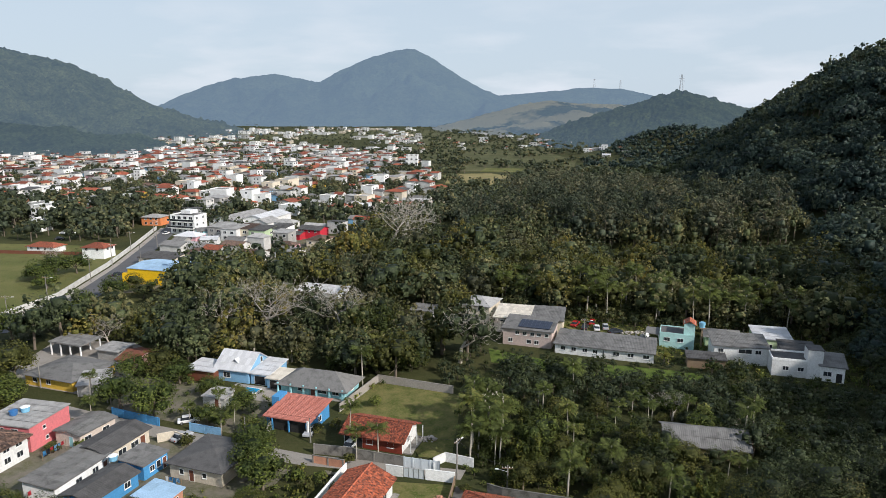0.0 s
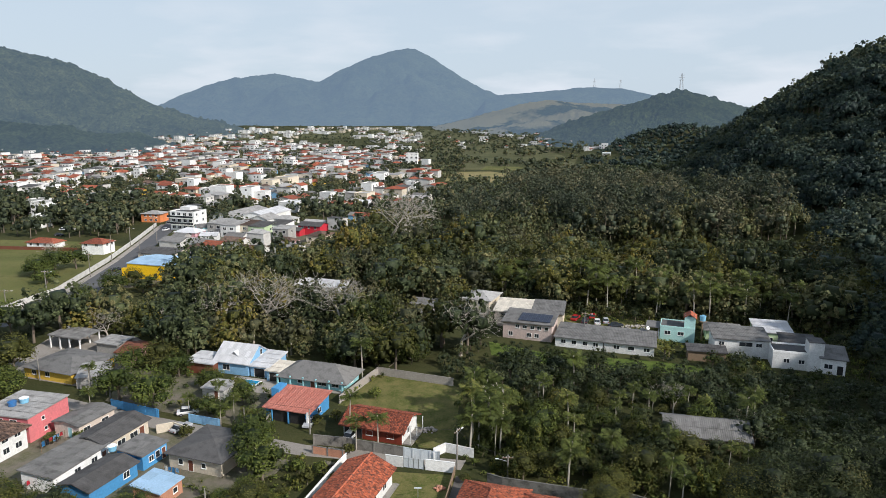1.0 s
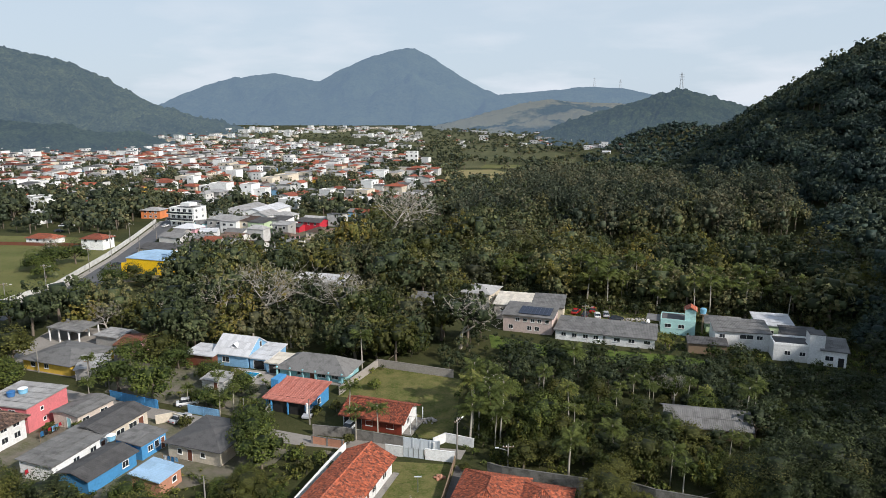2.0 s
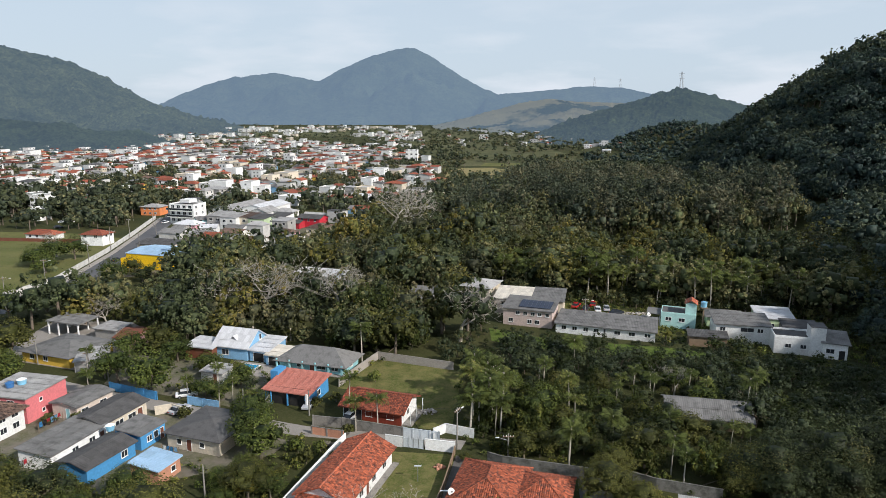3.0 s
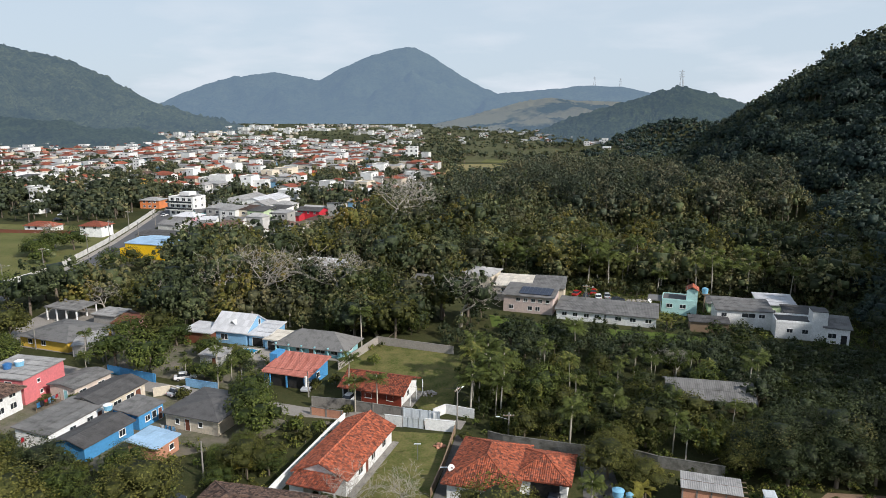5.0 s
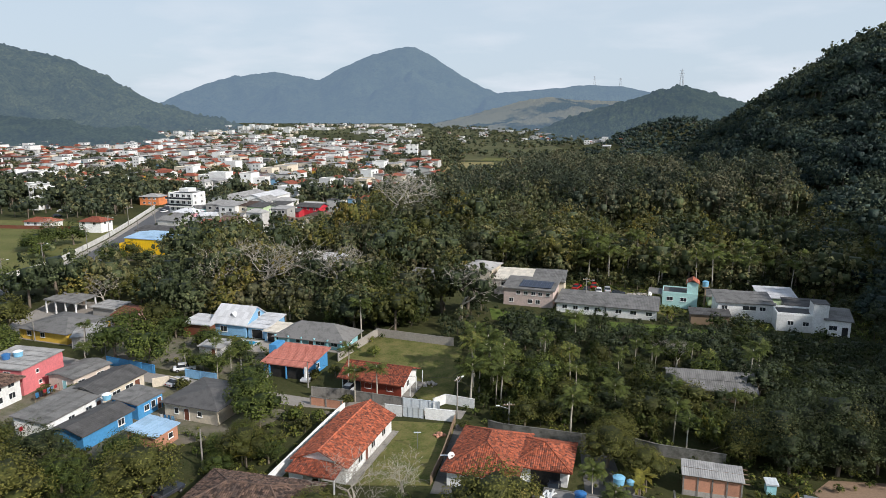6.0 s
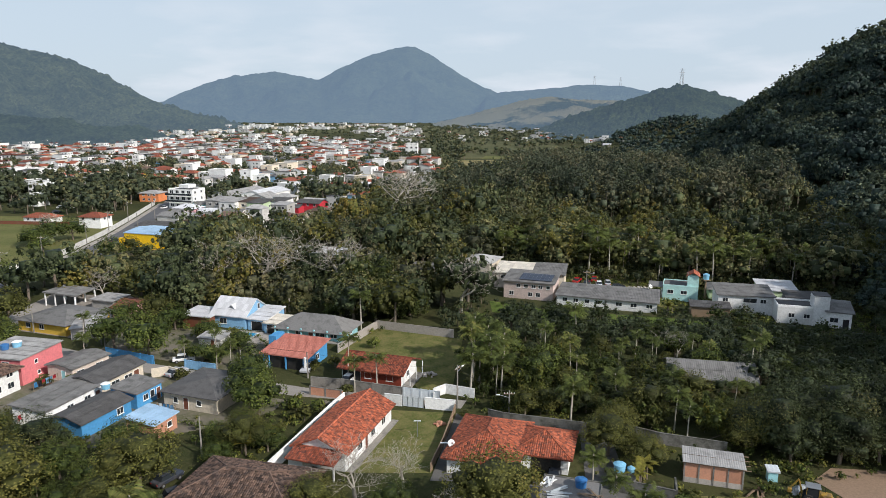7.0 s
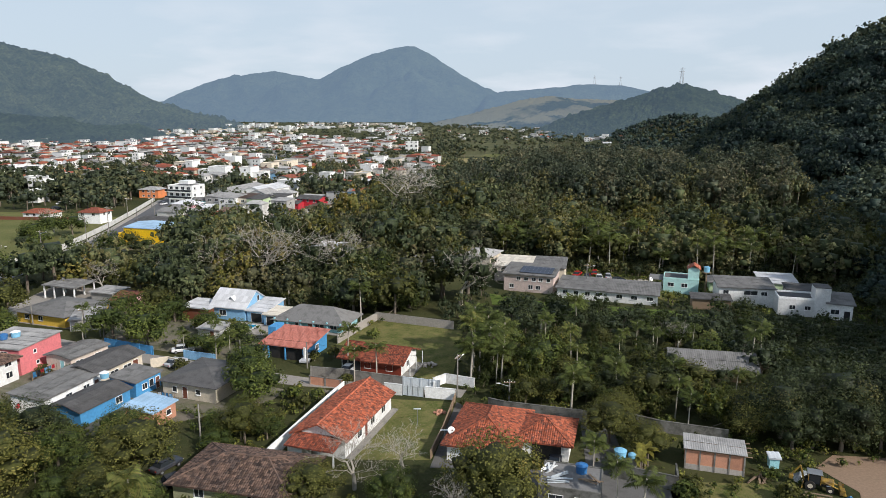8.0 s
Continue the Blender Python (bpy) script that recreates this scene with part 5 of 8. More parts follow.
def lanes():
    slab("road", "asphalt main road leading into the town", [(-121.8, 181.6), (-114.6, 217.6), (-121.0, 264.6), (-128.9, 302.4), (-138.4, 353.3), (-156.3, 416.3), (-165.3, 414.8), (-146.1, 353.3), (-136.3, 302.4), (-129.6, 264.6), (-123.9, 217.6), (-131.6, 181.6)][::1], 0.05, 0.3, ASPHALT, "road")
    slab("pavement", "pale concrete pavement beside the road", [(-131.6, 181.6), (-123.9, 217.6), (-129.6, 264.6), (-136.3, 302.4), (-146.1, 353.3), (-148.3, 353.3), (-138.6, 302.4), (-131.8, 264.6), (-126.2, 217.6), (-134.0, 181.6)], 0.17, 0.4, PAVING, "pavement")
    slab("ground_field", "mown sports field grass", [(-137.0, 174.3), (-128.0, 217.6), (-133.3, 264.6), (-140.5, 294.9), (-165.9, 306.5), (-305.4, 322.9), (-407.3, 212.3), (-302.1, 119.8)], 0.04, 0.3, FIELD)
    fence_wall("long white wall along the road", [(-136.4, 174.3), (-127.4, 217.6), (-133.1, 264.6), (-139.7, 302.4), (-149.1, 350.1)], 1.8, OFFWHITE, pillars=9.0)
    fence_wall("low red-brown wall at the field's end", [(-141.2, 284.1), (-166.4, 286.6), (-215.8, 291.6)], 1.4, DOOR)
    keep(-211.1, 238.8, 0, 168, 150, 0)
    for x, y in ((-121.0, 198.9), (-121.5, 217.6), (-123.0, 234.4), (-125.7, 256.1), (-129.3, 277.3), (-132.9, 298.3), (-137.9, 322.9), (-142.6, 350.9), (-153.0, 386.0)):
        keep(x, y, 20, 17, 30, 0)
    lane = [(-82.2, 131.3), (-70.4, 126.5), (-50.4, 118.4), (-25.3, 110.0), (3.0, 105.1), (4.0, 108.2), (-24.3, 113.6), (-49.3, 122.5), (-69.3, 129.9), (-81.1, 135.1)]
    slab("road_lane", "dusty paved village lane", lane, 0.05, 0.3, PAVING, "lane")
    slab("ground_garden", "back garden lawn behind the tiled house", [(-21.6, 130.8), (-9.1, 127.4), (-4.3, 113.0), (1.5, 111.7), (4.3, 139.8), (-14.7, 147.0)], 0.04, 0.3, LAWN)
    keep(-8.1, 129.4, -15, 20, 32, 0)
    keep(3.6, 152.0, 0, 16, 14, 4.0)
    keep(-59.2, 171.5, 0, 12, 10, 5)
    keep(-48.3, 174.3, 0, 10, 9, 5)
    keep(-26.7, 168.8, 0, 8, 9, 5)
    slab("ground_roadside", "trodden earth and concrete between the road-side houses", [(-113.0, 223.0), (-88.6, 230.0), (-58.5, 278.2), (-48.3, 318.8), (-60.7, 340.6), (-109.5, 356.4), (-135.5, 348.5), (-127.0, 302.4), (-119.6, 264.6)], 0.02, 0.3, YARD)
    slab("ground_glade", "grassy glade before the tall gum trees", [(50.9, 279.0), (62.3, 275.7), (83.1, 273.1), (85.7, 279.0), (69.6, 284.1), (52.6, 285.8)], 0.03, 0.3, LAWN)
    slab("water_pond", "still dark pond under the gum trees", [(60.3, 279.9), (71.7, 277.3), (81.1, 275.7), (82.9, 279.0), (73.4, 282.4), (62.0, 284.1)], 0.07, 0.3, WATER, "pond")
    keep(67.8, 279.0, -9, 36, 9, 0)
    keep(68.2, 267.2, -9, 24, 18, 6)
    keep(4.8, 184.4, -20, 20, 24, 3.0)
    keep(23.6, 177.1, -20, 14, 10, 3.0)
    keep(-87.8, 326.9, -15, 90, 110, 2.5)
    keep(-89.9, 273.1, -15, 70, 40, 2.5)
    slab("ground_front_garden", "front lawn beside the white house", [(-8.8, 104.5), (-13.3, 84.7), (-1.6, 84.7), (2.2, 103.3)], 0.04, 0.3, LAWN)
    keep(-5.2, 92.6, -12, 12, 24, 0)
    slab("ground_yard", "bare yard of trodden earth and concrete", [(-34, 99), (-28, 103.5), (-26.4, 108.2), (-48.4, 117.5), (-68.4, 125.5), (-92.1, 135.1), (-105.1, 112.1), (-77.4, 94.6), (-50, 91.5)], 0.03, 0.3, YARD)
    slab("ground_gardens", "patchy gardens north of the lane", [(-70.2, 132.7), (-49.3, 125.0), (-34.3, 119.4), (-31.1, 137.0), (-51.9, 145.5), (-72.7, 150.2)], 0.02, 0.3, YARD)
    slab("ground_court", "grey concrete court round the outbuildings", [(8.2, 66.8), (9.1, 82.7), (18.9, 81.7), (20.9, 96.5), (25.3, 96.0), (24.5, 79.8), (29.6, 76.3), (28.7, 64.8)], 0.03, 0.3, COURT)
    slab("ground_side_yard", "paved strip beside the fence, darkened to look shaded", [(-1.7, 82.7), (2.2, 103.3), (6.5, 99.4), (1.6, 82.7)], 0.03, 0.3, COURT)
    for k in range(14):
        keep(-68 + k * 5.2, 130.4 - k * 1.85, -20, 6, 5, 0)
    keep(-50.7, 106.3, 70, 34, 30, 2.0)
    keep(-75.8, 112.1, 70, 30, 24, 2.0)
    slab("ground_drive", "dirt track turning round the loader", [(48.7, 70.8), (51.7, 76.8), (49.5, 82.9), (53.5, 86.1), (61.2, 85.3), (79.7, 81.7), (102.2, 79.8), (102.8, 66.8), (82.3, 62.8), (53.4, 64.8)], 0.04, 0.3, DIRT)
    keep(73.8, 70.8, -4, 60, 17, 0)
    slab("ground_shed_yard", "rough grass before the brick shed", [(26.7, 64.8), (28.6, 79.3), (40.9, 78.8), (49.3, 66.8), (41.2, 58.8)], 0.03, 0.3, LAWN)
    slab("ground_compound", "grass and gravel yard of the far compound", [(33.4, 174.3), (57.3, 163.2), (60.9, 178.0), (50.9, 187.1), (35.1, 194.4)], 0.04, 0.3, LAWN)
    slab("ground_slope", "lush green grass and weeds below the compound", [(12, 170), (26, 161.5), (53, 155.5), (64, 151), (60, 147), (40, 150), (28, 152.5), (12, 160)], 0.05, 0.3, LUSH)
    keep(45.1, 179.8, -18, 22, 14, 0)
    slab("ground_carport_yard", "concrete yard round the open carport", [(-103.6, 148.3), (-76.0, 138.9), (-71.3, 163.2), (-82.8, 174.3), (-104.4, 176.1)], 0.03, 0.3, PAVING)
    fence_wall("weathered grey concrete wall along the lane", [(-23.3, 114.0), (-17.5, 112.9), (-6.8, 109.4)], 1.9, CONCRETE, pillars=5.6)
    fence_wall("grey metal sheet fence", [(-6.7, 109.3), (-0.5, 107.6)], 1.9, GALV, name="metal_fence", thick=0.08, pillars=1.55, cap=GALV)
    fence_wall("white wall in front of the lawn", [(-9.7, 106.8), (-6.8, 106.0)], 1.9, WHITE)
    fence_wall("white wall in front of the lawn", [(-2.9, 105.2), (2.0, 104.1)], 1.9, WHITE)
    fence_wall("white walled corner plot", [(-1.5, 107.6), (-1.6, 109.4), (0.5, 111.3), (5.4, 109.2)], 1.7, WHITE)
    fence_wall("long white wall beside the tiled house", [(-23.8, 82.7), (-17.9, 102.8), (-16.5, 107.0)], 2.0, WHITE)
    fence_wall("pale concrete wall round the lawn", [(-21.3, 131.3), (-14.8, 147.3), (2.3, 140.7)], 1.8, PAVING)
    fence_wall("brown wooden garden fence", [(2.0, 103.7), (0.1, 92.6), (-1.7, 84.7)], 1.3, WOOD, name="garden_fence", thick=0.06, pillars=1.8, cap=WOOD)
    fence_wall("unplastered brick garden wall", [(-22.9, 110.7), (-20.1, 109.8), (-17.1, 108.9)], 1.5, BRICK, cap=CONCRETE, pillars=2.9)
    fence_wall("stained grey concrete wall behind the tiled house", [(7.2, 100.6), (9.5, 99.3), (22.9, 95.5)], 2.0, MOSSY)
    fence_wall("stained grey concrete wall behind the tiled house", [(27.9, 95.5), (32.0, 93.0), (40.7, 90.0)], 1.8, MOSSY)
    fence_wall("grey block wall beside the banana garden", [(21.9, 80.4), (29.2, 77.2), (30.0, 80.3)], 1.9, MOSSY)
    fence_wall("bright blue street wall", [(-67.3, 129.6), (-55.8, 124.8)], 1.7, BLUE, pillars=3.0)
    fence_wall("pale blue street wall", [(-49.1, 123.0), (-42.4, 120.7)], 1.6, SKYBLUE, pillars=3.3)
    fence_wall("cream yard wall", [(-53.5, 118.1), (-50.8, 119.4), (-47.2, 117.3)], 1.7, CREAM)
    fence_wall("beige garden wall", [(-37.5, 120.0), (-33.9, 118.4), (-32.9, 133.6)], 1.6, PAVING)
    gate = base("gate", -6.7, 106.0, 0, -14)
    tagged(gate, "grey metal gate of upright bars in the white wall", "gate")
    part("frame", boxed(0, 3.7, -0.03, 0.03, 0.1, 0.2), GALV, gate)
    part("top_rail", boxed(0, 3.7, -0.03, 0.03, 1.7, 1.8), GALV, gate)
    part("sheet", boxed(0.05, 3.65, -0.01, 0.01, 0.2, 1.7), GALV, gate)
    for k in range(5):
        part("bar", boxed(0.9 * k, 0.9 * k + 0.08, -0.05, 0.05, 0.0, 1.9), METAL, gate)
    pool = tagged(base("swimming_pool", -42.6, 142.1, 0, -17), "small bright blue swimming pool in a paved yard", "pool")
    part("rim", boxed(-2.0, 2.0, -1.4, 1.4, -0.1, 0.25), WHITE, pool)
    part("water", boxed(-1.7, 1.7, -1.1, 1.1, 0.1, 0.27), POOL, pool)
    slab("ground_pool_terrace", "brown paved terrace round the pool", [(-50.0, 139.8), (-38.1, 136.5), (-36.0, 143.1), (-46.9, 146.4)], 0.05, 0.2, PAVING)


lanes()


# ---- the town ----
def archetypes():
    """Town houses, each built once: label, wall, roof, storeys, kind."""
    rows = [
        ("white house with an orange tile roof", OFFWHITE, TILE, 1, "hip"), ("white two-storey house with an orange roof", WHITE, TILE, 2, "gable"),
        ("white house with a grey sheet roof", OFFWHITE, FIBRE, 1, "gable"), ("white modern block with a flat roof", WHITE, FIBRE_PALE, 2, "flat"),
        ("white house with a pale roof", OFFWHITE, FIBRE_PALE, 2, "hip"), ("cream house with a red tile roof", CREAM, TILE_RED, 1, "gable"),
        ("white house with a red tile roof", WHITE, TILE_RED, 2, "hip"), ("cream house with a flat roof", CREAM, FIBRE_PALE, 2, "flat"),
        ("white long house with a white roof", OFFWHITE, ROOF_WHITE, 1, "gable"), ("pale pink house with a brown roof", PALE_PINK, TILE_BROWN, 1, "hip"),
        ("yellow house with an orange roof", OCHRE, TILE, 1, "gable"), ("grey rendered two-storey house with pale roof", GREYWALL, FIBRE_PALE, 2, "mono"),
        ("pale blue house with a grey roof", SKYBLUE, FIBRE, 1, "gable"), ("white house with a dark roof", OFFWHITE, FIBRE_DARK, 2, "mono"), ("white three-storey block with roof terrace", WHITE, FIBRE, 3, "flat"),
        ("white two-storey house with red roof", OFFWHITE, TILE_RED, 2, "gable"), ("cream two-storey house with orange roof", CREAM, TILE, 2, "hip"),
        ("weathered low house with an old brown roof", OFFWHITE, TILE_BROWN, 1, "gable"), ("grey bare house with a grey sheet roof", GREYWALL, FIBRE, 1, "gable"), ("low white house with a wide orange roof", OFFWHITE, TILE, 1, "gable"),
        ("pale green house with a red roof", LIME, TILE_RED, 1, "hip"), ("long shed with a pale sheet roof", OFFWHITE, FIBRE_PALE, 1, "gable"),
    ]
    made = []
    for i, (label, wm, rm, st, kind) in enumerate(rows):
        w, d = 8.0 + (i * 37 % 5) * 0.9, 6.6 + (i * 53 % 4) * 0.9
        h = 3.0 if st == 1 else 5.9 if st == 2 else 8.8
        if label.startswith("long"):
            w = 17.0
        wins = [("f", u, z, 1.5, 1.2) for u in (-w / 4, w / 4) for z in (1.0, 3.9, 6.8)[:st]] + [("r", 0, h - 2.0, 1.3, 1.1)]
        ob = building(label, 0, 0, 0, w, d, h, kind, 1.35 if kind in ("gable", "hip") else 0.6, wm, rm, "plain", 0.35, wins=wins, group="town houses", clear=False, simple=True)
        made.append((ob, w, d, h, kind, wm, rm))
    return made


TOWN = [(-700, 560), (-520, 470), (-292, 402), (-232, 392), (-200, 416), (-160, 424), (-134, 385), (-72, 372), (-7, 384), (2, 480), (-8, 640), (-30, 830), (-110, 1010), (-330, 1120), (-520, 1000), (-640, 830)]


def build_town():
    rng = random.Random(5)
    kinds = archetypes()
    picked, far = [], []
    a = radians(-17)
    for i in range(-90, 90):
        for j in range(-24, 90):
            u, v = i * 11.2 + rng.uniform(-3.2, 3.2), j * 12.8 + rng.uniform(-4, 4)
            if i % 7 == 0 and rng.random() < 0.85:
                continue
            turn = 0.25 * math.sin(v / 210 + u / 330)
            x, y = -250 + u * math.cos(a + turn) - v * math.sin(a), 520 + u * math.sin(a + turn) + v * math.cos(a)
            if not inside(x, y, TOWN) or allowed(x, y, 3) < 1 or abs(x) > 0.70 * y + 20:
                continue
            grove = noise.noise(Vector((x / 60, y / 75, 3.3))) + 0.35 * noise.noise(Vector((x / 21, y / 24, 1.3)))
            if rng.random() > 0.86 - 1.4 * max(0.0, grove - 0.02) - 0.25 * max(0.0, y - 850) / 250:
                continue
            (picked if y < 560 and len(picked) < 270 else far).append((x, y))
    spots = []
    for x, y in picked + far:
        spots.append((x, y, rng.randrange(len(kinds)), -17 + rng.choice((-0.1, 90.6, 180, 270)) + rng.uniform(-7, 7), rng.choice((0.75, 0.9, 1.0, 1.0, 1.15, 1.35))))
    # houses along the main road and at its bend
    for x, y, k, s in ((-103.7, 292.4, 18, 0.9), (-97.8, 287.4, 19, 0.8), (-109.6, 294.9, 21, 0.6), (-91.8, 296.6, 17, 0.9), (-82.3, 299.9, 4, 0.8), (-94.1, 307.3, 2, 0.8), (-83.8, 309.8, 8, 0.8), (-73.5, 311.4, 11, 0.8), (-118.0, 296.6, 2, 1.0), (-69.3, 296.6, 9, 0.9),
                       (-89.6, 254.3, 21, 0.7), (-81.7, 263.8, 18, 0.9), (-79.3, 278.2, 17, 1.0), (-65.0, 284.1, 2, 0.9), (-68.4, 229.1, 19, 0.7), (-61.5, 236.1, 18, 0.7), (-53.3, 340.6, 13, 0.9), (-41.2, 350.1, 1, 0.9), (-65.1, 345.3, 21, 0.7), (-30.9, 364.3, 6, 1.0), (-119.3, 306.5, 18, 0.7),
                       (-45.4, 370.5, 12, 1.0), (-79.0, 340.6, 4, 1.0), (-230.3, 387.5, 14, 1.0), (-268.0, 402.7, 10, 1.1), (-207.0, 346.9, 3, 0.8), (-269.0, 416.3, 12, 1.0), (-248.9, 398.2, 0, 1.1), (-214.9, 398.2, 5, 1.0), (-140.3, 387.5, 13, 1.0), (-200.3, 381.4, 19, 1.0), (-296.0, 393.6, 2, 1.0), (-25.3, 384.4, 16, 1.0)):
        spots.insert(0, (x, y, k, -17 + rng.choice((-0.1, 176.1)), s))
        picked.append((x, y))
    for x, y, k, ang, s in spots[: len(picked)]:
        copy_thing(kinds[k][0], pose(x, y, float(ground_z(x, y)), 0, 0, ang) @ Matrix.Diagonal((s, s, 1, 1)))
        keep(x, y, ang, 10, 9)
    # the first of each kind stands in the nearest row
    for n, (ob, *_rest) in enumerate(kinds):
        x, y = -172 - n * 12.5 + rng.uniform(-2, 2), 432 + (n % 2) * 14 + n * 1.5 + rng.uniform(-4, 4)
        ob.matrix_basis = pose(x, y, 0, 0, 0, -17)
        keep(x, y, 0, 10, 9)
    # the farther quarters, as one sheet of roofs and walls
    more = []
    while len(more) < 330:
        y = 1000 * (1 + 1.2 * rng.random() ** 1.2)
        x = rng.uniform(-0.43, -0.03) * y
        if noise.noise(Vector((x / 130, y / 210, 8.1))) + rng.uniform(-0.25, 0.25) > -0.02:
            more.append((x, y, rng.choice((2, 3, 4, 7, 8, 21, 6, 0, 3, 14)), -17 + rng.choice((0, 90)), rng.uniform(0.8, 1.5)))
    for n in range(12):
        more.append((-0.29 * 1740 + n * 11 + rng.uniform(-3, 3), 1740 + rng.uniform(-14, 14), rng.choice((3, 14, 7)), -17, rng.uniform(1.2, 1.7)))
    for n in range(40):
        y = rng.uniform(1050, 1900)
        more.append((rng.uniform(0.0, 0.19) * y, y, rng.choice((3, 4, 8, 0)), -17, rng.uniform(0.8, 1.3)))
    for n in range(14):
        more.append((rng.uniform(196, 252), rng.uniform(860, 1000), rng.choice((3, 8, 2, 0)), -17, rng.uniform(0.8, 1.2)))
    mats, bm = [], bmesh.new()
    for x, y, k, ang, s in spots[len(picked):] + more:
        ob, w, d, h, kind, wm, rm = kinds[k]
        for m in (wm, rm, GLASS):
            if m not in mats:
                mats.append(m)
        m4 = pose(x, y, float(ground_z(x, y)), 0, 0, ang) @ Matrix.Diagonal((s, s, 1, 1))
        before = len(bm.faces)

        def put(pts, faces, mi):
            vs = [bm.verts.new(m4 @ Vector(p)) for p in pts]
            for f in faces:
                bm.faces.new([vs[q] for q in f]).material_index = mi

        wi, ri, gi = mats.index(wm), mats.index(rm), mats.index(GLASS)
        a_, b_ = w / 2, d / 2
        put([(-a_, -b_, -1), (a_, -b_, -1), (a_, b_, -1), (-a_, b_, -1), (-a_, -b_, h), (a_, -b_, h), (a_, b_, h), (-a_, b_, h)], ((0, 1, 5, 4), (1, 2, 6, 5), (2, 3, 7, 6), (3, 0, 4, 7), (4, 5, 6, 7)), wi)
        if kind == "flat":
            put([(-a_ + .3, -b_ + .3, h + .1), (a_ - .3, -b_ + .3, h + .1), (a_ - .3, b_ - .3, h + .1), (-a_ + .3, b_ - .3, h + .1)], ((0, 1, 2, 3),), ri)
        else:
            for sl in slopes(kind, w, d, h + 0.1, 1.25 if kind != "mono" else 0.6, 0.35):
                put(sl, (tuple(range(len(sl))),), ri)
        for z0 in (0.9, 3.8, 6.7)[: 1 if h < 4 else 2 if h < 8 else 3]:
            for u0 in (-w / 4, w / 4):
                put([(u0 - .7, -b_ - .04, z0), (u0 + .7, -b_ - .04, z0), (u0 + .7, -b_ - .04, z0 + 1.2), (u0 - .7, -b_ - .04, z0 + 1.2)], ((0, 1, 2, 3),), gi)
                put([(a_ + .04, u0 * .7 - .6, z0), (a_ + .04, u0 * .7 + .6, z0), (a_ + .04, u0 * .7 + .6, z0 + 1.2), (a_ + .04, u0 * .7 - .6, z0 + 1.2)], ((0, 1, 2, 3),), gi)
    tagged(part("town_quarter", bm, mats), "dense far town of white houses with orange and grey roofs", "houses", "", "stuff")


build_town()


# ---- woods ----
FAR_T = [broad_tree(100 + i, 4.4, 9.5, 125, 0.40, 5, False, cores=4) for i in range(7)]
TINY_T = [broad_tree(150 + i, 4.8, 9.0, 3, 0.8, 3, False, cores=2, tufts=4, tuft=1.6) for i in range(5)]
HILL_T = [broad_tree(160 + i, 6.6, 12.0, 170, 0.36, 12, False, cores=12, tufts=80, tuft=0.85) for i in range(8)]
HILL_B = [broad_tree(180 + i, 6.6, 12.0, 60, 0.5, 9, False, cores=9, tufts=40, tuft=1.05) for i in range(8)]
TOWN_T = [broad_tree(140 + i, 4.4, 9.5, 26, 0.55, 5, False, cores=3, tufts=11, tuft=1.15) for i in range(7)]
MID_T = [broad_tree(200 + i, 5.2, 10.4, 260, 0.27, 11, False, cores=11, tufts=58, tuft=0.60) for i in range(8)]
GUM_T = [gum_tree(300 + i, 5.2, 22, 210, 0.36, 11, 80, 0.75) for i in range(6)]
GUM_FAR = [gum_tree(320 + i, 3.6, 19, 60, 0.45, 7, 30, 0.8) for i in range(4)]


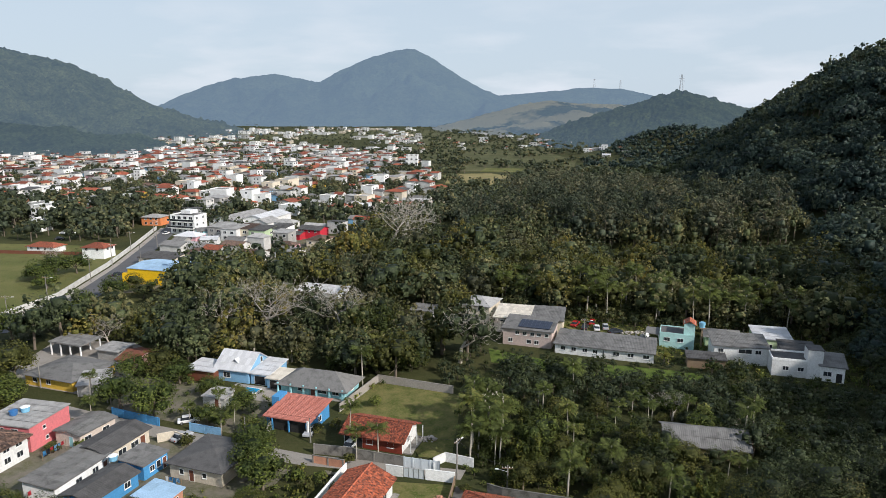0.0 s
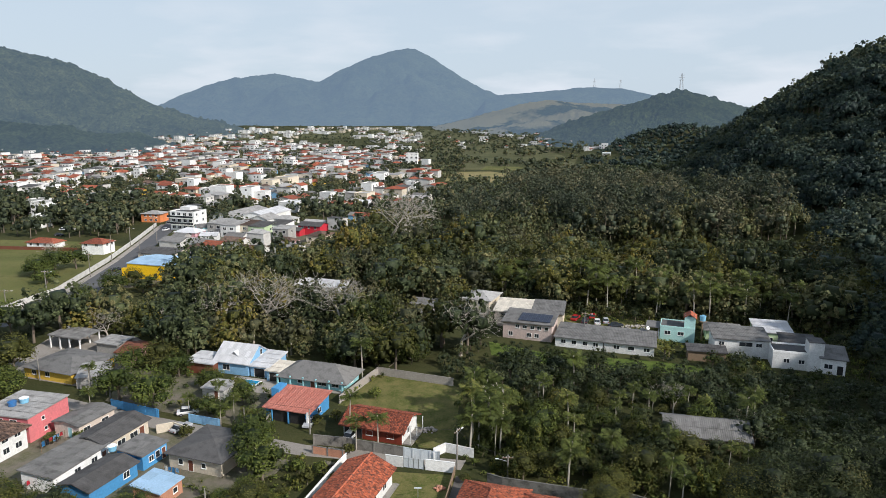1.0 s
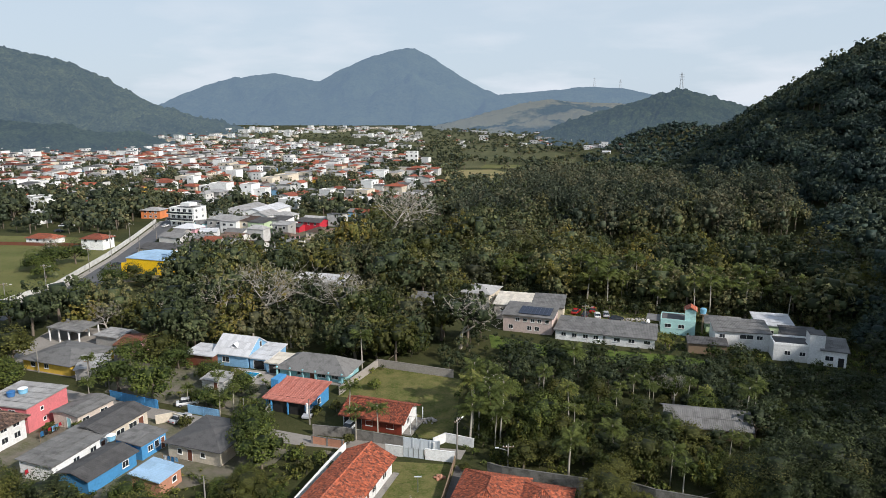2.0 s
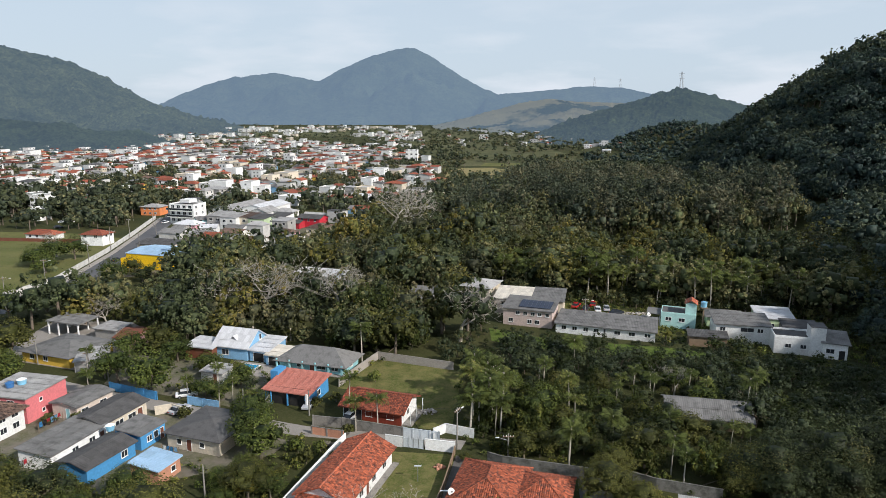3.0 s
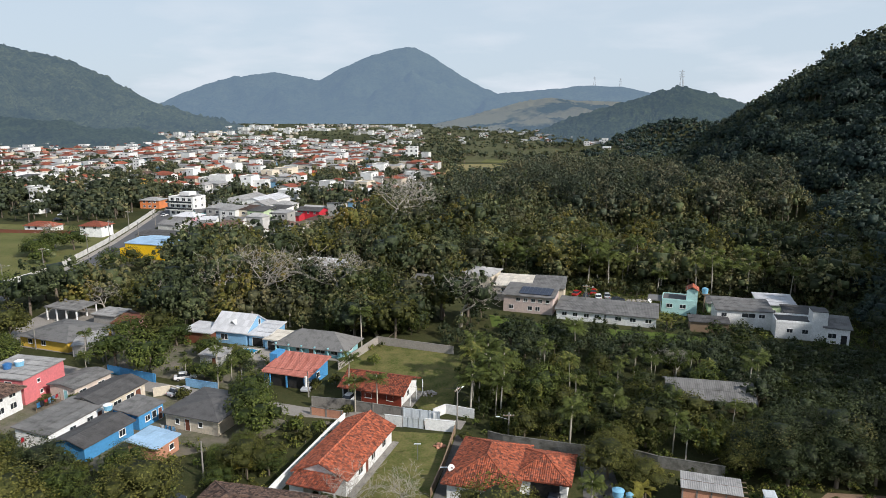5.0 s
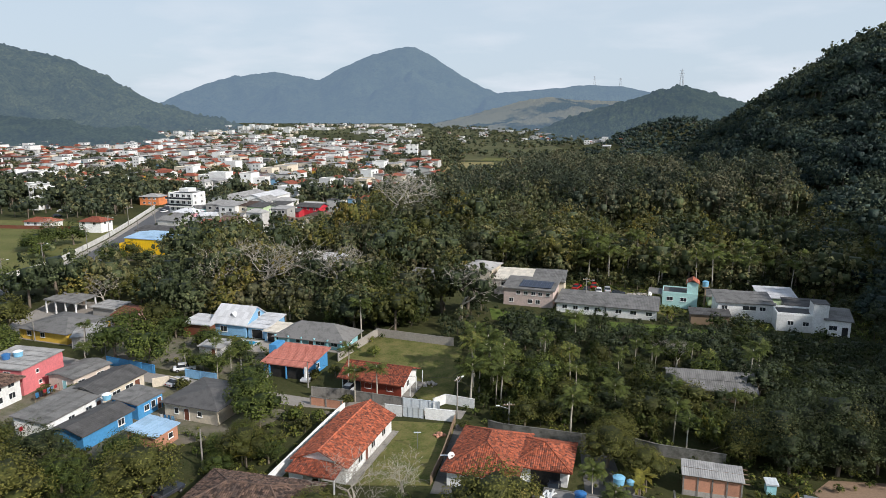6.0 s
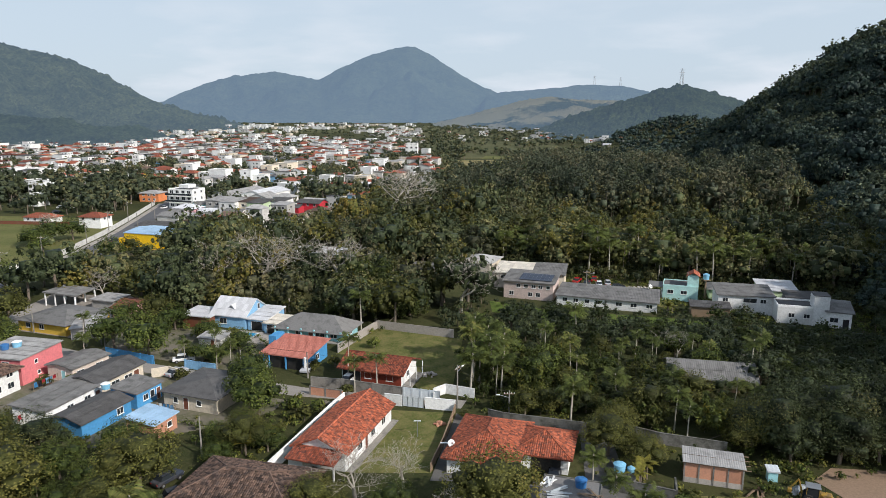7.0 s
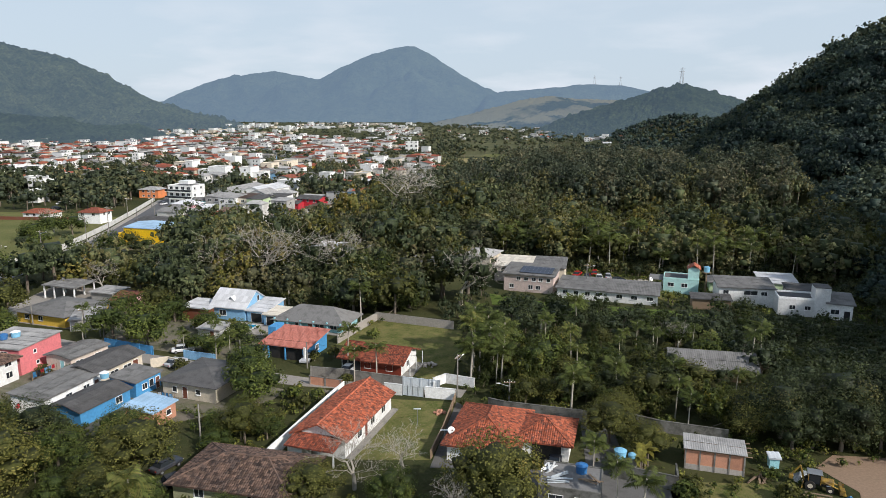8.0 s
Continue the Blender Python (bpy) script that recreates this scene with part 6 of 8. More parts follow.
def woods():
    rng = random.Random(11)
    tint = lambda: rng.betavariate(0.8, 1.1) * 1.35 - 0.12

    def patch(x, y, size=38.0, seed=0.0):
        """Species and height change from stand to stand."""
        return max(0.0, min(1.0, 0.5 + 0.9 * noise.noise(Vector((x / size, y / size, seed)))))

    # belt between the lanes and the town
    belt = [(-110.6, 168.8), (-59.6, 153.9), (-20.0, 150.2), (2.9, 144.5), (13.8, 157.6), (17.4, 205.2), (58.6, 194.4), (110.3, 174.3), (146.7, 189.8), (157.6, 247.4), (56.5, 281.6), (-0.1, 306.5), (-18.1, 378.3), (-36.2, 378.3), (-34.0, 281.6), (-85.4, 266.3), (-91.5, 230.0), (-97.2, 207.8)]
    rows = []
    for x, y, tall in scatter(belt, 7.0, rng, need=4.0):
        s = rng.choice((0.6, 0.9, 1.1, 1.25, 1.5)) * rng.uniform(0.85, 1.15)
        if tall < 12:
            s = tall / 10
        s *= 0.75 + 0.4 * patch(x, y, 30, 7)
        rows.append((x, y, 0, s, rng.uniform(0.85, 1.2), rng.randrange(len(MID_T)), 0.8 * tint() + 0.5 * patch(x, y, 26, 9) - 0.52))
    kinds = [[], [], []]
    for row in rows:
        f = patch(row[0], row[1], 17, 21) + rng.uniform(-0.22, 0.22)
        kinds[0 if f < 0.60 else 1 if f < 0.86 else 2].append(row)
    stuff("woodland_belt", "mixed subtropical woodland between the lanes and the town", MID_T, kinds[0], [LEAF_WOOD, BARK])
    stuff("olive_woodland", "olive and yellowish trees in the woodland belt", MID_T, kinds[1], [LEAF_OLIVE, BARK])
    stuff("grey_woodland", "grey-green thin-leaved trees in the woodland belt", MID_T, kinds[2], [LEAF_GREY, BARK_PALE])
    # gum grove
    grove = [(7.4, 296.6), (56.2, 293.3), (105.4, 283.2), (155.4, 281.6), (156.3, 362.7), (131.8, 438.4), (52.7, 438.4), (22.4, 386.0), (4.6, 306.5)]
    rows, mixed = [], []
    for x, y, tall in scatter(grove, 7.6, rng, need=20):
        x, y = x + rng.uniform(-2, 2), y + rng.uniform(-2, 2)
        z, hue = float(ground_z(x, y)), 0.8 * tint() + 0.5 * patch(x, y, 60, 3) - 0.46
        if rng.random() < 0.25 + 0.6 * max(0.0, patch(x, y, 33, 31) - 0.5):
            mixed.append((x, y, z, rng.uniform(0.9, 1.6), rng.uniform(1.1, 1.6), rng.randrange(len(MID_T)), hue))
        else:
            s = (0.85 + 0.45 * patch(x, y)) * rng.choice((0.7, 0.9, 1.0, 1.1, 1.25))
            rows.append((x, y, z, s, min(rng.uniform(0.9, 1.25), rng.uniform(22, 28) / (23 * s)), rng.randrange(len(GUM_T)), hue))
    stuff("gum_grove", "tall gum trees standing close together", GUM_T, rows, [LEAF_GUM, BARK])
    stuff("grove_mixed", "broad-leaved trees among the gum trees", MID_T, mixed, [LEAF_WOOD, BARK])
    rows = [(x, y, 0, rng.uniform(0.35, 0.68), rng.uniform(0.8, 1.1), rng.randrange(len(FAR_T)), tint() - 0.4) for x, y, tall in scatter([(13.5, 207.0), (58.6, 194.4), (110.2, 176.1), (125.0, 194.4), (143.8, 238.8), (103.6, 279.9), (56.2, 291.6), (7.4, 296.6)], 3.8, rng, need=4, r=0.5)]
    stuff("grove_understorey", "leafy bushes and young trees at the grove's edge", FAR_T, rows, [LEAF_DARK, BARK])
    rows = [(x, y, 0, rng.uniform(0.28, 0.5), rng.uniform(0.8, 1.1), rng.randrange(len(FAR_T)), tint() - 0.3) for x, y, tall in scatter([(19.3, 214.1), (33.1, 197.1), (60.8, 184.4), (94.4, 178.0), (110.7, 165.1), (115.9, 179.8), (62.3, 201.6), (23.0, 230.0)], 2.6, rng, need=1, r=-0.5)]
    stuff("compound_hedge", "rank bushes along the compound's back fence", FAR_T, rows, [LEAF_DARK, BARK], "bushes")
    # hill, near part
    hill = [(99.5, 148.3), (149.3, 148.3), (226.3, 176.1), (448.0, 481.5), (395.3, 575.7), (270.1, 588.4), (181.6, 522.9), (162.5, 438.4), (155.4, 281.6), (121.4, 207.8)]
    near, back = [], []
    for x, y, tall in scatter(hill, 8.2, rng, need=4):
        if x < 0.69 * y + 12:
            row = (x, y, float(ground_z(x, y)) - 0.5, rng.choice((0.6, 0.8, 0.95, 1.15, 1.4)) * (0.75 + 0.5 * patch(x, y, 30, 15)), rng.uniform(0.75, 1.15), rng.randrange(8), 0.75 * tint() + 0.6 * patch(x, y, 55, 5) - 0.50)
            (near if y < 430 else back).append(row)
    close = [r[:3] + (r[3] * 1.25,) + r[4:] for r in near if r[1] < 250]
    near = [r for r in near if r[1] >= 250]
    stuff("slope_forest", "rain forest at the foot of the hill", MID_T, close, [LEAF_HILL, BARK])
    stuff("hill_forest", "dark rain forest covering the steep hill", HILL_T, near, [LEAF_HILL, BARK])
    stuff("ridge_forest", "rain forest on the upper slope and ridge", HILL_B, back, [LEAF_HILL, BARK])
    emergent = [(x, y, float(ground_z(x, y)), rng.uniform(0.7, 1.0), rng.uniform(0.8, 1.0), rng.randrange(len(GUM_FAR)), tint() - 0.5) for x, y, tall in scatter([(248.8, 453.0), (301.5, 481.5), (352.6, 536.3), (395.3, 575.7), (270.1, 588.4), (242.5, 613.5), (294.5, 696.7), (263.5, 696.7), (212.5, 509.3)], 24, rng, False)]
    stuff("hill_emergents", "tall trees rising above the hill forest", GUM_FAR, emergent, [LEAF_GUM, BARK_PALE])
    keep(197.4, 819.3, 0, 50, 130, 3)
    # far woods: valley floor and the hill's back
    far = [(163.6, 481.5), (132.0, 434.8), (52.8, 434.8), (26.6, 416.3), (8.6, 467.3), (60.3, 481.5), (109.1, 536.3), (147.2, 696.7), (178.0, 853.6), (250.2, 986.9), (500.5, 986.9), (421.6, 752.0), (395.3, 575.7), (270.5, 585.3), (181.6, 522.9)]
    rows, away, spur = [], [], []
    for x, y, tall in scatter(far, 9.5, rng, need=4):
        if x < 0.69 * y + 12:
            (rows if y < 680 else spur).append((x, y, float(ground_z(x, y)) - 0.5, rng.uniform(0.7, 1.5), rng.uniform(0.7, 1.1), rng.randrange(len(TINY_T)), 0.5 * tint() + 0.5 * patch(x, y, 60, 6) - 0.5))
    for n in range(2600):
        y = 470 + 1500 * rng.random() ** 1.3
        x = rng.uniform(-0.02, 0.24) * y
        if patch(x, y, 70, 11) > (0.45 if y < 560 else 0.60) and not (0 < x < 62 and 555 < y < 665) and not (30 < x < 85 and 675 < y < 725):
            away.append((x, y, 0, rng.uniform(0.6, 1.3), rng.uniform(0.7, 1.0), rng.randrange(len(TINY_T)), 0.6 * tint() + 0.4 * patch(x, y, 50, 13) - 0.5))
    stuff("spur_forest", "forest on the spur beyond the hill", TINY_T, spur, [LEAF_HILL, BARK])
    # trees on the unseen rise that was added to cast shade
    rows_shade_rise = [(x, y, float(ground_z(x, y)) - 0.5, rng.uniform(0.9, 1.4), 1.0, rng.randrange(5), tint() - 0.5) for x, y, tall in scatter([(150, -40), (420, -60), (420.4, 247.4), (241.5, 221.2), (187.6, 166.9)], 13, rng, False)]
    stuff("flank_forest", "forest on the unseen rise added to cast shade", TINY_T, rows_shade_rise, [LEAF_HILL, BARK])
    stuff("valley_forest", "woods on the valley floor and the hill's far side", TINY_T, rows, [LEAF_WOOD, BARK])
    stuff("distant_forest", "distant groves at the valley's bend", TINY_T, away, [LEAF_DISTANT, BARK])
    # trees between the houses of the town and beyond it
    rows, small = [], []
    for n in range(60):
        x, y = rng.uniform(-305, -155), rng.uniform(306, 342)
        if allowed(x, y, 2) > 3:
            rows.append((x, y, 0, rng.uniform(0.6, 1.1), 1.0, rng.randrange(5), tint() - 0.5))
    for n in range(7000):
        y = rng.uniform(370, 1130)
        x = rng.uniform(-0.70, 0.03) * y
        grove = noise.noise(Vector((x / 60, y / 75, 3.3))) + 0.35 * noise.noise(Vector((x / 21, y / 24, 1.3)))
        if rng.random() < 0.22 + 2.2 * max(0.0, grove) and allowed(x, y, 1) > 3:
            (rows if y < 620 else small).append((x, y, float(ground_z(x, y)), rng.uniform(0.4, 0.95), rng.uniform(0.7, 1.1), rng.randrange(5), tint() - 0.35))
    # tall trees round the houses at the bend, and the gardens along the main road
    for x, y, s in ((-195.5, 353.3, 1.5), (-187.9, 356.4, 1.4), (-202.2, 359.6, 1.5), (-181.1, 350.1, 1.3), (-174.0, 346.9, 1.5), (-166.9, 344.6, 1.5), (-162.6, 353.3, 1.6), (-167.6, 359.6, 1.5), (-162.0, 335.8, 1.2), (-158.1, 326.1, 1.2), (-156.1, 314.7, 1.0), (-174.4, 365.8, 1.3), (-225.6, 353.3, 1.6), (-234.5, 346.9, 1.5), (-238.7, 358.8, 1.4), (-246.9, 350.1, 1.3), (-214.8, 361.1, 1.2),
                    (-82.5, 240.5, 1.3), (-88.3, 238.8, 1.0), (-75.6, 245.7, 1.4), (-69.7, 251.8, 1.5), (-62.9, 257.8, 1.2), (-57.0, 264.6, 1.0), (-52.0, 273.1, 0.8), (-60.5, 274.8, 0.7), (-47.1, 284.9, 0.8), (-54.5, 291.6, 0.6), (-41.2, 296.6, 1.0), (-76.2, 256.1, 1.1), (-88.0, 271.4, 0.7), (-91.4, 281.6, 0.6), (-71.4, 289.9, 0.9), (-104.6, 301.6, 0.5), (-48.5, 306.5, 0.6), (-37.2, 314.7, 1.4), (-40.7, 327.7, 1.3), (-50.0, 324.5, 1.0), (-31.3, 335.8, 1.3), (-22.0, 350.1, 1.4), (-73.7, 334.2, 0.7), (-86.7, 332.5, 0.6), (-112.3, 335.8, 0.9), (-102.9, 340.6, 0.9), (-118.8, 353.3, 1.1), (-113.4, 350.1, 1.0), (-53.0, 354.9, 1.2), (-63.7, 361.1, 1.2), (-74.8, 356.4, 1.0), (-37.7, 281.6, 1.3), (-36.1, 266.3, 1.2), (-27.8, 322.9, 1.3), (-45.8, 254.3, 1.2)):
        rows.append((x, y, 0, s * rng.uniform(0.85, 1.05), rng.uniform(0.85, 1.1), rng.randrange(5), tint() - 0.45))
    for x, y, tall in scatter([(-301.7, 350.9), (-163.5, 340.6), (-156.7, 358.8), (-172.6, 423.7), (-288.1, 453.0), (-454.0, 453.0), (-387.0, 386.0)], 7.5, rng, need=4):
        rows.append((x, y, 0, rng.uniform(0.9, 1.5), rng.uniform(0.9, 1.2), rng.randrange(len(FAR_T)), tint() - 0.55))
    for x, y, tall in scatter([(-172.6, 423.7), (-172.1, 372.1), (-117.2, 382.1), (-68.0, 372.1), (-36.5, 358.8), (13.5, 378.3), (17.2, 481.5), (-3.5, 481.5), (-7.2, 393.6), (-71.8, 393.6), (-133.2, 416.3)], 7.0, rng, need=4):
        rows.append((x, y, 0, rng.uniform(0.8, 1.3), rng.uniform(0.8, 1.2), rng.randrange(len(FAR_T)), tint() - 0.5))
    stuff("town_trees", "dark trees scattered between the far houses", TOWN_T, rows, [LEAF_DISTANT, BARK])
    rows = small
    for n in range(4300):
        y = 930 * (1 + rng.random() ** 1.3 * 1.6)
        x = rng.uniform(-0.72, 0.20) * y
        if patch(x, y, 85, 17) + rng.uniform(-0.2, 0.2) > (0.42 if y < 1450 else 0.30):
            rows.append((x, y, float(ground_z(x, y)), rng.uniform(0.5, 1.1), rng.uniform(0.6, 0.9), rng.randrange(len(TINY_T)), tint() - 0.45))
    stuff("far_trees", "far groves on the valley floor", TINY_T, rows, [LEAF_DISTANT, BARK])
    slab("ground_pasture", "dry pale pasture beyond the gum grove", [(1.6, 575.7), (33.1, 562.7), (59.3, 575.7), (63.8, 638.0), (47.2, 667.8), (6.3, 663.1)], 0.3, 0.4, PASTURE)
    slab("ground_green_pasture", "green pasture beside far groves", [(37.3, 688.1), (77.9, 685.2), (85.5, 724.7), (45.6, 731.4)], 0.3, 0.4, FIELD)
    slab("ground_meadow", "dry meadow between far houses", [(-470, 1130), (-330, 1140), (-300, 1270), (-450, 1290)], 0.5, 0.6, PASTURE)
    slab("ground_far_meadow", "pale grazing land on the valley floor beyond the woods", [(-10, 690), (130, 690), (210, 1050), (330, 1650), (60, 1800), (-120, 1500), (-30, 1000)], 0.2, 0.4, MEADOW)
    slab("ground_far_fields", "patchwork of pale fields in front of the mountains", [(-700, 1420), (-480, 1330), (-120, 1520), (60, 1820), (-60, 2100), (-620, 2050)], 0.2, 0.4, MEADOW)


woods()


# ---- trees that stand singly ----
BROAD = [plant_thing("tree", "round broad-leaved tree with a dense dark green crown", broad_tree(500 + i, 3.6, 8.0, 1300, 0.175, 11), LEAF, BARK) for i in range(5)]
DARK = [plant_thing("tree", "tall dense tree with a very dark green crown", broad_tree(510 + i, 3.8, 9.4, 1200, 0.175, 12), LEAF_DARK, BARK) for i in range(3)]
OLIVE = [plant_thing("tree", "olive-green tree with a loose feathery crown", broad_tree(520 + i, 3.4, 7.6, 1200, 0.165, 11), LEAF_OLIVE, BARK) for i in range(3)]
BAMBOO = [plant_thing("bamboo_clump", "tall arching clump of yellow-green bamboo", bamboo_clump(540 + i, 3.0, 9.0, 700, 0.28), LEAF_BAMBOO, BARK, "bamboo") for i in range(4)]
PALM = [plant_thing("palm_tree", "slender palm with a grey trunk and drooping fronds", palm_tree(560 + i, 5.0 + 1.3 * i, 2.8, 17), LEAF_PALM, BARK_PALE, "palm tree") for i in range(4)]
BARE = [plant_thing("bare_tree", "leafless tree with pale branching limbs", bare_tree(580 + i, 10, 8.5), LEAF, BARE_BARK) for i in range(3)]
BANANA = [plant_thing("banana_plant", "banana plants with broad torn leaves", banana_clump(590 + i, 3.6), LEAF_BAMBOO, BARK, "banana plant") for i in range(2)]
SHRUB = [plant_thing("shrub", "low leafy garden shrub", broad_tree(600 + i, 1.3, 2.2, 200, 0.2, 5, False), LEAF_OLIVE if i else LEAF, BARK, "shrub") for i in range(3)]
# finer crowns for the trees that stand nearest
BROAD_FINE = [plant_thing("tree", "round broad-leaved tree with a dense green crown", broad_tree(620 + i, 3.6, 8.0, 3000, 0.110, 14), LEAF, BARK) for i in range(3)]
OLIVE_FINE = [plant_thing("tree", "olive-green tree with a loose feathery crown", broad_tree(630 + i, 3.4, 7.6, 3000, 0.100, 14), LEAF_OLIVE, BARK) for i in range(2)]
DARK_FINE = [plant_thing("tree", "tall dense tree with a very dark green crown", broad_tree(640 + i, 3.8, 9.4, 3000, 0.115, 14), LEAF_DARK, BARK) for i in range(2)]
USED = set()
MASS = [broad_tree(700 + i, 4.0, 9.0, 260, 0.26, 8, cores=8, tufts=30, tuft=0.55) for i in range(6)]


def put(kind, n, x, y, s=1.0, sz=1.0, ang=None):
    """Places a plant; the first of each kind is used before it is copied."""
    for usual, fine in ((BROAD, BROAD_FINE), (OLIVE, OLIVE_FINE), (DARK, DARK_FINE)):
        if kind is usual and y < 98:
            kind = fine
            break
    ob = kind[n % len(kind)]
    m = pose(x, y, float(ground_z(x, y)), 0, 0, (x * 37 + y * 91) % 360 if ang is None else ang) @ Matrix.Diagonal((s, s, s * sz, 1))
    if ob.name in USED:
        return copy_thing(ob, m)
    USED.add(ob.name)
    ob.matrix_basis = m
    return ob


def single_trees():
    rng = random.Random(23)
    # big garden trees
    for n, (x, y, s, sz) in enumerate([(-57.9, 127.3, 1.3, 0.95), (-67.2, 132.8, 1.3, 0.9), (-50.5, 139.3, 0.75, 0.85), (-33.9, 113.0, 1.05, 0.95), (-32.4, 106.7, 1.1, 0.9), (-29.5, 101.9, 0.9, 0.85),
                                       (-59.8, 145.9, 0.85, 0.8), (-61.6, 137.0, 1.0, 0.8), (-46.8, 126.0, 0.7, 0.8), (-43.3, 125.1, 0.65, 0.8), (-72.2, 149.2, 0.8, 0.8), (-41.6, 132.2, 0.6, 0.9), (-150.3, 244.0, 1.4, 0.8), (-143.5, 245.7, 1.5, 0.85), (-139.3, 252.6, 1.3, 0.9), (-145.8, 238.8, 1.1, 0.8), (-137.7, 230.0, 0.9, 0.8), (-105.5, 150.2, 1.3, 0.9)]):
        put(BROAD, n, x, y, s, sz)
    for n, (x, y, s, sz) in enumerate([(45.2, 92.1, 1.0, 0.9), (47.4, 108.9, 0.6, 0.75), (40.4, 113.8, 0.72, 0.8), (37.4, 107.7, 0.85, 0.8), (40.9, 106.7, 0.8, 0.85), (34.8, 110.1, 0.9, 0.9), (35.8, 115.0, 0.9, 0.9), (48.8, 91.1, 1.2, 0.95), (52.9, 93.1, 1.25, 0.95), (48.4, 87.3, 0.8, 0.95), (51.9, 88.3, 0.95, 1.0), (57.5, 92.1, 1.2, 1.0), (62.0, 93.6, 1.3, 0.95), (67.1, 92.6, 1.3, 1.0), (71.7, 90.6, 1.1, 1.0),
                                       (100.4, 150.2, 1.25, 0.95), (103.6, 155.8, 1.4, 1.0), (99.6, 144.0, 0.95, 0.9), (106.5, 146.4, 1.3, 1.0), (99.9, 163.2, 1.3, 1.0), (107.7, 165.1, 1.5, 1.0), (96.8, 140.7, 0.8, 0.9), (79.6, 147.3, 0.5, 0.9), (69.5, 153.9, 0.5, 0.9), (96.1, 157.6, 0.8, 1.0)]):
        put(DARK, n, x, y, s, sz)
    for n, (x, y, s, sz) in enumerate([(6.3, 72.0, 1.75, 0.82), (43.4, 110.6, 0.66, 0.8), (51.8, 109.2, 0.62, 0.8), (-98.1, 147.3, 1.5, 0.9), (3.6, 101.0, 0.5, 0.9), (25.0, 84.2, 0.5, 0.8), (28.0, 87.2, 0.55, 0.8), (31.2, 75.4, 0.42, 0.9)]):
        put(OLIVE, n, x, y, s, sz)
    for n, (x, y, s) in enumerate([(-11.0, 77.4, 1.15), (4.3, 159.6, 2.1), (-5.2, 81.2, 0.95), (-60.1, 178.5, 1.65), (-48.3, 180.4, 1.25), (0.6, 71.4, 0.85), (-71.0, 171.8, 1.0), (-27.4, 173.6, 1.15), (-38.8, 190.4, 1.3), (-88.4, 171.8, 1.0), (46.2, 127.6, 0.42), (-149.0, 257.0, 1.5), (-34.0, 249.0, 1.2), (-22.0, 281.0, 1.9), (-13.0, 288.0, 1.6), (55.5, 121.5, 0.4)]):
        put(BARE, n, x, y, s, 0.95)
    for n, (x, y, s) in enumerate([(-34.8, 69.2, 1.05), (-15.4, 111.9, 0.85), (-11.4, 111.1, 0.85), (-17.2, 116.9, 0.85), (-42.3, 120.7, 0.75), (-45.7, 130.8, 0.8), (-18.2, 145.5, 1.25), (20.3, 71.8, 0.85), (22.9, 70.6, 0.9), (19.2, 79.6, 0.9),
                                   (-69.4, 125.5, 0.8), (-75.1, 136.0, 0.8), (28.9, 141.7, 1.1), (20.5, 130.3, 1.0), (55.9, 116.9, 1.1), (58.4, 118.8, 1.0), (4.8, 110.1, 1.25), (6.4, 112.3, 1.2), (8.6, 113.5, 1.3), (5.6, 116.9, 1.2), (7.8, 119.8, 1.3), (10.0, 109.7, 1.2), (11.0, 115.9, 1.3), (6.0, 123.6, 1.2), (9.0, 125.5, 1.25), (-50.3, 126.0, 0.7), (-40.8, 124.1, 0.7)]):
        put(PALM, n, x, y, s)
    for n, (x, y) in enumerate([(-28.1, 90.1), (-26.0, 91.6), (-29.1, 93.1), (25.0, 81.3), (54.5, 157.6), (27.5, 82.7)]):
        put(BANANA, n, x, y, 1.1)
    # the thicket below the compound: bamboo, palms and small trees
    thicket = [(5.5, 112.1), (11.1, 102.9), (24.3, 97.5), (44.8, 90.6), (63.1, 88.7), (102.0, 86.7), (118.7, 119.8), (111.4, 148.3), (77.6, 147.3), (59.5, 155.8), (27.6, 165.1), (7.8, 172.5), (3.9, 148.3), (6.0, 127.4)]
    count = 0
    mass = []
    for x, y, tall in scatter(thicket, 3.7, rng, need=2.0, r=0.5):
        f = rng.random()
        h = 1.0 if y < 118 else 0.78
        if x > 60:
            h *= 0.85
        lim = min(1.0, tall / 9.0) if tall < 50 else 1.0
        if x > 52 or y > 132:
            mass.append((x, y, 0, rng.uniform(0.5, 0.85) * h * lim * 1.1, rng.uniform(0.8, 1.1), rng.randrange(len(MASS)), rng.betavariate(2, 3.6) - 0.80))
            continue
        if f < 0.30 and x < 50:
            put(BAMBOO, rng.randrange(9), x, y, rng.uniform(0.7, 1.05) * h * lim)
        elif f < 0.46:
            put(PALM, rng.randrange(9), x, y, rng.uniform(0.75, 1.05) * h * lim)
        elif f < 0.80:
            put(DARK if rng.random() < 0.65 else BROAD, rng.randrange(9), x, y, rng.uniform(0.55, 0.95) * h * lim, rng.uniform(0.8, 1.0))
        else:
            put(OLIVE, rng.randrange(9), x, y, rng.uniform(0.5, 0.9) * h * lim, rng.uniform(0.8, 1.0))
        count += 1
    stuff("thicket", "dense mixed thicket of small trees below the compound", MASS, [m for i, m in enumerate(mass) if i % 5 < 4], [LEAF_WOOD, BARK])
    stuff("light_thicket", "yellow-green small trees mixed into the thicket", MASS, [m for i, m in enumerate(mass) if i % 5 >= 4], [LEAF_BAMBOO, BARK])
